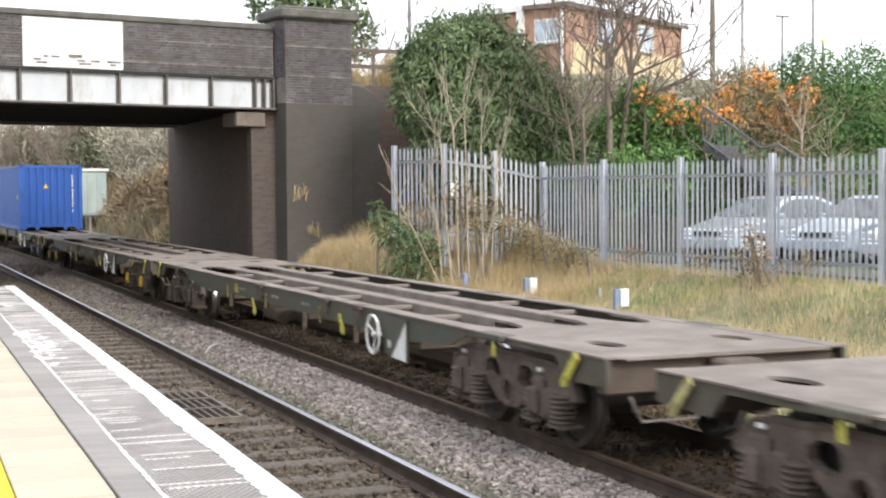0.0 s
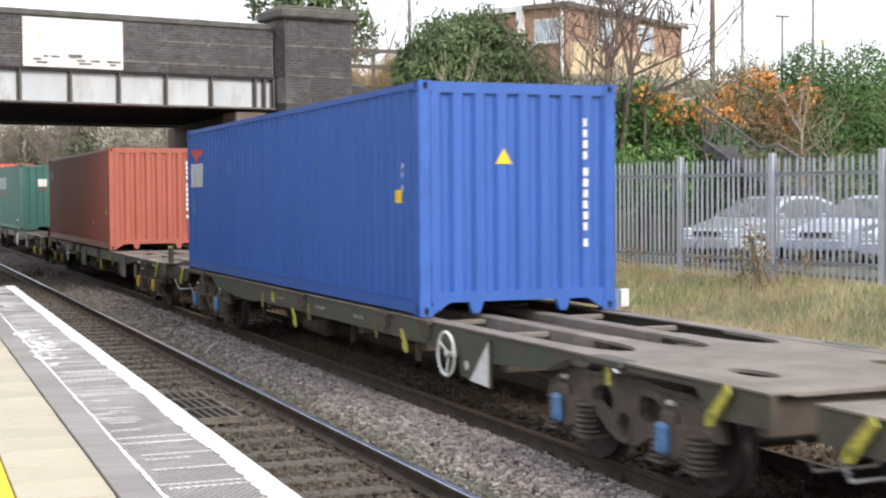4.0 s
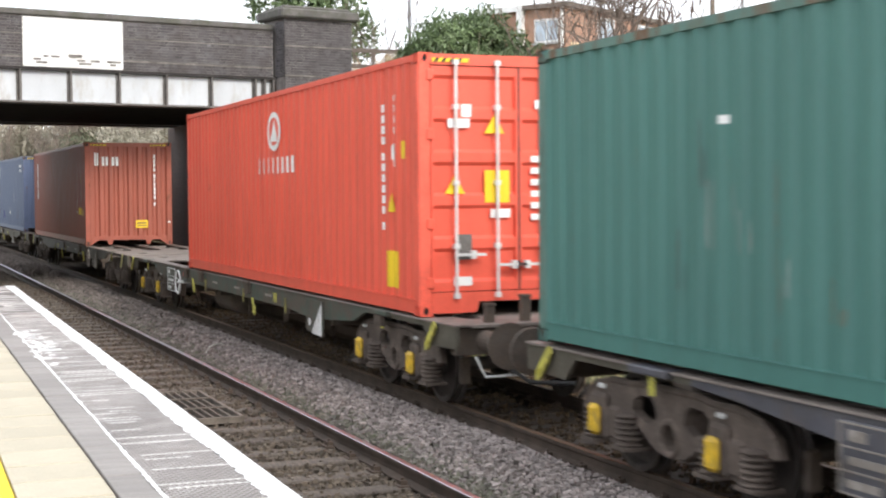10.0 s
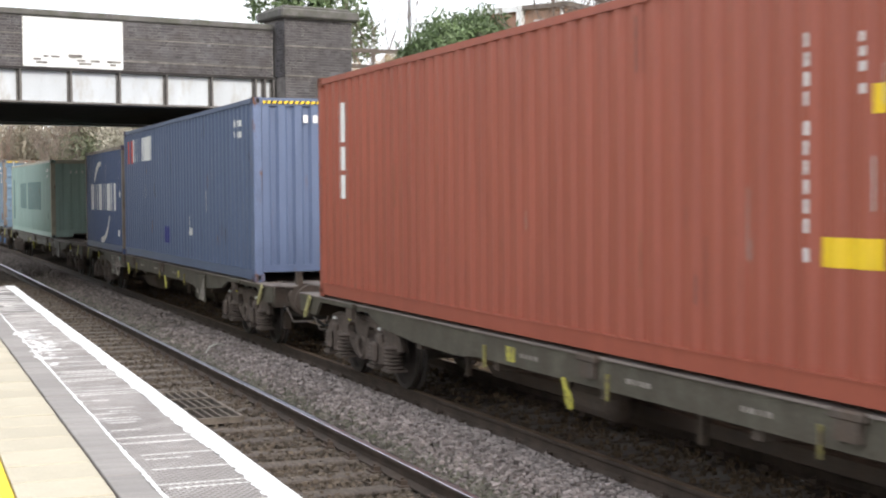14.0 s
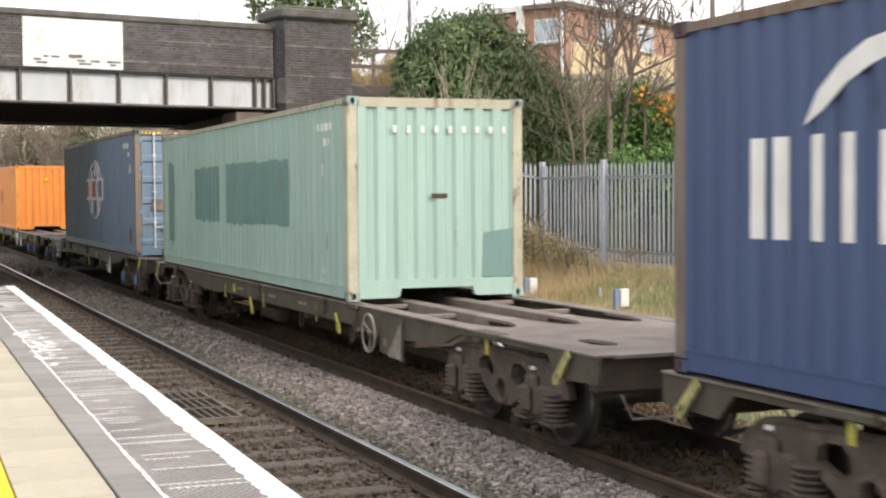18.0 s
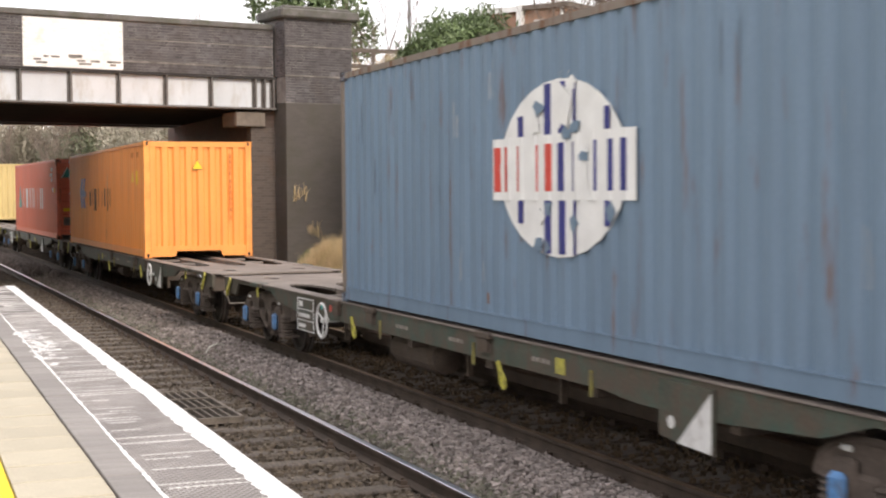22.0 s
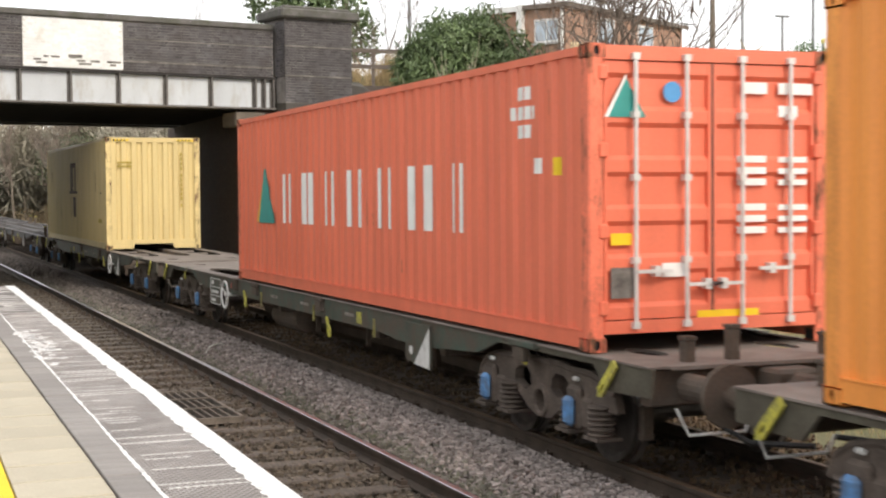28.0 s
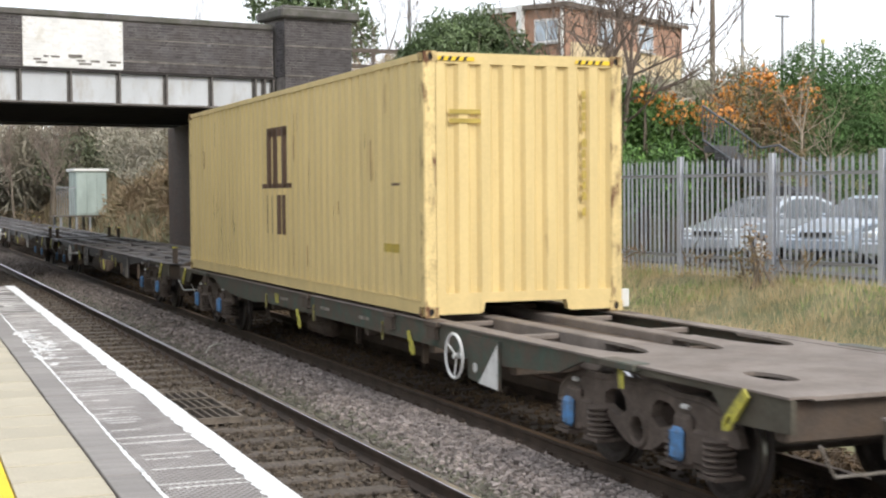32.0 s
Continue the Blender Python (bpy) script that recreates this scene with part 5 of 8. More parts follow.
class Marks:
    """Lettering, stickers and stripes stuck on a container's walls."""

    def __init__(self, root, length, height):
        self.root, self.h, self.height, self.sets = root, length / 2, height, {}

    def bm(self, name, material):
        if name in ("notice", "sticker", "sticker_text", "warning_sign", "warning_stripe", "stripe_bar", "paint_patch", "underline", "mark", "maker_mark", "patch", "swoosh", "emblem_stripe", "peeled_patch"):
            name = "%s.%d" % (name, len(self.sets))
        return self.sets.setdefault((name, material), bmesh.new())

    def side(self, name, material, from_rear, to_rear, z0, z1, lift=0.0):
        """A painted patch that follows the folds of the side sheet."""
        a, b = sorted((self.h - from_rear, self.h - to_rear))
        fold = wave(-self.h + 0.15, self.h - 0.15, 0.278, FOLD)
        us, ds = [p[0] for p in fold], [p[1] for p in fold]
        line = [a] + [u for u in us if a + 0.002 < u < b - 0.002] + [b]
        bm = self.bm(name, material)
        pairs = [[bm.verts.new((-1.2105 - lift + float(np.interp(u, us, ds)), u, z)) for z in (z0, z1)] for u in line]
        for p, q in zip(pairs, pairs[1:]):
            bm.faces.new((p[0], p[1], q[1], q[0]))

    def shape(self, name, material, points, lift=0.0):
        plate([(self.h - u, v) for u, v in points], [], -1.2135 - lift, -1.2085 - lift, "YZ", self.bm(name, material))

    def end(self, name, material, x0, x1, z0, z1, lift=0.0):
        box(self.bm(name, material), x0, x1, -self.h + 0.001 - lift, -self.h + 0.006 - lift, z0, z1)

    def end_shape(self, name, material, points, lift=0.0):
        plate(points, [], -self.h + 0.001 - lift, -self.h + 0.006 - lift, "XZ", self.bm(name, material))

    def column(self, where, at, z_top, count, material="clean_white", size=0.09, step=0.125, width=0.055):
        """Upright row of marks, one bar each."""
        rng = random.Random(int(at * 100) + count)
        for i in range(count):
            if i in (4, count - 1):
                z_top -= step * 0.5
            z = z_top - i * step
            w = width * rng.uniform(0.7, 1)
            if where == "end":
                self.end("number_marking", material, at, at + w, z - size, z)
            else:
                self.side("number_marking", material, at, at + w, z - size, z)

    def row(self, where, at, z, count, step=0.11, width=0.075, size=0.12, material="clean_white"):
        for i in range(count):
            if where == "end":
                self.end("number_marking", material, at + i * step, at + i * step + width, z, z + size)
            else:
                self.side("number_marking", material, at - i * step, at - i * step - width, z, z + size)

    def letters(self, name, material, from_rear, to_rear, z0, z1, count, fill=0.72):
        """A word as plain upright blocks."""
        p = (to_rear - from_rear) / count
        for i in range(count):
            a = from_rear + i * p
            self.block("%s.%d" % (name, i), material, a, a + p * fill, z0, z1)

    def block(self, name, material, a, b, z0, z1, lift=0.0):
        """A letter's place as two plain upright bars."""
        w = (b - a) * (0.34 if b - a > 0.2 else 0.4)
        self.side(name, material, a, a + w, z0, z1, lift)
        self.side(name, material, b - w, b, z0, z1, lift)

    def hazard(self, left=True, right=True, full=False):
        spans = [(-1.05, 1.05)] if full else [(-1.05, -0.62)] * left + [(0.62, 1.05)] * right
        z = self.height - 0.1
        for a, b in spans:
            self.end("warning_stripe", "sticker", a, b, z, z + 0.045, 0.006)
            x = a + 0.02
            while x < b - 0.06:
                self.end_shape("stripe_bar", "black", [(x, z), (x + 0.035, z), (x + 0.06, z + 0.045), (x + 0.025, z + 0.045)], 0.009)
                x += 0.09

    def wear(self, seed, count, palette=("scuff", "rust_streak", "grime_streak")):
        """Thin runs of rust, grime and scuffed paint down the side."""
        rng = random.Random(seed)
        for i in range(count):
            u, z = rng.uniform(0.3, 2 * self.h - 0.3), rng.uniform(0.25, self.height - 0.5)
            mat = rng.choice(palette)
            for j in range(rng.randint(1, 3)):
                v = u + rng.uniform(0, 0.25)
                self.side("wear_" + mat, mat, v, v + rng.uniform(0.004, 0.012), z, min(z + rng.uniform(0.08, 0.5), self.height - 0.12), 0.0005)

    def done(self):
        for (name, material), bm in self.sets.items():
            ob = part(name.split(".")[0], bm, material, self.root)
            if name.startswith("ragged"):
                tagged(ob, kind="stuff")
            if name.startswith("wear_"):
                ob.name = "wear_streak"
                tagged(ob, "thin streaks of wear", kind="stuff")
            if name == "number_marking":
                tagged(ob, "small painted marks", kind="stuff")


def build_container(name, length, height, paint, post, label, doors=False, flaps="wide", wear=0.45):
    root = tagged(empty(name, pose(0, 0, 0)), label, "shipping container", "shipping containers on the train")
    h, w = length / 2, WIDE / 2
    for s in (-1, 1):
        part("side_panel", sheet_side(s, h, height), paint, root, "corrugated steel side")
        part("top_rail", boxed(*sorted((s * 1.15, s * 1.215)), -h + 0.1, h - 0.1, height - 0.085, height - 0.015), post, root)
        part("bottom_rail", boxed(*sorted((s * 1.14, s * 1.213)), -h + 0.1, h - 0.1, 0.03, 0.17), paint, root)
        part("rail_lip", boxed(*sorted((s * 1.18, s * 1.22)), -h + 0.15, h - 0.15, 0.172, 0.184), paint, root)
        for e in (-1, 1):
            part("corner_post", boxed(*sorted((s * 1.07, s * 1.216)), *sorted((e * (h - 0.004), e * (h - 0.15))), 0.1, height - 0.1, bevel=0.015), rusted(post, wear - 0.11), root)
            for z in (0.0, height - 0.118):
                cast = part("corner_casting", casting(s * w, e * h, z, s, e), rusted(paint, wear), root)
                # black filling paints the shade seen through the casting's holes
                part("socket", socket(s * w, e * h, z, s, e), "black", cast, "black block for the shade in the corner casting")
    roof = boxed(-1.15, 1.15, -h + 0.05, h - 0.05, height - 0.05, height - 0.02)
    for i in range(int(length / 0.4)):
        y = -h + 0.3 + i * 0.4
        box(roof, -1.05, 1.05, y, y + 0.2, height - 0.02, height - 0.006)
    part("roof", roof, paint, root)
    part("floor", boxed(-1.13, 1.13, -h + 0.1, h - 0.1, 0.14, 0.19), "steel_dark", root)
    for e in (-1, 1):
        y0, y1 = sorted((e * (h - 0.01), e * (h - 0.1)))
        part("header", boxed(-1.07, 1.07, y0, y1, height - 0.13, height - 0.01), post, root)
        sill = boxed(-1.07, 1.07, y0, y1, 0.15, 0.26)
        if flaps == "wide":
            for s in (-1, 1):
                plate([(s * 0.5, 0.15), (s * 0.52, 0.05), (s * 0.56, 0.03), (s * 1.07, 0.03), (s * 1.07, 0.15)], [], y0, y1, "XZ", sill)
        elif flaps == "tab":
            for s in (-1, 1):
                plate([(s * 0.45, 0.15), (s * 0.5, 0.02), (s * 0.58, 0.02), (s * 0.63, 0.15)], [], y0, y1, "XZ", sill)
                plate([(s * 0.85, 0.15), (s * 1.06, 0.02), (s * 1.06, 0.15)], [], y0, y1, "XZ", sill)
        part("end_sill", sill, post if flaps != "wide" else paint, root)
        if e < 0 and doors:
            build_doors(root, h, height, paint)
        else:
            pts = wave(-1.07, 1.07, 0.265, 0.046, 0.4, 0.16)
            bm = bmesh.new()
            lo = [bm.verts.new((u, e * (h - 0.012 - d), 0.26)) for u, d in pts]
            hi = [bm.verts.new((u, e * (h - 0.012 - d), height - 0.13)) for u, d in pts]
            for i in range(len(pts) - 1):
                bm.faces.new((lo[i], lo[i + 1], hi[i + 1], hi[i]))
            part("end_panel", bm, paint, root, "corrugated steel end wall")
    return root


def sheet_side(s, h, height):
    pts = wave(-h + 0.15, h - 0.15, 0.278, FOLD)
    bm = bmesh.new()
    lo = [bm.verts.new((s * (1.207 - d), u, 0.17)) for u, d in pts]
    hi = [bm.verts.new((s * (1.207 - d), u, height - 0.085)) for u, d in pts]
    for i in range(len(pts) - 1):
        bm.faces.new((lo[i], lo[i + 1], hi[i + 1], hi[i]))
    return bm


def build_doors(root, h, height, paint):
    """A pair of ribbed doors with four lock rods."""
    z0, z1 = 0.27, height - 0.14
    y = -h + 0.03
    for s in (-1, 1):
        x0, x1 = sorted((s * 0.012, s * 1.06))
        bm = bmesh.new()
        step = (z1 - z0 - 0.1) / 5
        prof = [(z0, 0.0)]
        for i in range(5):
            b = z0 + 0.05 + i * step
            prof += [(b + 0.05, 0.0), (b + 0.09, 0.035), (b + step - 0.09, 0.035), (b + step - 0.05, 0.0)]
        prof.append((z1, 0.0))
        a = [bm.verts.new((x0, y + d, z)) for z, d in prof]
        c = [bm.verts.new((x1, y + d, z)) for z, d in prof]
        for i in range(len(prof) - 1):
            bm.faces.new((a[i], c[i], c[i + 1], a[i + 1]))
        for xx in (x0, x1):
            box(bm, xx - 0.03 if xx == x1 else xx, xx if xx == x1 else xx + 0.03, y - 0.006, y + 0.05, z0, z1)
        door = part("door", bm, paint, root, "ribbed steel door")
        for r in (0.28, 0.78):
            x = s * r
            rod = tube(bmesh.new(), (x, y - 0.05, 0.2), (x, y - 0.05, height - 0.1), 0.019, seg=8)
            for z in (0.22, z0 + 0.5, z0 + 1.2, z1 - 0.45, height - 0.1):
                box(rod, x - 0.032, x + 0.032, y - 0.072, y + 0.0, z - 0.028, z + 0.028)
            part("lock_rod", rod, "chrome", door, "galvanised lock rod")
            hd = boxed(min(x, x - s * 0.34), max(x, x - s * 0.34), y - 0.085, y - 0.06, z0 + 0.27 + 0.12 * (r > 0.5), z0 + 0.3 + 0.12 * (r > 0.5))
            box(hd, x - s * 0.2 - 0.03, x - s * 0.2 + 0.03, y - 0.08, y, z0 + 0.24 + 0.12 * (r > 0.5), z0 + 0.33 + 0.12 * (r > 0.5))
            part("door_handle", hd, "chrome", door)
        for z in (z0 + 0.1, z0 + 0.75, z1 - 0.75, z1 - 0.1):
            part("hinge", boxed(*sorted((s * 1.04, s * 1.12)), y - 0.045, y + 0.01, z - 0.06, z + 0.06, bevel=0.008), paint, door)
    part("door_seal", boxed(-0.012, 0.012, y - 0.005, y + 0.04, z0, z1), "black", root, "black rubber seal")


P = {
    "blue": painted("blue_container_paint", (0.035, 0.115, 0.42), amount=0.22),
    "brick_red": painted("brick_red_container_paint", (0.405, 0.112, 0.075), amount=0.24),
    "tex_red": painted("red_brown_container_paint", (0.335, 0.09, 0.056), amount=0.26),
    "green": painted("sea_green_container_paint", (0.068, 0.185, 0.162), amount=0.28),
    "scarlet": painted("scarlet_container_paint", (0.76, 0.11, 0.065), amount=0.2),
    "navy": painted("slate_blue_container_paint", (0.105, 0.14, 0.232), amount=0.27),
    "deep_navy": painted("deep_navy_container_paint", (0.064, 0.1, 0.208), amount=0.25),
    "mint": painted("pale_mint_container_paint", (0.34, 0.488, 0.436), amount=0.25),
    "steel_blue": painted("worn_blue_container_paint", (0.16, 0.238, 0.325), amount=0.33),
    "orange": painted("orange_container_paint", (0.88, 0.325, 0.075), amount=0.18),
    "coral": painted("coral_red_container_paint", (0.78, 0.185, 0.105), amount=0.24),
    "cream": painted("buff_yellow_container_paint", (0.67, 0.52, 0.24), amount=0.25),
    "rust_post": painted("rust_streaked_post", (0.2, 0.16, 0.13), amount=0.42),
    "green_post": painted("rust_streaked_green_post", (0.1, 0.19, 0.16), amount=0.44),
    "mint_post": painted("rust_streaked_mint_post", (0.42, 0.41, 0.31), amount=0.38),
    "mint_dark": painted("dark_green_patch_paint", (0.15, 0.265, 0.25), amount=0.22),
}
M.update({"c_" + k: v for k, v in P.items()})


def tri(cx, z, r):
    return [(cx - r, z), (cx + r, z), (cx, z + 1.75 * r)]


def box_apl():
    c = build_container("blue_container", LONG, LOW, P["blue"], P["blue"], "blue corrugated shipping container with a white and red emblem", flaps="tab", wear=0.3)
    k = Marks(c, LONG, LOW)
    k.shape("emblem", "logo_red", [(0.25, 2.22), (0.55, 2.19), (0.72, 2.24), (0.85, 2.19), (1.3, 2.2), (1.3, 2.1), (0.95, 2.08), (0.82, 1.97), (0.72, 1.97), (0.6, 2.1), (0.4, 2.12)][::-1])
    for a in (0.3, 0.66, 1.0):
        for b in (a, a + 0.17):
            k.shape("letter_block.%d" % (b * 100), "clean_white", [(b, 1.52), (b + 0.03, 1.95), (b + 0.13, 1.95), (b + 0.1, 1.52)][::-1])
    k.column("end", 0.8, 2.2, 11)
    k.end_shape("warning_sign", "sticker", tri(-0.2, 1.68, 0.1))
    k.side("warning_sign", "sticker", 11.4, 11.55, 1.25, 1.4)
    k.column("side", 11.55, 1.7, 3, size=0.06, step=0.1)
    k.wear(200, 8)
    k.done()
    return c


def box_brown():
    c = build_container("brick_red_container", LONG, LOW, P["brick_red"], P["brick_red"], "brick-red corrugated shipping container with a small blue sticker", flaps="tab", wear=0.36)
    k = Marks(c, LONG, LOW)
    k.shape("emblem", "logo_blue", [(0.86 + 0.2 * math.cos(t), 2.02 + 0.2 * math.sin(t)) for t in (math.tau * i / 16 for i in range(16))])
    k.side("emblem_bar", "clean_white", 0.7, 1.02, 1.98, 2.06, 0.016)
    k.column("end", 0.74, 2.25, 11)
    k.column("side", 11.3, 2.25, 11, material="white", size=0.09)
    k.column("side", 11.65, 1.7, 6, material="white", size=0.09)
    k.shape("warning_sign", "sticker", tri(11.65, 0.9, 0.09))
    k.side("scuff", "white", 9.3, 9.55, 0.62, 0.68)
    k.wear(201, 14)
    k.done()
    return c


def box_green():
    c = build_container("green_container", LONG, LOW, P["green"], P["green_post"], "weathered sea-green corrugated shipping container with rust-streaked posts")
    k = Marks(c, LONG, LOW)
    k.letters("letter_block", "clean_white", 4.7, 7.25, 1.62, 2.12, 7, 0.68)
    k.side("underline", "logo_red", 4.75, 7.2, 1.43, 1.47)
    k.side("underline", "logo_red", 5.9, 6.02, 1.43, 1.56)
    k.side("spot", "clean_white", 2.9, 3.0, 1.8, 1.86)
    k.column("side", 11.0, 2.25, 13, size=0.1)
    k.column("side", 11.3, 1.85, 7, size=0.07, step=0.1)
    k.side("maker_mark", "clean_white", 11.2, 11.6, 0.38, 0.44)
    k.side("maker_mark", "clean_white", 11.25, 11.55, 0.48, 0.52)
    for a in (-0.5, 0.1):
        k.end("notice", "clean_white", a, a + 0.34, 1.72, 2.02)
        k.end("underline", "logo_red", a, a + 0.34, 1.62, 1.65)
    k.end("patch", "clean_white", -0.06, 0.02, 1.25, 1.45)
    k.column("end", 0.78, 2.25, 12, size=0.1)
    k.wear(202, 22)
    k.done()
    return c


def box_scarlet():
    c = build_container("scarlet_container", LONG, HIGH, P["scarlet"], P["scarlet"], "scarlet high shipping container with galvanised door rods", doors=True, wear=0.3)
    k = Marks(c, LONG, HIGH)
    k.shape("emblem", "clean_white", [(6.2 + 0.36 * math.cos(t), 2.3 + 0.29 * math.sin(t)) for t in (math.tau * i / 20 for i in range(20))])
    k.shape("emblem_core", "c_scarlet", [(6.2 + 0.26 * math.cos(t), 2.3 + 0.21 * math.sin(t)) for t in (math.tau * i / 20 for i in range(20))], 0.003)
    k.shape("emblem_core", "clean_white", [(6.0, 2.15), (6.4, 2.15), (6.25, 2.46)][::-1], 0.006)
    k.letters("letter_block", "clean_white", 5.2, 7.35, 1.68, 1.92, 8, 0.62)
    k.column("side", 10.95, 2.4, 11)
    k.column("side", 11.3, 2.5, 6, size=0.08)
    k.side("sticker", "sticker", 11.55, 11.75, 1.75, 1.95)
    k.side("sticker", "clean_white", 11.25, 11.4, 1.75, 1.92)
    k.shape("warning_sign", "sticker", tri(11.3, 1.15, 0.12))
    k.side("sticker", "sticker", 11.1, 11.5, 0.28, 0.7)
    k.hazard()
    for x, z, wd, hg, mt in ((-0.86, 2.08, 0.26, 0.1, "clean_white"), (-0.7, 2.2, 0.12, 0.14, "clean_white"), (-0.42, 1.25, 0.3, 0.36, "sticker"), (-0.35, 1.08, 0.24, 0.1, "clean_white"),
                             (-0.78, 0.62, 0.2, 0.28, "girder_grey"), (-0.8, 0.33, 0.22, 0.1, "clean_white"), (0.2, 2.3, 0.3, 0.1, "clean_white"), (0.6, 2.3, 0.4, 0.1, "clean_white"), (0.65, 2.1, 0.3, 0.1, "clean_white")):
        k.end("notice", mt, x, x + wd, z, z + hg, -0.02)
    k.end_shape("warning_sign", "sticker", tri(-0.3, 2.02, 0.12), -0.02)
    k.end_shape("warning_sign", "sticker", tri(-0.78, 1.35, 0.12), -0.02)
    for i in range(6):
        k.end("notice", "clean_white", 0.15, 0.45, 1.7 - i * 0.13, 1.77 - i * 0.13, -0.02)
        k.end("notice", "clean_white", 0.6, 1.0, 1.7 - i * 0.13, 1.75 - i * 0.13, -0.02)
    k.wear(203, 3)
    k.done()
    return c


def box_redbrown():
    c = build_container("red_brown_container", LONG, HIGH, P["tex_red"], P["tex_red"], "red-brown high shipping container with white lettering blocks", flaps="tab")
    k = Marks(c, LONG, HIGH)
    for a, wd, hg in ((-0.95, 0.11, 0.36), (-0.74, 0.17, 0.25), (-0.47, 0.18, 0.25)):
        for b in (a, a + wd * 0.6):
            k.end("letter_block.%d" % (a * 100), "clean_white", b, b + wd * 0.4, 2.24, 2.24 + hg)
    k.column("end", 0.7, 2.55, 11, size=0.1, step=0.122)
    k.end("sticker", "sticker", 0.18, 0.52, 0.48, 0.7)
    k.end("sticker_text", "logo_brown", 0.22, 0.48, 0.6, 0.64, 0.004)
    k.end("sticker_text", "logo_brown", 0.22, 0.48, 0.53, 0.56, 0.004)
    k.end("scuff", "white", 1.08, 1.16, 0.62, 0.66, 0.012)
    for z, hg in ((2.02, 0.5), (1.66, 0.3), (1.3, 0.3)):
        k.block("letter_block.%d" % (z * 100), "clean_white", 0.8, 1.04, z, z + hg)
    k.column("side", 10.6, 2.35, 11, material="white", size=0.09)
    k.column("side", 11.15, 2.3, 4, material="white", size=0.06, step=0.09)
    k.side("sticker", "sticker", 11.25, 11.4, 1.8, 1.98)
    k.side("sticker", "sticker", 10.75, 11.35, 0.86, 1.05)
    k.shape("warning_sign", "sticker", tri(11.65, 0.84, 0.1))
    k.hazard()
    k.wear(204, 12)
    k.done()
    return c


def box_slate():
    c = build_container("slate_blue_container", LONG, HIGH, P["navy"], P["navy"], "faded slate-blue high shipping container with a red and white logo", flaps="none")
    k = Marks(c, LONG, HIGH)
    for i, a in enumerate((0.45, 0.78)):
        k.block("logo_block.r%d" % i, "logo_red", a, a + 0.25, 2.12, 2.64)
    for i in range(5):
        a = 1.15 + i * 0.49
        k.block("logo_block.%d" % i, "clean_white", a, a + 0.36, 2.14, 2.66)
    k.side("patch", "logo_navy", 4.85, 5.25, 0.42, 0.75)
    k.side("patch", "white", 7.2, 7.45, 0.62, 0.76)
    k.side("patch", "white", 7.28, 7.33, 0.76, 0.98)
    k.column("side", 10.9, 2.6, 2, size=0.1)
    k.row("side", 11.4, 2.48, 6, size=0.1)
    k.row("side", 11.4, 2.3, 4, size=0.1)
    k.row("end", -0.4, 2.5, 8, 0.16)
    k.hazard(full=True)
    k.wear(205, 26)
    k.done()
    return c


def box_short_navy():
    c = build_container("short_navy_container", SHORT, LOW, P["deep_navy"], P["rust_post"], "short deep-navy shipping container with large white lettering blocks")
    k = Marks(c, SHORT, LOW)
    for a, b in ((0.98, 1.38), (1.62, 2.08), (2.32, 2.72), (3.02, 3.44), (3.64, 4.06), (4.28, 4.86)):
        k.block("letter_block.%d" % (a * 100), "clean_white", a, b, 1.02, 1.7)
    k.shape("swoosh", "clean_white", [(1.58, 1.76), (1.72, 1.97), (1.95, 2.14), (2.2, 2.25), (2.5, 2.29), (2.72, 2.27), (2.7, 2.16), (2.5, 2.16), (2.25, 2.1), (2.0, 2.0), (1.78, 1.85)])
    k.shape("swoosh", "clean_white", [(2.66, 0.2), (2.7, 0.33), (3.0, 0.33), (3.35, 0.42), (3.7, 0.6), (4.02, 0.9), (4.06, 0.86), (3.84, 0.56), (3.52, 0.34), (3.1, 0.2), (2.85, 0.17)])
    k.column("side", 5.15, 2.2, 12, size=0.1)
    k.column("side", 5.5, 2.25, 6, size=0.08)
    k.side("sticker", "clean_white", 5.45, 5.65, 1.35, 1.5)
    k.side("sticker", "clean_white", 5.3, 5.42, 0.4, 0.55)
    k.wear(206, 10)
    k.done()
    return c


def box_mint():
    c = build_container("pale_mint_container", LONG, LOW, P["mint"], P["mint_post"], "pale mint shipping container with dark overpainted patches and rusty posts")
    k = Marks(c, LONG, LOW)
    for u0, u1, z0, z1 in ((3.0, 5.1, 0.94, 1.84), (5.6, 9.4, 0.92, 1.86), (0.6, 1.1, 0.5, 2.0)):
        k.side("paint_patch", "c_mint_dark", u0, u1, z0, z1)
        rng = random.Random(int(u0 * 10))
        u = u0
        while u < u1 - 0.1:
            w = min(rng.uniform(0.1, 0.4), u1 - u)
            k.side("ragged_edge", "c_mint_dark", u, u + w, z1 - 0.02, z1 + rng.uniform(0.0, 0.05), 0.001)
            k.side("ragged_edge", "c_mint_dark", u, u + w, z0 - rng.uniform(0.0, 0.05), z0 + 0.02, 0.001)
            u += w
    k.row("side", 11.5, 2.2, 6, size=0.1)
    k.row("side", 11.35, 2.0, 3, size=0.1)
    k.side("sticker", "clean_white", 11.0, 11.15, 1.6, 1.76)
    k.side("sticker", "clean_white", 11.0, 11.12, 0.3, 0.38)
    k.row("end", -0.6, 2.14, 9, 0.19, width=0.05, size=0.09, material="white")
    k.end_shape("paint_patch", "c_mint_dark", [(0.62, 0.27), (0.66, 0.85), (1.05, 0.9), (1.05, 0.27)])
    k.end("rust_spot", "rust", -0.08, 0.14, 1.3, 1.36)
    k.wear(207, 24, ("rust_streak", "grime_streak"))
    k.done()
    return c


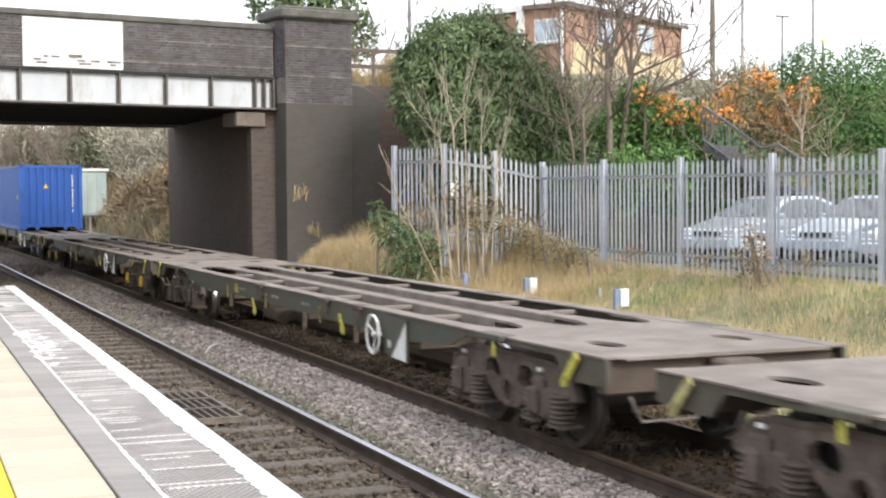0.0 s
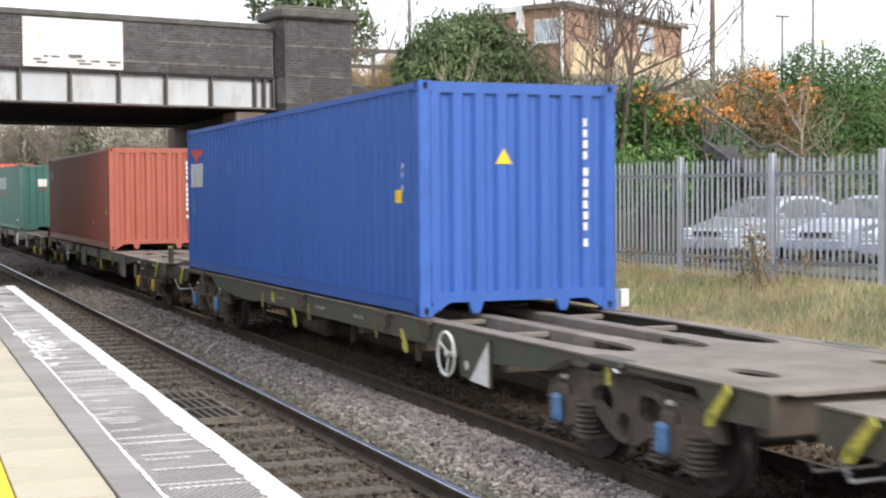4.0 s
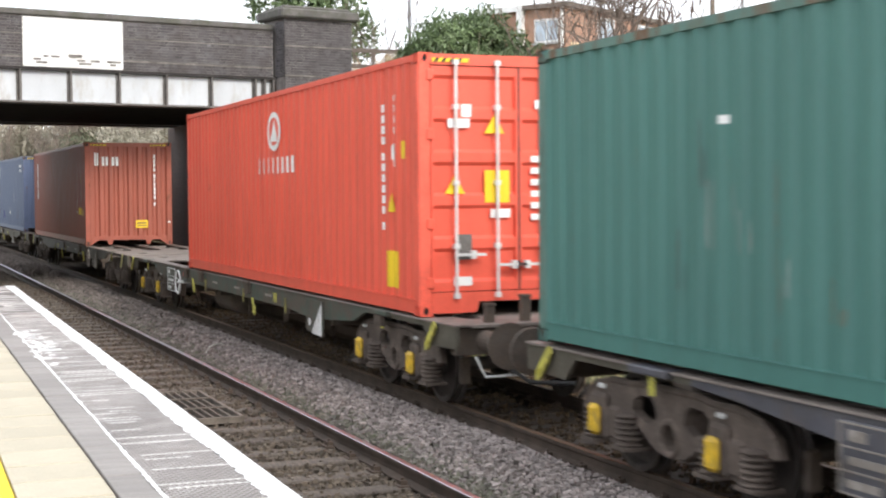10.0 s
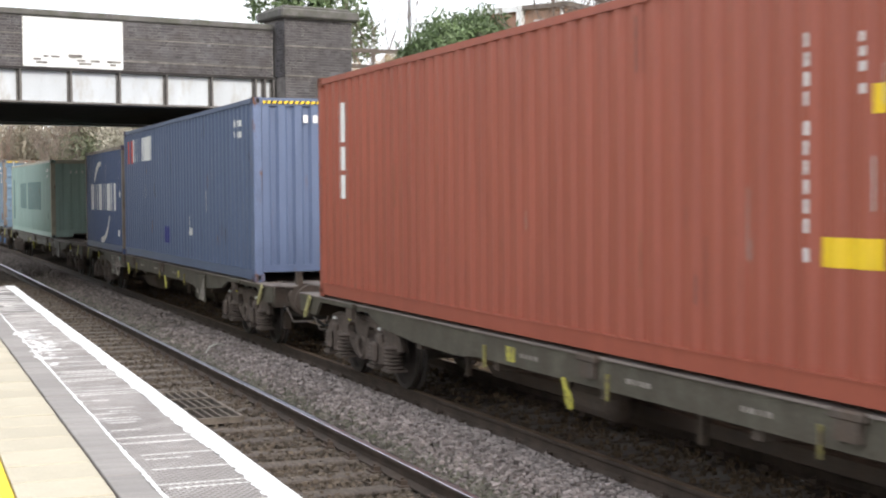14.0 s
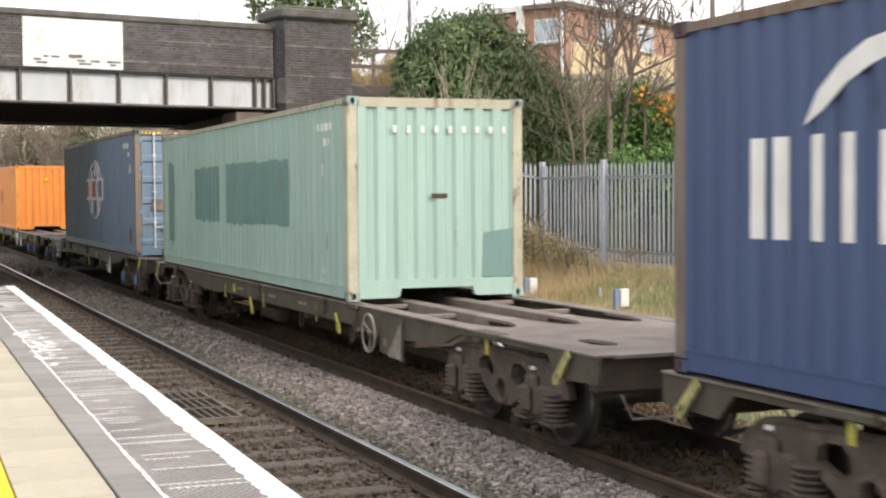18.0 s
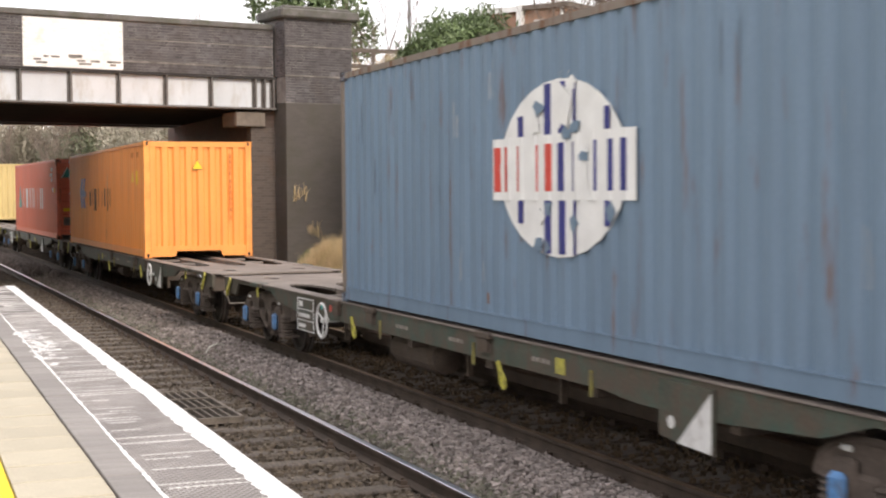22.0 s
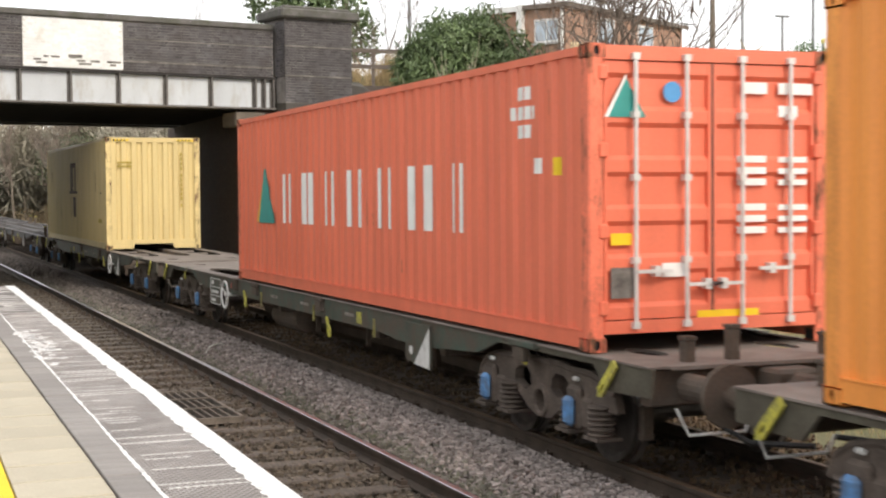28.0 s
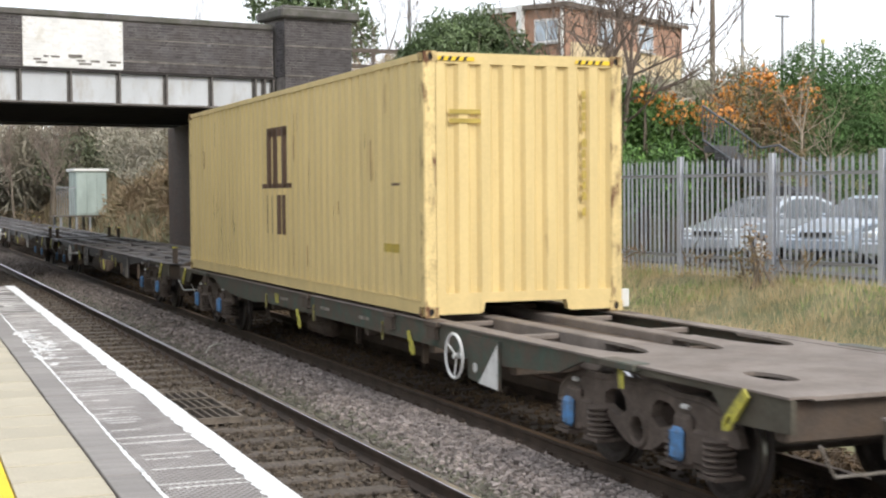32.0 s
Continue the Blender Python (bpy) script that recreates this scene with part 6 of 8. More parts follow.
def box_globe():
    c = build_container("worn_blue_container", LONG, HIGH, P["steel_blue"], P["rust_post"], "worn blue high shipping container with a round white emblem and doors", doors=True)
    k = Marks(c, LONG, HIGH)
    cx, cz = 6.12, 1.56
    k.shape("emblem", "clean_white", [(cx + 1.22 * math.cos(t), cz + 0.78 * math.sin(t)) for t in (math.tau * i / 28 for i in range(28))])
    for a, b in ((-0.35, 0.35), (-0.95, -0.7), (0.7, 0.95)):
        lim = 0.78 * math.sqrt(max(0, 1 - (max(abs(a), abs(b)) / 1.22) ** 2))
        k.side("emblem_stripe", "logo_navy", cx + a, cx + b, cz - lim, cz + lim, 0.016)
    k.shape("emblem", "clean_white", [(cx + u, cz + v) for u, v in ((-0.1, 0.45), (0.2, 0.35), (0.3, 0.6), (0.05, 0.75))], 0.018)
    k.side("emblem_band", "clean_white", cx - 1.36, cx + 1.34, cz - 0.28, cz + 0.3, 0.02)
    for i in range(6):
        a = cx - 1.32 + i * 0.45
        k.block("letter_block.%d" % i, "logo_red" if i < 3 else "logo_navy", a, a + 0.3, cz - 0.2, cz + 0.22, 0.024)
    rng = random.Random(17)
    for i in range(26):
        u, v = cx + rng.uniform(-1.3, 1.3), cz + rng.uniform(-0.72, 0.72)
        if abs(v - cz) < 0.32 and rng.random() < 0.6 or (u - cx) ** 2 / 1.2 + (v - cz) ** 2 / 0.62 > 1:
            continue
        pts = [(u + rng.uniform(0.03, 0.13) * math.cos(t), v + rng.uniform(0.03, 0.1) * math.sin(t)) for t in (math.tau * j / 9 for j in range(9))]
        k.shape("peeled_patch", "c_steel_blue" if i % 3 else "clean_white", pts, 0.017)
    k.row("side", 11.35, 2.5, 8, size=0.12)
    k.row("side", 11.3, 2.3, 3, size=0.1)
    k.side("sticker", "clean_white", 11.35, 11.5, 1.9, 2.1)
    k.side("sticker", "sticker", 11.65, 11.75, 1.92, 2.1)
    k.hazard(right=False)
    for x, z, wd, hg, mt in ((-0.4, 1.66, 0.26, 0.09, "clean_white"), (-0.85, 1.05, 0.32, 0.26, "ledge"), (-0.35, 1.08, 0.2, 0.22, "clean_white"), (0.05, 0.42, 0.1, 0.14, "clean_white"), (0.05, 1.72, 0.1, 0.1, "clean_white"),
                             (0.5, 2.3, 0.4, 0.1, "clean_white"), (0.55, 2.1, 0.3, 0.1, "clean_white"), (-0.12, 0.18, 0.5, 0.12, "sticker")):
        k.end("notice", mt, x, x + wd, z, z + hg, -0.02)
    for i in range(6):
        k.end("notice", "clean_white", 0.45, 0.8, 1.6 - i * 0.14, 1.63 - i * 0.14, -0.02)
    k.wear(208, 34)
    k.side("rust_patch", "rust_streak", 11.25, 11.6, 0.3, 0.62, 0.001)
    k.done()
    return c


def box_orange():
    c = build_container("orange_container", LONG, LOW, P["orange"], P["orange"], "bright orange corrugated shipping container with a navy emblem", wear=0.3)
    k = Marks(c, LONG, LOW)
    k.shape("emblem", "logo_navy", [(2.15, 1.5), (2.45, 1.88), (2.75, 1.88), (2.6, 1.56), (2.75, 1.56), (2.9, 1.88), (3.2, 1.88), (3.0, 1.55), (3.3, 1.5), (3.3, 1.36), (3.0, 1.36), (3.2, 1.05), (2.9, 1.05), (2.75, 1.36), (2.62, 1.36), (2.72, 1.05), (2.42, 1.05)])
    for i in range(10):
        if i == 5:
            continue
        a = 4.0 + i * 0.36
        k.block("letter_block.%d" % i, "logo_brown", a, a + 0.2, 1.0 if i in (2, 3, 8) else 1.12, 1.5 if i in (0, 6) else 1.58)
    k.row("side", 11.7, 2.25, 7, 0.2, material="rusty_orange")
    k.shape("warning_sign", "sticker", tri(10.75, 1.7, 0.14))
    k.side("sticker", "sticker", 11.2, 11.42, 1.65, 1.95)
    k.end_shape("warning_sign", "logo_brown", tri(-0.02, 1.96, 0.13))
    k.end_shape("warning_sign", "sticker", tri(-0.02, 1.975, 0.11), 0.004)
    k.column("end", 0.7, 2.3, 11, material="rusty_orange")
    k.wear(209, 4)
    k.done()
    return c


def box_coral():
    c = build_container("coral_red_container", LONG, LOW, P["coral"], P["coral"], "coral-red shipping container with white lettering blocks and ribbed doors", doors=True, flaps="none", wear=0.5)
    k = Marks(c, LONG, LOW)
    k.shape("emblem_edge", "logo_gold", [(1.2, 0.95), (1.8, 0.95), (1.7, 1.76)][::-1])
    k.shape("emblem", "logo_teal", [(1.35, 0.94), (2.25, 0.94), (2.2, 1.05), (1.98, 1.32), (1.76, 1.75), (1.68, 1.76)][::-1], 0.003)
    widths = [0.55, 0.62, 0.55, 0.7, 0.62, 0.85, 0.3]
    a = 2.66
    for i, wd in enumerate(widths):
        k.block("letter_block.%d" % i, "clean_white", a, a + wd * 0.8, 0.95, 1.66)
        a += wd + 0.435
    k.row("side", 11.0, 2.2, 3, 0.1)
    k.row("side", 11.1, 2.02, 5, 0.1)
    k.row("side", 11.0, 1.85, 3, 0.1)
    k.side("sticker", "sticker", 11.5, 11.62, 1.5, 1.66)
    k.side("sticker", "clean_white", 11.1, 11.25, 1.52, 1.66)
    k.end_shape("door_emblem", "logo_teal", tri(-0.86, 1.98, 0.2), -0.02)
    k.end_shape("door_emblem_edge", "clean_white", [(-1.06, 1.98), (-1.02, 1.98), (-0.84, 2.33), (-0.86, 2.33)], -0.018)
    k.end_shape("seal_mark", "logo_blue", oval(-0.4, 2.2, 0.09, 0.09), -0.02)
    for x, z, wd, hg, mt in ((0.3, 2.2, 0.26, 0.1, "clean_white"), (0.68, 2.2, 0.36, 0.1, "clean_white"), (0.68, 2.0, 0.2, 0.1, "clean_white"), (-1.0, 0.9, 0.2, 0.1, "sticker"), (-0.5, 0.62, 0.26, 0.12, "clean_white"),
                             (-1.0, 0.45, 0.24, 0.26, "ledge"), (-0.15, 0.2, 0.62, 0.12, "sticker")):
        k.end("notice", mt, x, x + wd, z, z + hg, -0.02)
    for i in range(2):
        for j in range(3):
            k.end("notice", "clean_white", 0.25, 0.55, 1.6 - i * 0.42 - j * 0.1, 1.66 - i * 0.42 - j * 0.1, -0.02)
            k.end("notice", "clean_white", 0.68, 0.98, 1.6 - i * 0.42 - j * 0.1, 1.65 - i * 0.42 - j * 0.1, -0.02)
    k.wear(210, 7, ("rust_streak",))
    k.done()
    return c


def box_buff():
    c = build_container("buff_yellow_container", LONG, HIGH, P["cream"], P["cream"], "buff-yellow high shipping container with dark brown lettering blocks", wear=0.5)
    k = Marks(c, LONG, HIGH)
    for a in (5.5, 5.95, 6.4):
        k.side("letter_block.%d" % (a * 100), "logo_brown", a, a + 0.26, 1.48, 2.32)
    k.side("letter_block", "logo_brown", 5.5, 6.66, 2.22, 2.36)
    k.side("letter_block", "logo_brown", 5.3, 6.85, 1.46, 1.53)
    for a in (5.5, 6.15):
        k.block("letter_block.%d" % (a * 100), "logo_brown", a, a + 0.4, 0.78, 1.36)
    k.side("mark", "logo_brown", 11.05, 11.35, 1.45, 1.48)
    k.side("mark", "olive", 10.85, 11.3, 0.68, 0.78)
    k.end("mark", "olive", -0.92, -0.55, 2.22, 2.27)
    k.end("mark", "olive", -0.92, -0.55, 2.12, 2.17)
    k.column("end", 0.7, 2.5, 11, material="olive", step=0.12)
    k.hazard()
    k.wear(211, 26, ("rust_streak", "rust_streak", "grime_streak"))
    k.done()
    return c


# ---- the train: wagons by the place of their centre along the train, and what each one carries
UNIT = []


def couple():
    green = build_wagon("container_wagon", "sole_green", "blue_tag", "green container flat wagon with blue damper covers, dusty")
    amber = build_wagon("container_wagon", "sole_green", "amber", "dull green container flat wagon with yellow damper covers, dusty")
    brown = build_wagon("container_wagon", "sole_brown", "bogie", "brown dirt-coated bogie container flat wagon")
    caked = build_wagon("container_wagon", "sole_green", "bogie", "weathered green container flat wagon caked in brown dust", posts=False)
    mixed = build_wagon("container_wagon", "sole_green", "amber", "dusty green container flat wagon with an amber damper cover", posts=False)
    grey = build_wagon("skeletal_wagon", "sole_grey", "amber", "grey skeletal container wagon with a white disc handwheel", skeletal="disc")
    bare = build_wagon("skeletal_wagon", "sole_black", "blue_tag", "dark empty skeletal container wagon with sooty beams", skeletal="spoked", deck="deck_dark")
    spoked = build_wagon("skeletal_wagon", "sole_grey", "amber", "grey skeletal container wagon with yellow damper covers", skeletal="spoked")
    used = set()

    def put(proto, start, flip, length=WAGON):
        if proto in used:
            w = copy_thing(proto, pose(0, 0, 0))
        else:
            w = proto
            used.add(proto)
        UNIT.append((w, start + length / 2, flip))
        return w
    g, a, b, s, k, c, e, m = green, amber, brown, grey, spoked, caked, bare, mixed
    for proto, start, flip in ((b, -10.1, 0), (c, 10.45, 1), (m, 31.05, 1), (g, 51.3, 1), (k, 72.7, 0), (s, 93.6, 0), (a, 115.06, 0), (b, 135.47, 1), (b, 156.69, 0), (b, 177.49, 1), (g, 198.56, 0), (g, 219.35, 1),
                               (g, 240.25, 0), (g, 260.92, 1), (e, 282.1, 0), (e, 303.2, 0), (e, 324.3, 0)):
        put(proto, start, flip)


couple()
LOAD = []


def load():
    for make, front, length, z in ((box_apl, 57.80, LONG, 1.0), (box_brown, 79.60, LONG, 1.02), (box_green, 100.89, LONG, 1.02), (box_scarlet, 116.06, LONG, 1.0), (box_redbrown, 142.03, LONG, 1.0),
                                   (box_slate, 157.69, LONG, 1.0), (box_short_navy, 170.20, SHORT, 1.0), (box_mint, 184.05, LONG, 1.0), (box_globe, 199.56, LONG, 1.0), (box_orange, 225.91, LONG, 1.0),
                                   (box_coral, 241.23, LONG, 1.0), (box_buff, 267.48, LONG, 1.0)):
        LOAD.append((make(), front + length / 2, z))


load()


# ---- palisade fence
def build_fence():
    root = tagged(empty("palisade_fence", pose(0, 0, 0)), "galvanised steel palisade fence with pointed pales", "fence", kind="structure")
    w = 0.034
    prof = [(-w, 0.0), (-w * 0.6, -0.018), (-w * 0.2, -0.004), (0, -0.012), (w * 0.2, -0.004), (w * 0.6, -0.018), (w, 0.0)]
    bm = bmesh.new()
    lo = [bm.verts.new((u, v, 0)) for u, v in prof]
    hi = [bm.verts.new((u, v, 2.27)) for u, v in prof]
    tips = [(-w * 0.9, 2.35), (0, 2.41), (w * 0.9, 2.35)]
    for i in range(6):
        bm.faces.new((lo[i], lo[i + 1], hi[i + 1], hi[i]))
    for (tx, tz), (i, j) in zip(tips, ((0, 2), (2, 4), (4, 6))):
        t = bm.verts.new((tx, prof[i][1] - 0.01, tz))
        for q in range(i, j):
            bm.faces.new((hi[q], hi[q + 1], t))
    pale = None
    corners = [(16.94, 14.35, 0.66), (15.57, 25.27, 0.68), (14.97, 30.78, 0.71), (13.47, 30.22, 0.95), (12.20, 29.98, 1.1), (11.66, 31.82, 1.12)]
    rng = random.Random(5)
    for (xa, ya, za), (xb, yb, zb) in zip(corners, corners[1:]):
        run_ = math.hypot(xb - xa, yb - ya)
        bays = max(1, round(run_ / 2.75))
        turn = math.degrees(math.atan2(yb - ya, xb - xa))
        for b in range(bays + 1):
            k = b / bays
            m = pose(xa + (xb - xa) * k, ya + (yb - ya) * k, za + (zb - za) * k, 0, 0, turn)
            post = boxed(-0.055, 0.055, 0.02, 0.032, -0.4, 2.42)
            box(post, -0.055, 0.055, 0.11, 0.122, -0.4, 2.42)
            box(post, -0.006, 0.006, 0.032, 0.11, -0.4, 2.42)
            if b < bays or (xb, yb) == corners[-1][:2]:
                part("post", post, "galv", root, "rolled steel post", m=m)
            else:
                post.free()
        for b in range(bays):
            for z in (0.38, 2.02):
                k0, k1 = b / bays, (b + 1) / bays
                p = Vector((xa + (xb - xa) * k0, ya + (yb - ya) * k0, za + (zb - za) * k0 + z))
                q = Vector((xa + (xb - xa) * k1, ya + (yb - ya) * k1, za + (zb - za) * k1 + z))
                rail = boxed(0, (q - p).length, -0.002, 0.006, -0.03, 0.03)
                box(rail, 0, (q - p).length, 0.006, 0.04, 0.022, 0.03)
                part("rail", rail, "galv", root, m=pose(*p, 0, -math.degrees(math.atan2(zb - za, run_)), turn))
        n = int(run_ / 0.158)
        for i in range(1, n):
            k = (i + 0.2) / n
            m = pose(xa + (xb - xa) * k, ya + (yb - ya) * k, za + (zb - za) * k + rng.uniform(-0.012, 0.012), 0, rng.uniform(-0.7, 0.7), turn) @ pose(0, -0.002, 0)
            if pale is None:
                pale = part("pale", bm, "galv", root, m=m)
            else:
                again("pale", pale, m, root)
    part("notice_plate", boxed(12.27, 12.36, 29.9, 29.91, 2.32, 2.62), "clean_white", root, "small white notice")


build_fence()


def build_markers():
    for x, y in ((12.3, 28.9), (13.46, 28.2), (13.49, 24.17)):
        z = land(x, y)
        root = tagged(empty("cable_marker_post", pose(x, y, z)), "short blue-grey lineside post with a white box", "marker post", "lineside marker posts")
        part("stake", boxed(-0.16, -0.06, -0.05, 0.05, -0.2, 0.47, bevel=0.01), "marker_blue", root)
        if y != 28.9:
            part("white_box", boxed(-0.055, 0.13, -0.09, 0.03, 0.12, 0.47, bevel=0.015), "frame_white", root, "white box")
    st = link("survey_peg", boxed(-0.03, 0.03, -0.03, 0.03, -0.15, 0.22, bevel=0.006), "concrete")
    st.matrix_basis = pose(14.0, 26.0, land(14.0, 26.0))
    tagged(st, "small pale concrete peg in the grass", "peg")


build_markers()


# ---- parked cars behind the fence
def build_car(name, paint, label, m):
    root = tagged(empty(name, m), label, "car", "parked cars")
    side = [(-2.1, 0.35), (-2.12, 0.6), (-2.02, 0.74), (-1.25, 0.9), (-0.95, 0.98), (-0.3, 1.38), (0.1, 1.47), (0.9, 1.46), (1.45, 1.3), (1.85, 1.0), (2.05, 0.92), (2.1, 0.55), (2.06, 0.3), (1.6, 0.26)]
    arch = []
    for c in (1.3, -1.3):
        arch += [(c + 0.33 * math.cos(t), 0.3 + 0.33 * math.sin(t)) for t in (math.pi * i / 8 for i in range(9))]
    outline = [(y, z) for y, z in side] + [(1.66, 0.26)] + arch + [(-1.66, 0.24)]
    bm = plate([p for i, p in enumerate(outline)], [], -0.86, 0.86, "YZ")
    for v in bm.verts:
        if v.co.z > 0.9:
            v.co.x *= 1 - 0.22 * min(1, (v.co.z - 0.9) / 0.55)
        if abs(v.co.y) > 1.7:
            v.co.x *= 0.93
    bmesh.ops.bevel(bm, geom=[e for e in bm.edges if e.is_manifold and e.calc_face_angle(0) > 1.0], offset=0.03, segments=2, affect="EDGES")
    part("body", bm, paint, root, smooth=False)
    for s in (-1, 1):
        win = plate([(-0.85, 0.97), (-0.28, 1.33), (0.12, 1.4), (0.3, 1.4), (0.3, 0.97)], [], -0.004, 0.004, "YZ")
        w2 = plate([(0.36, 0.97), (0.36, 1.4), (0.88, 1.39), (1.4, 1.22), (1.55, 1.02)], [], -0.004, 0.004, "YZ")
        for bmw in (win, w2):
            for v in bmw.verts:
                v.co.x += s * (0.868 * (1 - 0.22 * min(1, max(0, v.co.z - 0.9) / 0.55)) + 0.004)
            part("side_window", bmw, "car_glass", root)
        for y in (-1.3, 1.3):
            ty = lathe(bmesh.new(), [(0.2, -0.1), (0.29, -0.1), (0.315, -0.07), (0.315, 0.07), (0.29, 0.1), (0.2, 0.1)], (s * 0.76, y, 0.315), "X", 20)
            wheel = part("wheel", ty, "tyre", root)
            rim = lathe(bmesh.new(), [(0.2, -0.02), (0.2, 0.02), (0.05, 0.035)] if s > 0 else [(0.05, -0.035), (0.2, -0.02), (0.2, 0.02)], (s * 0.85, y, 0.315), "X", 14)
            part("rim", rim, "chrome", wheel)
        part("headlamp", boxed(*sorted((s * 0.5, s * 0.78)), -2.1, -1.85, 0.62, 0.76, bevel=0.03), "lamp_glass", root)
        part("tail_lamp", boxed(*sorted((s * 0.6, s * 0.78)), 1.95, 2.1, 0.7, 0.95, bevel=0.02), "tail", root)
        part("mirror", boxed(*sorted((s * 0.86, s * 1.02)), -0.72, -0.6, 0.96, 1.08, bevel=0.03), paint, root)
    ws = bmesh.new()
    vs = [ws.verts.new(p) for p in ((-0.74, -0.93, 1.0), (0.74, -0.93, 1.0), (0.63, -0.3, 1.392), (-0.63, -0.3, 1.392))]
    ws.faces.new(vs)
    part("windscreen", ws, "car_glass", root, m=pose(0, -0.012, 0.012))
    part("front_bumper", boxed(-0.78, 0.78, -2.16, -2.02, 0.3, 0.56, bevel=0.04), paint, root)
    part("grille", boxed(-0.4, 0.4, -2.15, -2.08, 0.6, 0.7, bevel=0.01), "black", root)
    return root


CARPARK = 0.80
for nm, paint, lab, x, y, rz in (("silver_car", "car_silver", "silver hatchback parked behind the palisade fence", 19.3, 27.6, -75),
                                 ("pale_blue_car", "car_pale", "pale blue-silver car parked behind the palisade fence", 20.6, 25.4, -75),
                                 ("silver_car", "car_silver", "silver car parked close behind the palisade fence", 20.3, 22.6, -72)):
    build_car(nm, paint, lab, pose(x, y, CARPARK, 0, 0, rz))
lot = link("car_park", boxed(16.6, 22.4, 2, 31.0, 0.3, 0.80), "tarmac")
tagged(lot, "tarmac car park behind the fence", "car park", kind="structure")


def build_steps():
    """Footway steps with a railing that come down the bank behind the car park."""
    root = tagged(empty("outdoor_steps", pose(20.0, 29.6, 0, 0, 0, -64)), "outdoor steps with grey railings on the bank", "steps", kind="structure")
    line = [(-1.2, 4.55), (-0.3, 3.98), (0.45, 3.45), (0.95, 3.5), (1.6, 3.1), (2.4, 2.5)]
    for off in (0.0,):
        for z in (0.0, -0.85):
            part("handrail", piped([(u, off, v + z) for u, v in line], 0.03), "stair_rail", root)
        i = 0
        for (u0, v0), (u1, v1) in zip(line, line[1:]):
            n = max(2, int((u1 - u0) / 0.11))
            for q in range(n):
                k = q / n
                u, v = u0 + (u1 - u0) * k, v0 + (v1 - v0) * k
                part("baluster", tube(bmesh.new(), (u, off, v - 0.85), (u, off, v), 0.011, seg=5), "stair_rail", root)
    for i in range(12):
        u = -1.2 + i * 0.3
        z = np.interp(u, [p[0] for p in line], [p[1] for p in line]) - 1.0
        part("step", boxed(u, u + 0.32, 0.05, 1.25, z - 0.18, z, bevel=0.01), "tarmac", root)


build_steps()


# ---- house beyond the bank
def build_house():
    root = tagged(empty("brick_house", pose(25.2, 49.5, 0, 0, 0, 32)), "two-storey flat-roofed house of orange and buff brick", "house")
    wide, deep, base, mid, top = 10.0, 3.9, 3.0, 8.35, 9.72
    part("lower_wall", boxed(0, wide, 0, deep, base, mid), "house_brick", root, "brown brick lower storey")
    part("facing", boxed(0.35, wide + 0.01, -0.03, 0.0, base, mid - 0.004), "house_buff", root, "buff yellow brick facing of the lower storey")
    part("upper_wall", boxed(-0.02, wide + 0.02, -0.02, deep + 0.02, mid, top), "house_brick", root, "orange brick upper storey")
    roof = part("roof", boxed(-0.22, wide + 0.2, -0.22, deep + 0.22, top, top + 0.1), "roof_felt", root, "flat dark roof")
    part("fascia", boxed(-0.25, wide + 0.23, -0.25, -0.21, top - 0.06, top + 0.12), "wood", roof)
    part("fascia", boxed(-0.25, -0.21, -0.21, 1.86, top - 0.06, top + 0.12), "wood", roof)
    part("fascia", boxed(-0.25, -0.21, 2.12, deep + 0.25, top - 0.1, top + 0.12), "frame_white", roof, "white painted fascia")

    def window(u, z, w_, h_, face):
        win = part("window", boxed(-w_ / 2, w_ / 2, -0.05, 0.1, 0, h_), "frame_white", root, "white-framed window",
                   m=pose(u, -0.02, z) if face == "front" else pose(-0.02, u, z, 0, 0, -90))
        for a, b in ((-w_ / 2 + 0.07, -0.03), (0.03, w_ / 2 - 0.07)):
            part("pane", boxed(a, b, -0.056, -0.05, 0.09, h_ - 0.09), "pane", win)
        part("sill", boxed(-w_ / 2 - 0.06, w_ / 2 + 0.06, -0.14, 0.0, -0.07, 0), "concrete", win)
    for u in (3.1, 6.5):
        window(u, 8.4, 1.35, 1.1, "front")
    window(0.84, 8.31, 1.12, 0.95, "side")
    for u in (3.0, 8.4):
        window(u, 4.6, 1.5, 1.3, "front")
    part("downpipe", tube(bmesh.new(), (-0.08, 0.12, base), (-0.08, 0.12, top), 0.07), "frame_white", root, "white downpipe")
    part("chimney_stack", boxed(-0.28, 0.1, 1.87, 2.11, top - 1.7, top + 0.16), "frame_white", root, "white boxed flue")


build_house()


def build_lamp(x, y, z0, z1, head, label):
    root = tagged(empty("street_lamp", pose(x, y, 0)), label, "street lamp", "street lamps on the road")
    part("column", tube(bmesh.new(), (0, 0, z0), (0, 0, z1), 0.09, 0.05, 8), "pole", root)
    if head == "ball":
        part("lantern", lathe(bmesh.new(), [(0.04, 0), (0.07, 0.04), (0.085, 0.13), (0.06, 0.19), (0.015, 0.2)], (0, 0, z1), "Z", 10), "lantern", root, "yellow-tinted lantern")
    elif head == "arm":
        part("lantern", boxed(-0.34, 0.34, -0.08, 0.08, z1, z1 + 0.09, bevel=0.03), "pole", root)


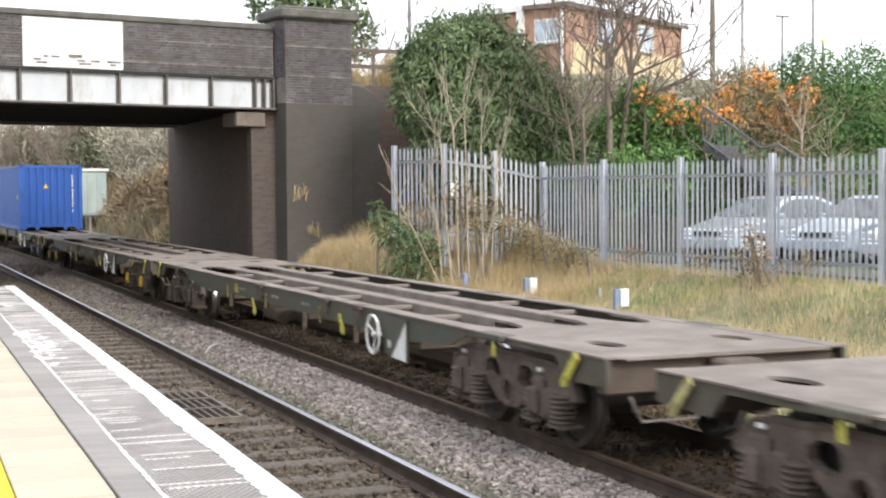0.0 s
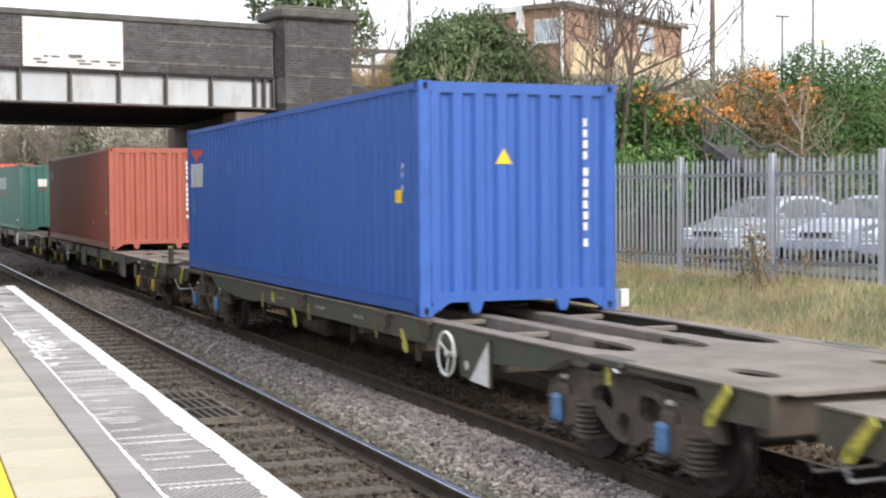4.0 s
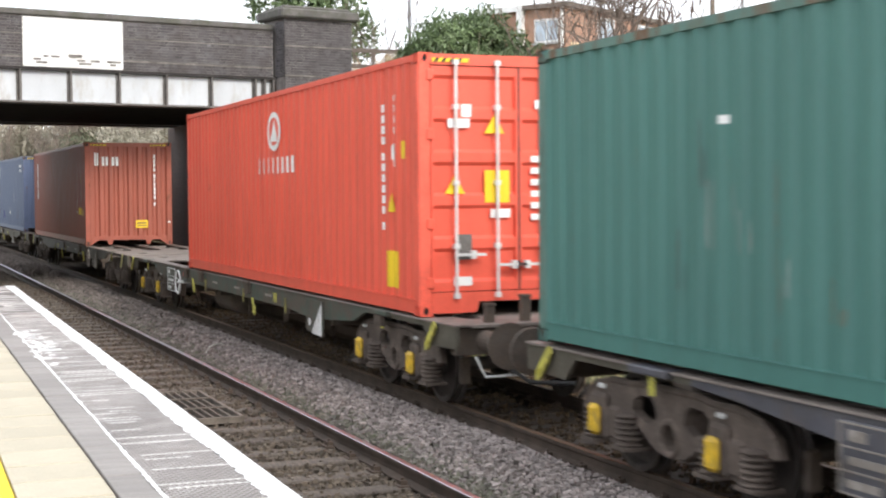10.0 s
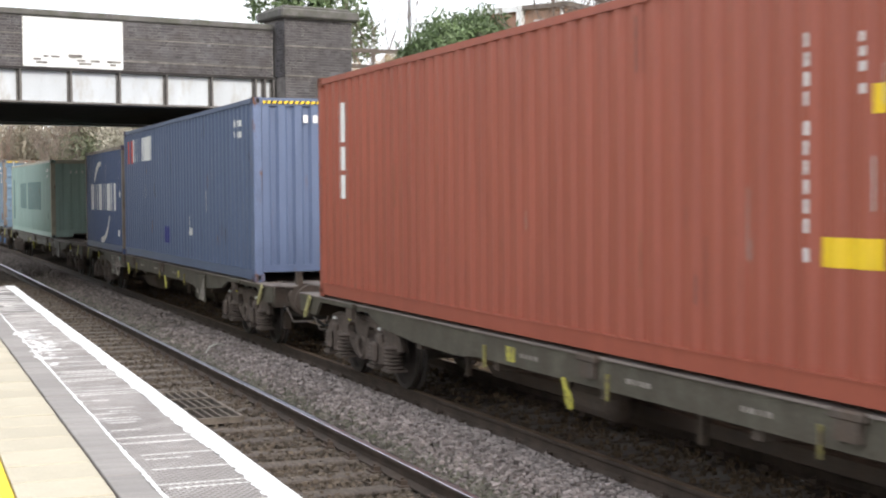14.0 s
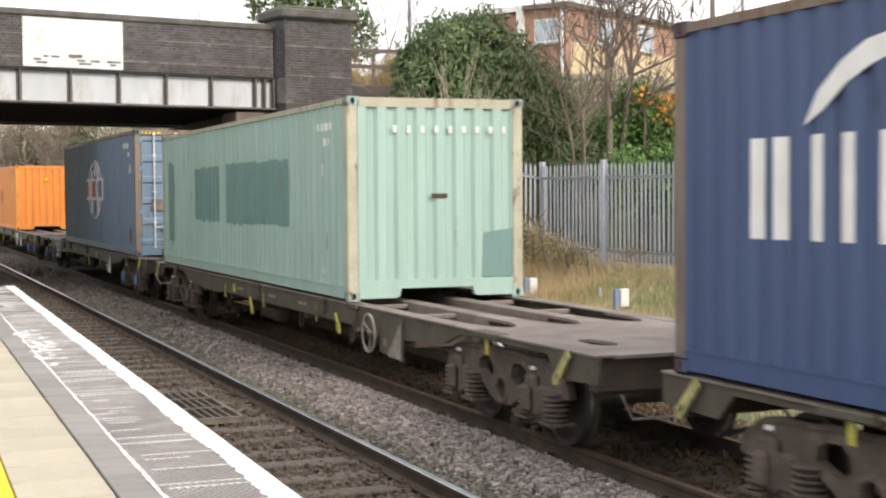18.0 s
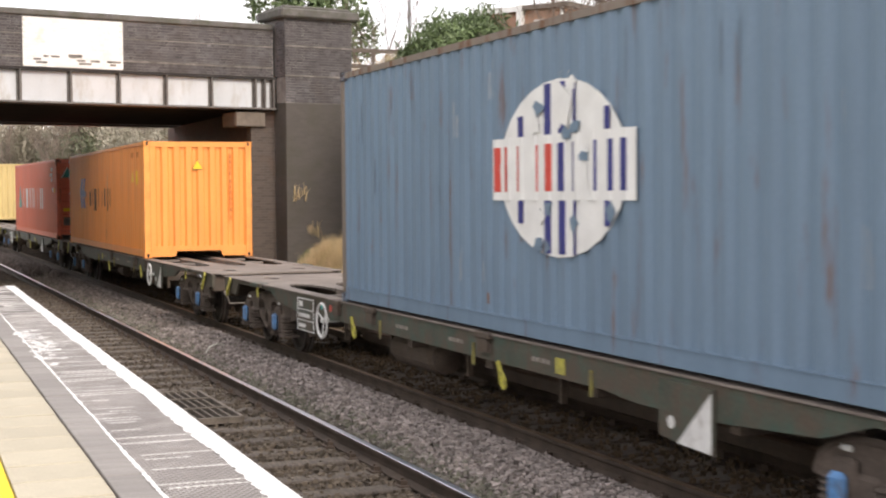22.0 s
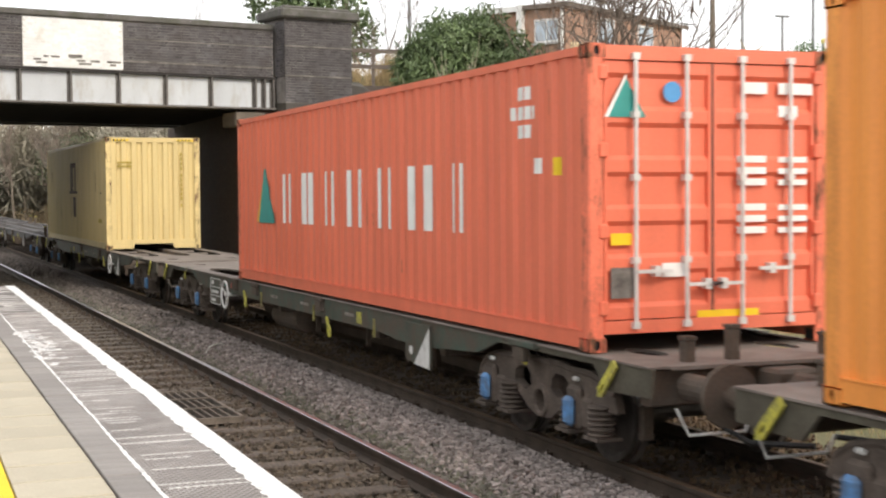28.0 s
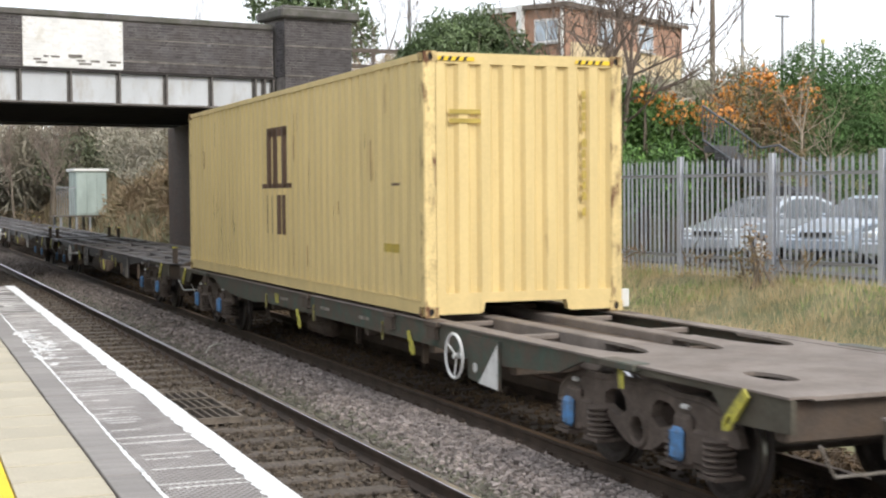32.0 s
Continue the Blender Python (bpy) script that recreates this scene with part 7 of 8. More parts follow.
build_lamp(21.3, 56.4, 4, 14.0, "none", "tall grey street lamp column beyond the bridge")
build_lamp(34.4, 51.1, 4, 13.0, "none", "slender grey street lamp column behind the trees")
build_lamp(36.0, 50.5, 4, 9.8, "arm", "grey street lamp with a flat lantern")
build_lamp(37.2, 50.0, 4, 13.0, "none", "tall slender grey street lamp column")
build_lamp(31.3, 41.5, 3, 7.6, "ball", "short street lamp with a yellowish lantern")


# ---- beyond the bridge: equipment hut on legs, blue container, railings
def build_hut():
    root = tagged(empty("equipment_cabinet", pose(10.4, 76.5, 0, 0, 0, 4)), "pale green-grey trackside equipment cabinet on a steel stand", "equipment cabinet")
    part("body", boxed(-0.6, 1.0, -0.9, 0.9, 1.45, 3.75, bevel=0.03), "cabinet", root)
    part("lid", boxed(-0.72, 1.12, -1.0, 1.0, 3.75, 3.9, bevel=0.02), "frame_white", root, "white overhanging lid")
    for i in range(3):
        part("door", boxed(-0.56 + i * 0.52, -0.08 + i * 0.52, -0.93, -0.9, 1.55, 3.65, bevel=0.008), "cabinet", root)
    for x in (-1.4, -0.6, 0.1, 1.0):
        for y in (-0.9, 0.8):
            part("leg", boxed(x - 0.06, x + 0.06, y - 0.06, y + 0.06, -0.1, 1.45), "pole", root)
    part("walkway", boxed(-1.6, 1.05, -1.0, 0.95, 1.38, 1.448), "grate", root)
    for i in range(8):
        part("baluster", boxed(-1.6 + i * 0.12, -1.57 + i * 0.12, -0.98, -0.95, 1.45, 2.9), "pole", root)
    part("rail", boxed(-1.62, -0.62, -0.985, -0.945, 2.9, 2.95), "pole", root)


build_hut()
bx = link("blue_store_container", boxed(-0.8, 0.8, -2.5, 2.5, 0, 1.9, bevel=0.04), "box_blue")
bx.matrix_basis = pose(12.3, 113, 1.6, 0, 0, 5)
tagged(bx, "faded blue steel store beside the line", "storage container")


# ---- plants
def blades(name, material, label, count, spot, height, width, seed, lean=0.35):
    """Grass: each blade a narrow bent strip."""
    rng = np.random.default_rng(seed)
    p = spot(rng, count)
    n = len(p)
    a = rng.uniform(0, math.tau, n)
    h = rng.uniform(height[0], height[1], n) * p[:, 3]
    w = rng.uniform(width[0], width[1], n)
    d = np.stack([np.cos(a), np.sin(a)], -1)
    b = rng.uniform(0, math.tau, n)
    l = rng.uniform(0.05, lean, n) * h
    bendv = np.stack([np.cos(b) * l, np.sin(b) * l], -1)
    base = p[:, :3]
    v = np.zeros((n, 5, 3))
    v[:, 0] = base
    v[:, 1] = base
    v[:, 0, :2] -= d * w[:, None]
    v[:, 1, :2] += d * w[:, None]
    v[:, 2] = base
    v[:, 3] = base
    v[:, 2, :2] += d * w[:, None] * 0.8 + bendv * 0.35
    v[:, 3, :2] += -d * w[:, None] * 0.8 + bendv * 0.35
    v[:, 2:4, 2] += 0.6 * h[:, None]
    v[:, 4] = base
    v[:, 4, :2] += bendv
    v[:, 4, 2] += h
    k = 5 * np.arange(n)
    quads = np.stack([k, k + 1, k + 2, k + 3], -1).tolist()
    tris = np.stack([k + 3, k + 2, k + 4], -1).tolist()
    ob = raw(name, v.reshape(-1, 3).tolist(), quads + tris, material)
    return tagged(ob, label, "grass", kind="stuff")


def patchy(rng, n, x0, x1, y0, y1, want):
    """Places on the bank, thinned by a clump pattern; the fourth value is the growth there."""
    x, y = rng.uniform(x0, x1, n), rng.uniform(y0, y1, n)
    out = []
    for i in range(n):
        g = want(x[i], y[i])
        c = noise.noise((x[i] * 0.9, y[i] * 0.9, 3.0)) * 0.5 + 0.5
        if rng.uniform() < g * (0.35 + c):
            out.append((x[i], y[i], land(x[i], y[i]) - 0.03, 0.55 + 0.75 * c))
    return np.array(out)


def straw_spot(rng, n):
    return patchy(rng, n, 8.9, 16.0, 12.0, 38.0, lambda x, y: ease(8.8, 10.5, x) * (0.45 + 0.55 * ease(24, 29, y)))


def tall_spot(rng, n):
    return patchy(rng, n, 10.4, 15.2, 26.5, 37.0, lambda x, y: ease(10.2, 11.4, x) * ease(26, 29, y))


def green_spot(rng, n):
    return patchy(rng, n, 8.9, 16.5, 12.0, 33.0, lambda x, y: ease(8.8, 10.0, x) * (1 - 0.7 * ease(27, 31, y)) * ease(-0.12, 0.22, noise.noise((x * 0.55, y * 0.4, 7.0)) + 0.16 * ease(14.5, 11.5, x)) * (0.35 + 1.1 * ease(30, 27, y) * ease(20, 23, y)))


def brow_spot(rng, n):
    return patchy(rng, n, 12.6, 17.5, 35.5, 41.5, lambda x, y: 0.9)


blades("dry_grass", "straw", "dry straw-coloured grass on the lineside bank", 140000, straw_spot, (0.1, 0.34), (0.0018, 0.0042), 21, 1.0)
blades("tall_dry_grass", "straw", "tall tussocks of dry grass by the fence", 64000, tall_spot, (0.18, 0.5), (0.002, 0.0045), 22, 0.9)
blades("green_grass", "green_grass", "patches of green rough grass on the bank", 70000, green_spot, (0.05, 0.2), (0.003, 0.007), 23, 0.9)
def pier_spot(rng, n):
    return patchy(rng, n, 12.9, 15.4, 39.9, 41.8, lambda x, y: 0.9)


def ledge_spot(rng, n):
    k = rng.uniform(0, 1, n)
    x, y = 5.5 + 0.981 * (5.5 + 1.7 * k) + 0.11, 38 + 0.196 * (5.5 + 1.7 * k) - 0.6
    return np.stack([x, y, np.where(k < 0.25, 2.3, np.where(k < 0.5, 1.3, 0.9)) + rng.uniform(-0.12, 0.12, n), np.ones(n)], -1)


blades("wall_weeds", "straw", "tufts of dry weeds rooted in the sooty pier", 160, ledge_spot, (0.15, 0.4), (0.006, 0.012), 27, 0.8)
blades("brow_grass", "straw", "dry grass along the top of the embankment", 9000, brow_spot, (0.3, 0.8), (0.008, 0.016), 24)


def leafage(name, material, parent, lobes, count, size, seed, label="", shell=0.55, gaps=0.15, droop=0.0, slim=0.36):
    """A crown of many separate leaves, spread through uneven lobes (x, y, z, radius)."""
    rng = np.random.default_rng(seed)
    vol = np.array([l[3] ** 2 for l in lobes])
    pick = rng.choice(len(lobes), count, p=vol / vol.sum())
    L = np.array(lobes)[pick]
    u = rng.normal(0, 1, (count, 3))
    u /= np.linalg.norm(u, axis=1)[:, None]
    bump = np.array([noise.noise((q[0] * 2.2 + 9, q[1] * 2.2, q[2] * 2.2 + k)) for q, k in zip(u, pick * 3.1)])
    r = L[:, 3] * (shell + (1.08 - shell) * rng.uniform(0, 1, count) ** 0.6) * (1 + 0.28 * bump)
    c = L[:, :3] + u * r[:, None]
    hole = np.array([noise.noise((q[0] * 1.5, q[1] * 1.5, q[2] * 1.5)) for q in c])
    keep = hole > -0.5 + gaps
    c, u = c[keep], u[keep]
    n = len(c)
    t = rng.normal(0, 1, (n, 3)) + np.array([0, 0, -droop])
    t /= np.linalg.norm(t, axis=1)[:, None]
    o = u + rng.normal(0, 0.55, (n, 3))
    s = np.cross(t, o)
    s /= np.linalg.norm(s, axis=1)[:, None] + 1e-9
    nn = np.cross(s, t)
    ln = rng.uniform(size[0], size[1], n)[:, None]
    wd = ln * slim
    v = np.stack([c, c + t * ln * 0.5 + s * wd + nn * ln * 0.08, c + t * ln, c + t * ln * 0.5 - s * wd + nn * ln * 0.08], 1)
    k = 4 * np.arange(n)
    f = np.concatenate([np.stack([k, k + 1, k + 2], -1), np.stack([k, k + 2, k + 3], -1)]).tolist()
    ob = raw(name, v.reshape(-1, 3).tolist(), f, material, parent)
    if label:
        tagged(ob, label)
    return ob


def grow(bm, rng, p, d, length, r, depth, spread=0.5, kids=(2, 4), up=0.12, seg=5, bend_=0.16, minr=0.004):
    """A limb and the limbs that fork from it, each tapering and a little crooked."""
    steps = 4 if depth > 1 else 3
    pts = [p]
    q, dirn = p, d.normalized()
    for i in range(steps):
        dirn = (dirn + Vector((rng.uniform(-1, 1), rng.uniform(-1, 1), rng.uniform(-0.6, 1) + up)) * bend_).normalized()
        q = q + dirn * (length / steps)
        pts.append(q)
    limb(bm, pts, [max(r * (1 - 0.55 * i / steps), minr) for i in range(steps + 1)], seg if depth > 1 else 3, False)
    if depth <= 0:
        return
    for i in range(rng.randint(*kids) + (1 if depth > 2 else 0)):
        k = rng.randint(max(1, steps - 3), steps)
        side = Vector((rng.uniform(-1, 1), rng.uniform(-1, 1), rng.uniform(-0.2, 0.9))).normalized()
        nd = (dirn * (1 - spread) + side * spread + Vector((0, 0, up))).normalized()
        grow(bm, rng, pts[k], nd, length * rng.uniform(0.5, 0.8), r * rng.uniform(0.4, 0.58), depth - 1, spread, kids, up, seg, bend_, minr)


def bare_tree(name, label, x, y, z, height, r, seed, depth=4, bark="bark", spread=0.5, stems=1, lean=(0, 0), trunk_share=0.42, wobble=0.07):
    rng = random.Random(seed)
    root = tagged(empty(name, pose(x, y, z)), label, "tree")
    trunk, crown = bmesh.new(), bmesh.new()
    for s in range(stems):
        off = Vector((rng.uniform(-0.2, 0.2), rng.uniform(-0.2, 0.2), -0.3)) if stems > 1 else Vector((0, 0, -0.3))
        d = Vector((lean[0] + rng.uniform(-0.12, 0.12) * (stems > 1), lean[1], 1)).normalized()
        p, steps = off, 6
        line = [p]
        length = height * trunk_share * rng.uniform(0.85, 1.1)
        for i in range(steps):
            d2 = (d + Vector((rng.uniform(-wobble, wobble), rng.uniform(-wobble, wobble), 0))).normalized()
            q = p + d2 * (length / steps)
            line.append(q)
            if i >= 3:
                for j in range(rng.randint(1, 2)):
                    side = Vector((rng.uniform(-1, 1), rng.uniform(-1, 1), rng.uniform(0.1, 0.9)))
                    grow(crown, rng, q, side, height * 0.25, r * 0.36, depth - 2, spread, up=0.15)
            p = q
        limb(trunk, line, [r * (1 - 0.4 * i / steps) for i in range(steps + 1)], 9)
        for j in range(3):
            side = Vector((rng.uniform(-0.8, 0.8), rng.uniform(-0.8, 0.8), 1.0))
            grow(crown, rng, p, side, height * 0.32, r * 0.5, depth - 1, spread, up=0.18)
    part("trunk", trunk, bark, root, smooth=True)
    part("crown", crown, bark if bark == "bark_pale" else "twig", root, "bare winter branches")
    return root


def shrub(name, label, material, lobes, count, size, seed, stems=6, gaps=0.1, category="shrub", shell=0.5, slim=0.36, droop=0.0):
    x, y, z = lobes[0][:3]
    root = tagged(empty(name, pose(0, 0, 0)), label, category)
    rng = random.Random(seed)
    bm = bmesh.new()
    for i in range(stems):
        l = lobes[i % len(lobes)]
        bx_, by_ = l[0] + rng.uniform(-0.3, 0.3), l[1] + rng.uniform(-0.3, 0.3)
        gz = land(bx_, by_) - 0.1
        if l[2] - gz > 0.2:
            tube(bm, (bx_, by_, gz), (l[0], l[1], l[2] + 0.3 * l[3]), 0.045, 0.015, 6, False)
    tagged(part("stem", bm, "bark", root), kind="stuff")
    leafage("crown", material, root, lobes, count, size, seed, shell=shell, gaps=gaps, droop=droop, slim=slim)
    return root


LAUREL = [(14.54, 35.28, 5.93, 1.29), (13.91, 34.96, 4.99, 1.13), (15.45, 35.47, 6.28, 1.08), (13.69, 35.62, 5.78, 0.68), (15.93, 34.69, 5.01, 1.37), (16.76, 34.32, 4.39, 0.91), (15.42, 34.31, 3.92, 0.9),
          (13.45, 35.1, 4.5, 0.55), (14.4, 34.19, 4.06, 1.18), (17.18, 34.14, 3.93, 0.53), (16.3, 34.6, 3.4, 0.8), (13.9, 34.8, 3.6, 0.7), (17.2, 33.4, 3.0, 0.8), (14.6, 34.4, 2.9, 1.0)]
shrub("laurel_bush", "tall glossy dark green laurel bush behind the fence", "laurel", LAUREL, 52000, (0.13, 0.3), 31, 14, 0.06, shell=0.42, slim=0.125, droop=0.9)
shrub("small_laurel", "low dark green shrub in front of the fence", "laurel", [(10.75, 29.75, 1.6, 0.42), (11.1, 29.6, 1.25, 0.45), (10.5, 29.85, 1.95, 0.28), (11.4, 29.4, 1.2, 0.4), (11.0, 29.7, 0.8, 0.4), (11.5, 29.4, 0.8, 0.4)], 1150, (0.12, 0.28), 32, 4, 0.22, slim=0.12, droop=0.9)
shrub("green_bush", "bright green leafy bush on the bank", "bright_leaf", [(19.02, 33.41, 4.37, 0.84), (19.72, 33.12, 3.99, 0.91), (20.56, 32.77, 3.91, 0.84), (21.26, 32.48, 3.6, 0.53), (19.42, 33.81, 4.86, 0.54), (18.3, 33.3, 4.0, 0.6), (20.2, 32.6, 3.3, 0.8), (19.2, 31.8, 2.7, 0.9), (20.8, 31.2, 2.5, 0.9), (18.0, 32.0, 2.7, 0.8), (21.9, 31.5, 2.6, 0.8)],
      22000, (0.1, 0.2), 33, 8, 0.0, slim=0.2)
shrub("tall_hedge", "tall dense dark green hedge behind the car park", "hedge", [(24.46, 35.56, 5.07, 1.09), (25.7, 35.61, 5.26, 1.11), (26.33, 34.8, 4.88, 1.34), (27.42, 34.36, 4.87, 1.43), (28.5, 33.92, 4.7, 1.43), (25.38, 34.07, 4.0, 0.98),
      (26.89, 33.45, 3.66, 0.98), (24.76, 34.86, 3.95, 0.66), (29.6, 33.4, 4.6, 1.4), (28.2, 32.9, 3.6, 1.0), (23.9, 34.6, 3.4, 0.8), (22.9, 33.9, 3.2, 0.7), (24.2, 33.6, 2.6, 0.9), (25.8, 32.9, 2.5, 1.0), (27.4, 32.2, 2.5, 1.1), (28.8, 31.6, 2.5, 1.1), (30.2, 32.0, 3.2, 1.5), (23.0, 32.6, 2.3, 0.8), (26.0, 35.2, 6.0, 0.8), (27.6, 34.6, 6.0, 0.8), (24.4, 33.4, 1.6, 0.9), (26.2, 32.7, 1.5, 0.9), (28.0, 32.0, 1.5, 0.9)], 70000, (0.06, 0.13), 34, 12, -0.15, "hedge", 0.6, 0.26)
shrub("autumn_shrub", "shrub with sparse orange autumn leaves", "orange_leaf", [(22.71, 34.11, 5.1, 0.61), (22.4, 34.22, 4.62, 0.48), (23.44, 33.8, 4.77, 0.56), (24.49, 33.4, 5.09, 0.56), (24.03, 33.55, 4.37, 0.48), (23.2, 33.6, 5.4, 0.5)], 2000, (0.08, 0.16), 35, 10, 0.42)
shrub("autumn_shrub", "low shrub with a few orange leaves", "orange_leaf", [(19.61, 32.3, 4.55, 0.45), (18.92, 32.6, 4.95, 0.3), (20.4, 32.1, 4.4, 0.4), (21.1, 31.9, 4.3, 0.35)], 620, (0.08, 0.15), 36, 6, 0.3)
shrub("withered_shrub", "withered brown twiggy shrub", "brown_leaf", [(22.9, 33.5, 4.5, 0.9), (23.6, 33.2, 4.3, 0.8), (21.7, 32.6, 4.4, 0.6), (24.3, 33.2, 4.6, 0.7), (20.6, 30.3, 2.6, 0.7), (21.3, 29.9, 2.4, 0.7), (22.3, 31.5, 2.8, 0.9)], 2600, (0.15, 0.5), 37, 10, 0.1, slim=0.02, droop=-0.5)
shrub("twiggy_scrub", "grey-brown tangle of bare twigs along the top of the bank", "twig_leaf", [(18.2, 36.6, 4.9, 0.8), (19.6, 36.2, 5.1, 0.8), (21.0, 36.0, 5.1, 0.8), (22.4, 35.6, 5.2, 0.8), (23.8, 35.4, 5.4, 0.8), (20.3, 35.0, 4.7, 0.8)], 2600, (0.3, 0.8), 39, 6, 0.2, "shrub", 0.3, 0.011, -0.6)
shrub("dead_dock_plant", "dark red-brown dead weed in front of the fence", "brown_leaf", [(15.3, 22.3, 1.25, 0.3), (15.2, 22.0, 1.0, 0.28), (15.35, 22.9, 1.0, 0.3), (15.3, 22.5, 1.55, 0.2)], 420, (0.04, 0.09), 38, 6, 0.25, "weed")

bare_tree("bare_tree", "bare forked tree with grey-brown bark on the bank", 17.95, 32.72, 2.0, 8.6, 0.11, 41, 5, spread=0.45, stems=2, lean=(0.05, 0))
bare_tree("slender_tree", "bare slender many-stemmed tree beside the laurel", 16.93, 32.4, 1.6, 7.8, 0.04, 42, 4, spread=0.5, stems=3)
bare_tree("tall_tree", "tall bare tree with a straight reddish-brown trunk", 25.45, 39.48, 3.4, 12.0, 0.105, 43, 5, spread=0.6, trunk_share=0.8, wobble=0.012)
bare_tree("pale_birch", "thin pale young birch behind the fence", 23.15, 31.7, 2.6, 3.9, 0.045, 44, 3, "bark_pale", 0.35, lean=(0.05, 0))
bare_tree("pale_birch", "thin pale sapling behind the fence", 23.9, 31.4, 2.4, 2.6, 0.035, 45, 3, "bark_pale", 0.35, lean=(0.1, 0))
bare_tree("twiggy_tree", "short bare twiggy tree on the bank", 20.14, 31.83, 2.5, 3.0, 0.05, 46, 3, spread=0.5, stems=2)
for i, (sx, sy, hh, ln, wob) in enumerate(((11.98, 29.1, 3.9, -0.08, 0.02), (12.4, 29.1, 4.0, -0.03, 0.02), (12.72, 29.1, 3.9, -0.02, 0.015), (12.2, 29.2, 3.5, -0.05, 0.03), (11.8, 29.2, 3.3, -0.1, 0.04),
                                         (11.9, 29.0, 2.4, -0.5, 0.06), (12.3, 29.3, 2.2, -0.35, 0.06), (12.5, 29.25, 2.6, 0.25, 0.06), (12.95, 29.25, 3.2, 0.06, 0.03))):
    bare_tree("sapling", "thin pale bare sapling in front of the fence", sx, sy, land(sx, sy), hh, 0.023, 50 + i, 2, "bark_pale", 0.25, lean=(ln, 0), trunk_share=1.05, wobble=wob)

shrub("bramble_patch", "low dull green and brown brambles along the fence foot", "ivy", [(14.0, 30.2, 1.35, 0.42), (14.3, 29.4, 1.25, 0.4), (13.5, 29.85, 1.5, 0.45), (14.5, 28.6, 1.05, 0.32), (12.8, 29.6, 1.5, 0.4), (14.55, 27.6, 0.95, 0.25)], 1500, (0.03, 0.08), 91, 6, 0.1, slim=0.3)
shrub("bramble_patch", "bare brown bramble stems along the fence foot", "brown_leaf", [(13.5, 29.8, 1.6, 0.5), (14.2, 29.6, 1.3, 0.5), (12.7, 29.5, 1.8, 0.55), (12.3, 29.4, 2.1, 0.5), (11.6, 30.2, 1.6, 0.45), (14.6, 28.4, 1.0, 0.4), (15.0, 26.4, 0.9, 0.25), (15.3, 24.4, 0.9, 0.25), (15.6, 21.4, 0.9, 0.25)], 650, (0.15, 0.55), 92, 6, 0.0, "shrub", 0.1, 0.008, -0.9)
shrub("fine_twigs", "fine bare twigs in front of the house", "twig", [(18.3, 32.6, 7.0, 1.5), (18.9, 32.5, 8.3, 1.6), (17.2, 32.4, 6.4, 1.0), (17.3, 32.5, 7.9, 1.5), (19.6, 32.8, 6.8, 1.1), (16.8, 32.4, 7.4, 1.1)], 600, (0.25, 0.9), 93, 0, 0.1, "tree", 0.05, 0.005, -0.8)

# trees beyond the bridge and the road
for i, (x, y, z, hh, lab) in enumerate(((19.9, 57.0, 3.0, 9.0, "bare tree beyond the bridge parapet"), (15.0, 70.0, 1.5, 11.6, "bare tree beyond the bridge parapet"), (8.2, 92.0, 0.6, 8.0, "bare tree beside the line beyond the bridge"),
                                       (5.0, 98.0, 0.6, 8.0, "bare tree beside the line beyond the bridge"), (12.5, 96.0, 1.0, 8.0, "bare tree on the far bank"), (10.2, 88.0, 0.9, 7.0, "pale bare tree on the far bank"),
                                       (14.5, 82.0, 1.2, 8.5, "bare tree on the far bank"), (2.0, 90.0, 0.5, 8.0, "bare tree beside the line beyond the bridge"))):
    bare_tree("far_tree", lab, x, y, z, hh, 0.1, 61 + i, 5, "bark")
shrub("ivy_tree", "ivy-covered evergreen tree beyond the bridge", "laurel", [(17.8, 60.0, 10.4, 1.5), (16.4, 60.2, 10.9, 1.3), (19.2, 60.0, 10.2, 1.4), (18.0, 60.4, 12.0, 1.3), (20.0, 59.6, 9.3, 1.0)], 5000, (0.16, 0.3), 66, 4, 0.1, "tree")
shrub("evergreen_tree", "dull green ivy thicket beyond the bridge", "ivy", [(10.6, 92, 4.4, 1.3), (12.2, 91, 5.0, 1.5), (13.6, 90, 4.6, 1.5), (12.8, 90, 3.0, 1.4)], 3200, (0.14, 0.26), 67, 5, 0.2, "tree")
shrub("evergreen_tree", "dull green ivy thicket beside the line", "ivy", [(3.5, 112, 3.6, 2.2), (1.2, 112, 4.6, 2.4), (-2, 104, 4, 2.6)], 3600, (0.18, 0.32), 68, 5, 0.2, "tree")
shrub("bracken_bank", "withered brown bracken and brambles on the bank", "bracken", [(11.8, 72, 1.6, 1.2), (13.2, 70, 2.4, 1.5), (12.4, 66, 1.6, 1.3), (14.6, 66, 3.0, 1.7), (11.0, 68, 0.9, 0.8), (13.6, 62, 2.6, 1.5), (12.0, 61, 1.6, 1.1), (15.4, 61, 3.6, 1.6), (12.8, 57, 2.2, 1.4), (14.4, 56, 3.6, 1.5), (11.4, 56, 1.0, 0.8)],
      12000, (0.07, 0.18), 69, 12, 0.16)
shrub("bracken_bank", "brown dead bracken on the far slope", "bracken", [(9.0, 108, 1.0, 1.8), (6.5, 112, 1.2, 2.0), (11.5, 104, 1.1, 1.6), (3.5, 114, 1.2, 2.0), (14, 100, 1.8, 2.0), (9.5, 96, 0.6, 1.1), (7.5, 102, 0.8, 1.2), (5.5, 104, 0.8, 1.2)], 9000, (0.1, 0.24), 70, 8, 0.1)
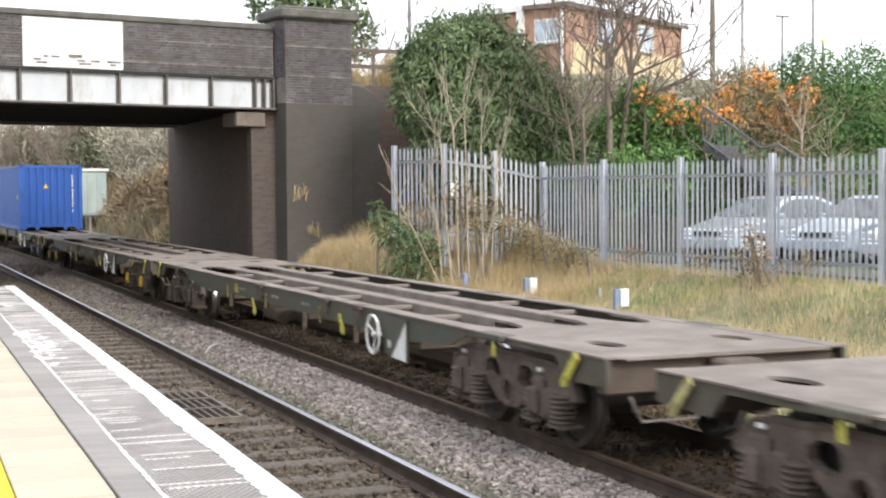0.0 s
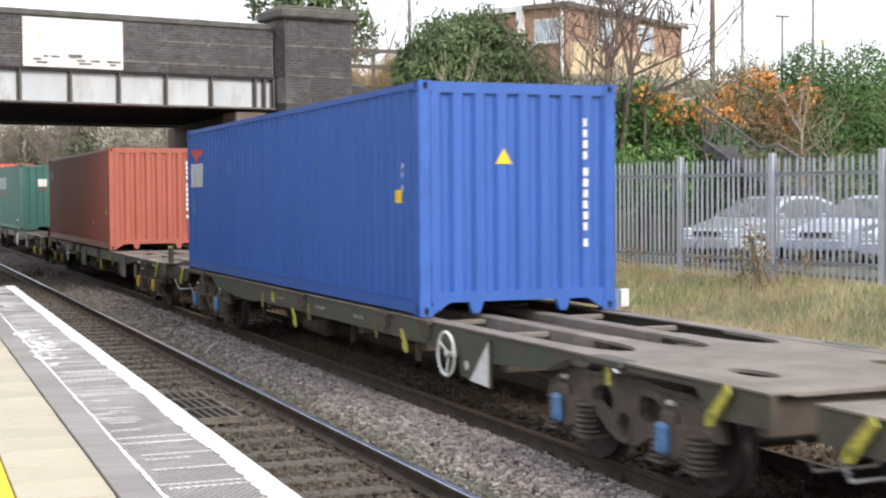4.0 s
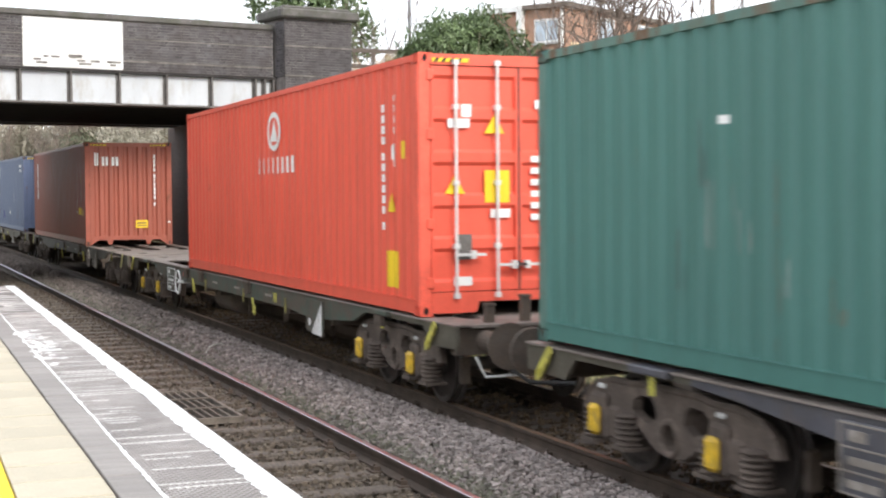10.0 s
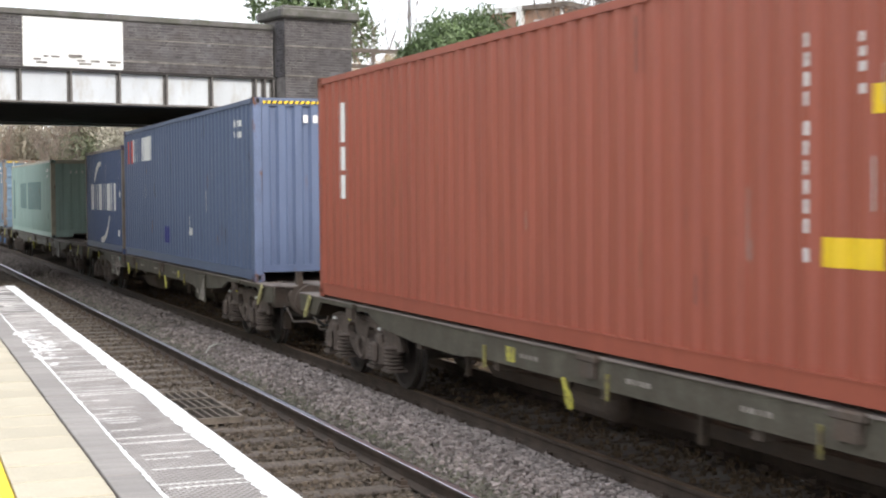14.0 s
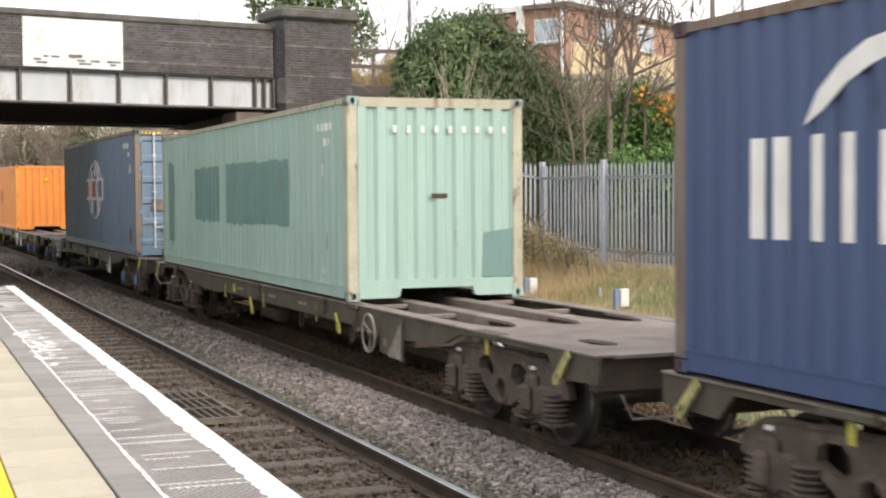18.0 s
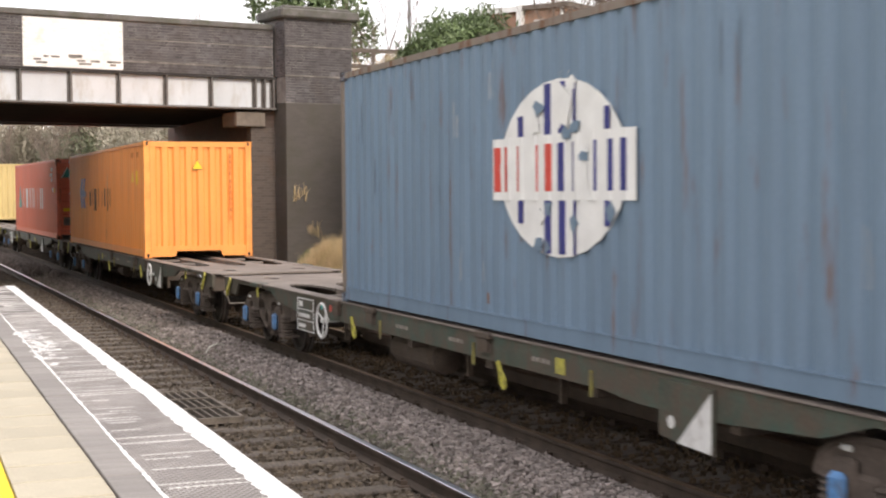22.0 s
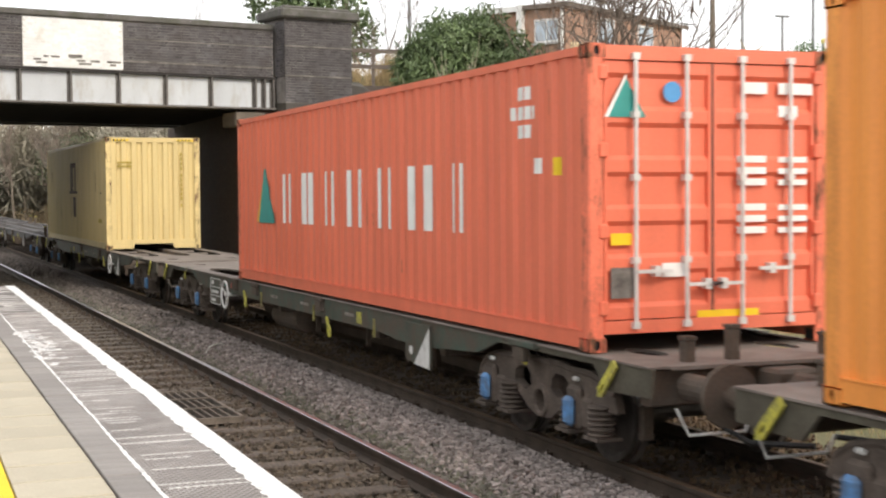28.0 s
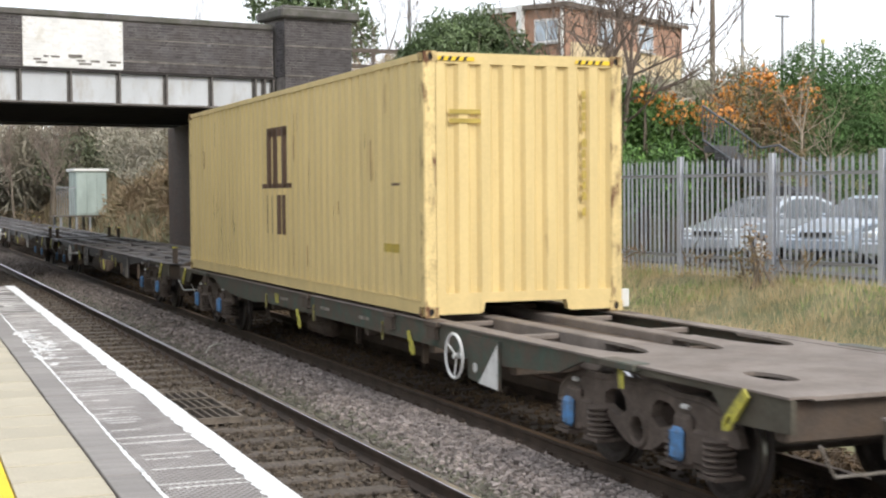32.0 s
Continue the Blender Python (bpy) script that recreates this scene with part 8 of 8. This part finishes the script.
shrub("bramble", "bare brown brambles beside the cabinet", "twig_leaf", [(14.0, 78, 4.0, 1.5), (15.5, 77, 5.2, 1.6), (13.6, 74, 3.0, 1.2), (16.5, 74, 6.0, 1.5), (15.6, 68, 5.4, 1.5), (13.2, 80, 5.2, 1.4)], 9000, (0.2, 0.9), 71, 8, 0.05, "shrub", 0.1, 0.008, -0.4)
shrub("bare_scrub", "dense grey-brown bare scrub on the far bank", "twig_leaf", [(8.0, 104, 3.0, 2.2), (11.0, 102, 3.6, 2.2), (5.0, 106, 3.4, 2.4), (2.0, 106, 3.6, 2.6), (14.0, 98, 4.4, 2.2), (9.5, 100, 5.6, 2.0), (6.5, 103, 5.8, 2.2), (13.0, 97, 6.2, 2.0), (16, 92, 6, 2.2), (15.5, 80, 4, 1.8), (3.5, 104, 6.5, 2.4)],
      36000, (0.5, 1.6), 74, 8, 0.0, "shrub", 0.1, 0.009, -0.4)
shrub("bare_scrub", "bare brown twiggy scrub beside the abutment", "bracken", [(12.4, 60, 2.6, 1.2), (13.4, 58, 3.4, 1.3), (13.8, 63, 3.8, 1.4), (14.8, 66, 4.4, 1.5), (13.0, 66, 2.4, 1.2), (15.4, 60, 4.4, 1.4), (12.2, 70, 2.0, 1.0)], 16000, (0.3, 1.0), 75, 8, 0.0, "shrub", 0.1, 0.006, -0.5)


def slope_spot(rng, n):
    return patchy(rng, n, 8.6, 20.0, 52.0, 112.0, lambda x, y: ease(8.6, 10.0, x))


def verge_spot(rng, n):
    return patchy(rng, n, -6.0, 14.0, 96.0, 125.0, lambda x, y: 0.9)


blades("pier_grass", "straw", "long dry grass on the bank beside the bridge pier", 3500, pier_spot, (0.35, 0.85), (0.006, 0.013), 28, 0.9)
blades("dead_bracken", "bracken", "brown dead bracken and dry grass on the cutting slope", 26000, slope_spot, (0.25, 0.8), (0.012, 0.03), 25, 1.1)
blades("verge_bracken", "bracken", "brown dead growth along the distant line", 12000, verge_spot, (0.3, 1.0), (0.02, 0.05), 26, 1.1)
shrub("thicket", "grey-brown tangle of bare twigs on the far bank", "twig_leaf", [(8.0, 104, 3.0, 2.2), (11.0, 102, 3.6, 2.2), (5.0, 106, 3.4, 2.4), (2.0, 106, 3.6, 2.6), (14.0, 98, 4.4, 2.2), (9.5, 100, 5.6, 2.0), (6.5, 103, 5.8, 2.2), (13.0, 97, 6.2, 2.0)], 9000, (0.06, 0.22), 73, 8, 0.3)
backdrop_far = shrub("far_wood", "hazy line of distant bare woods", "twig_leaf", [(i * 14.0 - 90, 190 + 20 * math.sin(i * 1.7), 4 + 2 * math.sin(i * 2.3), 9) for i in range(22)], 9000, (0.7, 1.5), 72, 0, 0.1, "woodland")
tagged(backdrop_far, kind="stuff")


# ---- what moves: the train rolls by and slows down
def motions():
    times = [0.0] + [i * 1.0 for i in range(1, 32)] + [32.0]

    def roll(u, flip, z):
        return [(t, on_track(u - run(t), XT, z) @ pose(0, 0, 0, 0, 0, 180 * flip)) for t in times]
    for w, u, flip in UNIT:
        walk(w, roll(u, flip, 0.0))
    for c, u, z in LOAD:
        walk(c, roll(u, 0, z))
    # wheels: rows close enough for a turn of under 80 degrees each
    fine = np.linspace(0, 32, 3201)
    turned = np.array([run(t) for t in fine]) / 0.42
    marks = np.arange(0, turned[-1], radians(76))
    ticks = sorted({round(float(np.interp(a, turned, fine)) * FPS) / FPS for a in marks} | {0.0, 32.0})
    lead = {}
    for w, u, flip in UNIT:
        for ob in w.children:
            if not ob.name.startswith("wheelset"):
                continue
            home = ob.matrix_basis.translation.copy()
            key = (flip, round(home.y, 2))
            if key not in lead:
                sign = -1 if flip else 1
                walk(ob, [(t, pose(home.x, home.y, home.z, sign * math.degrees(run(t) / 0.42), 0, 0)) for t in ticks])
                lead[key] = ob
            else:
                src = lead[key].animation_data
                ob.rotation_mode = "QUATERNION"
                keys = ob.animation_data_create()
                keys.action, keys.action_slot = src.action, src.action_slot


lay_bricks()
motions()
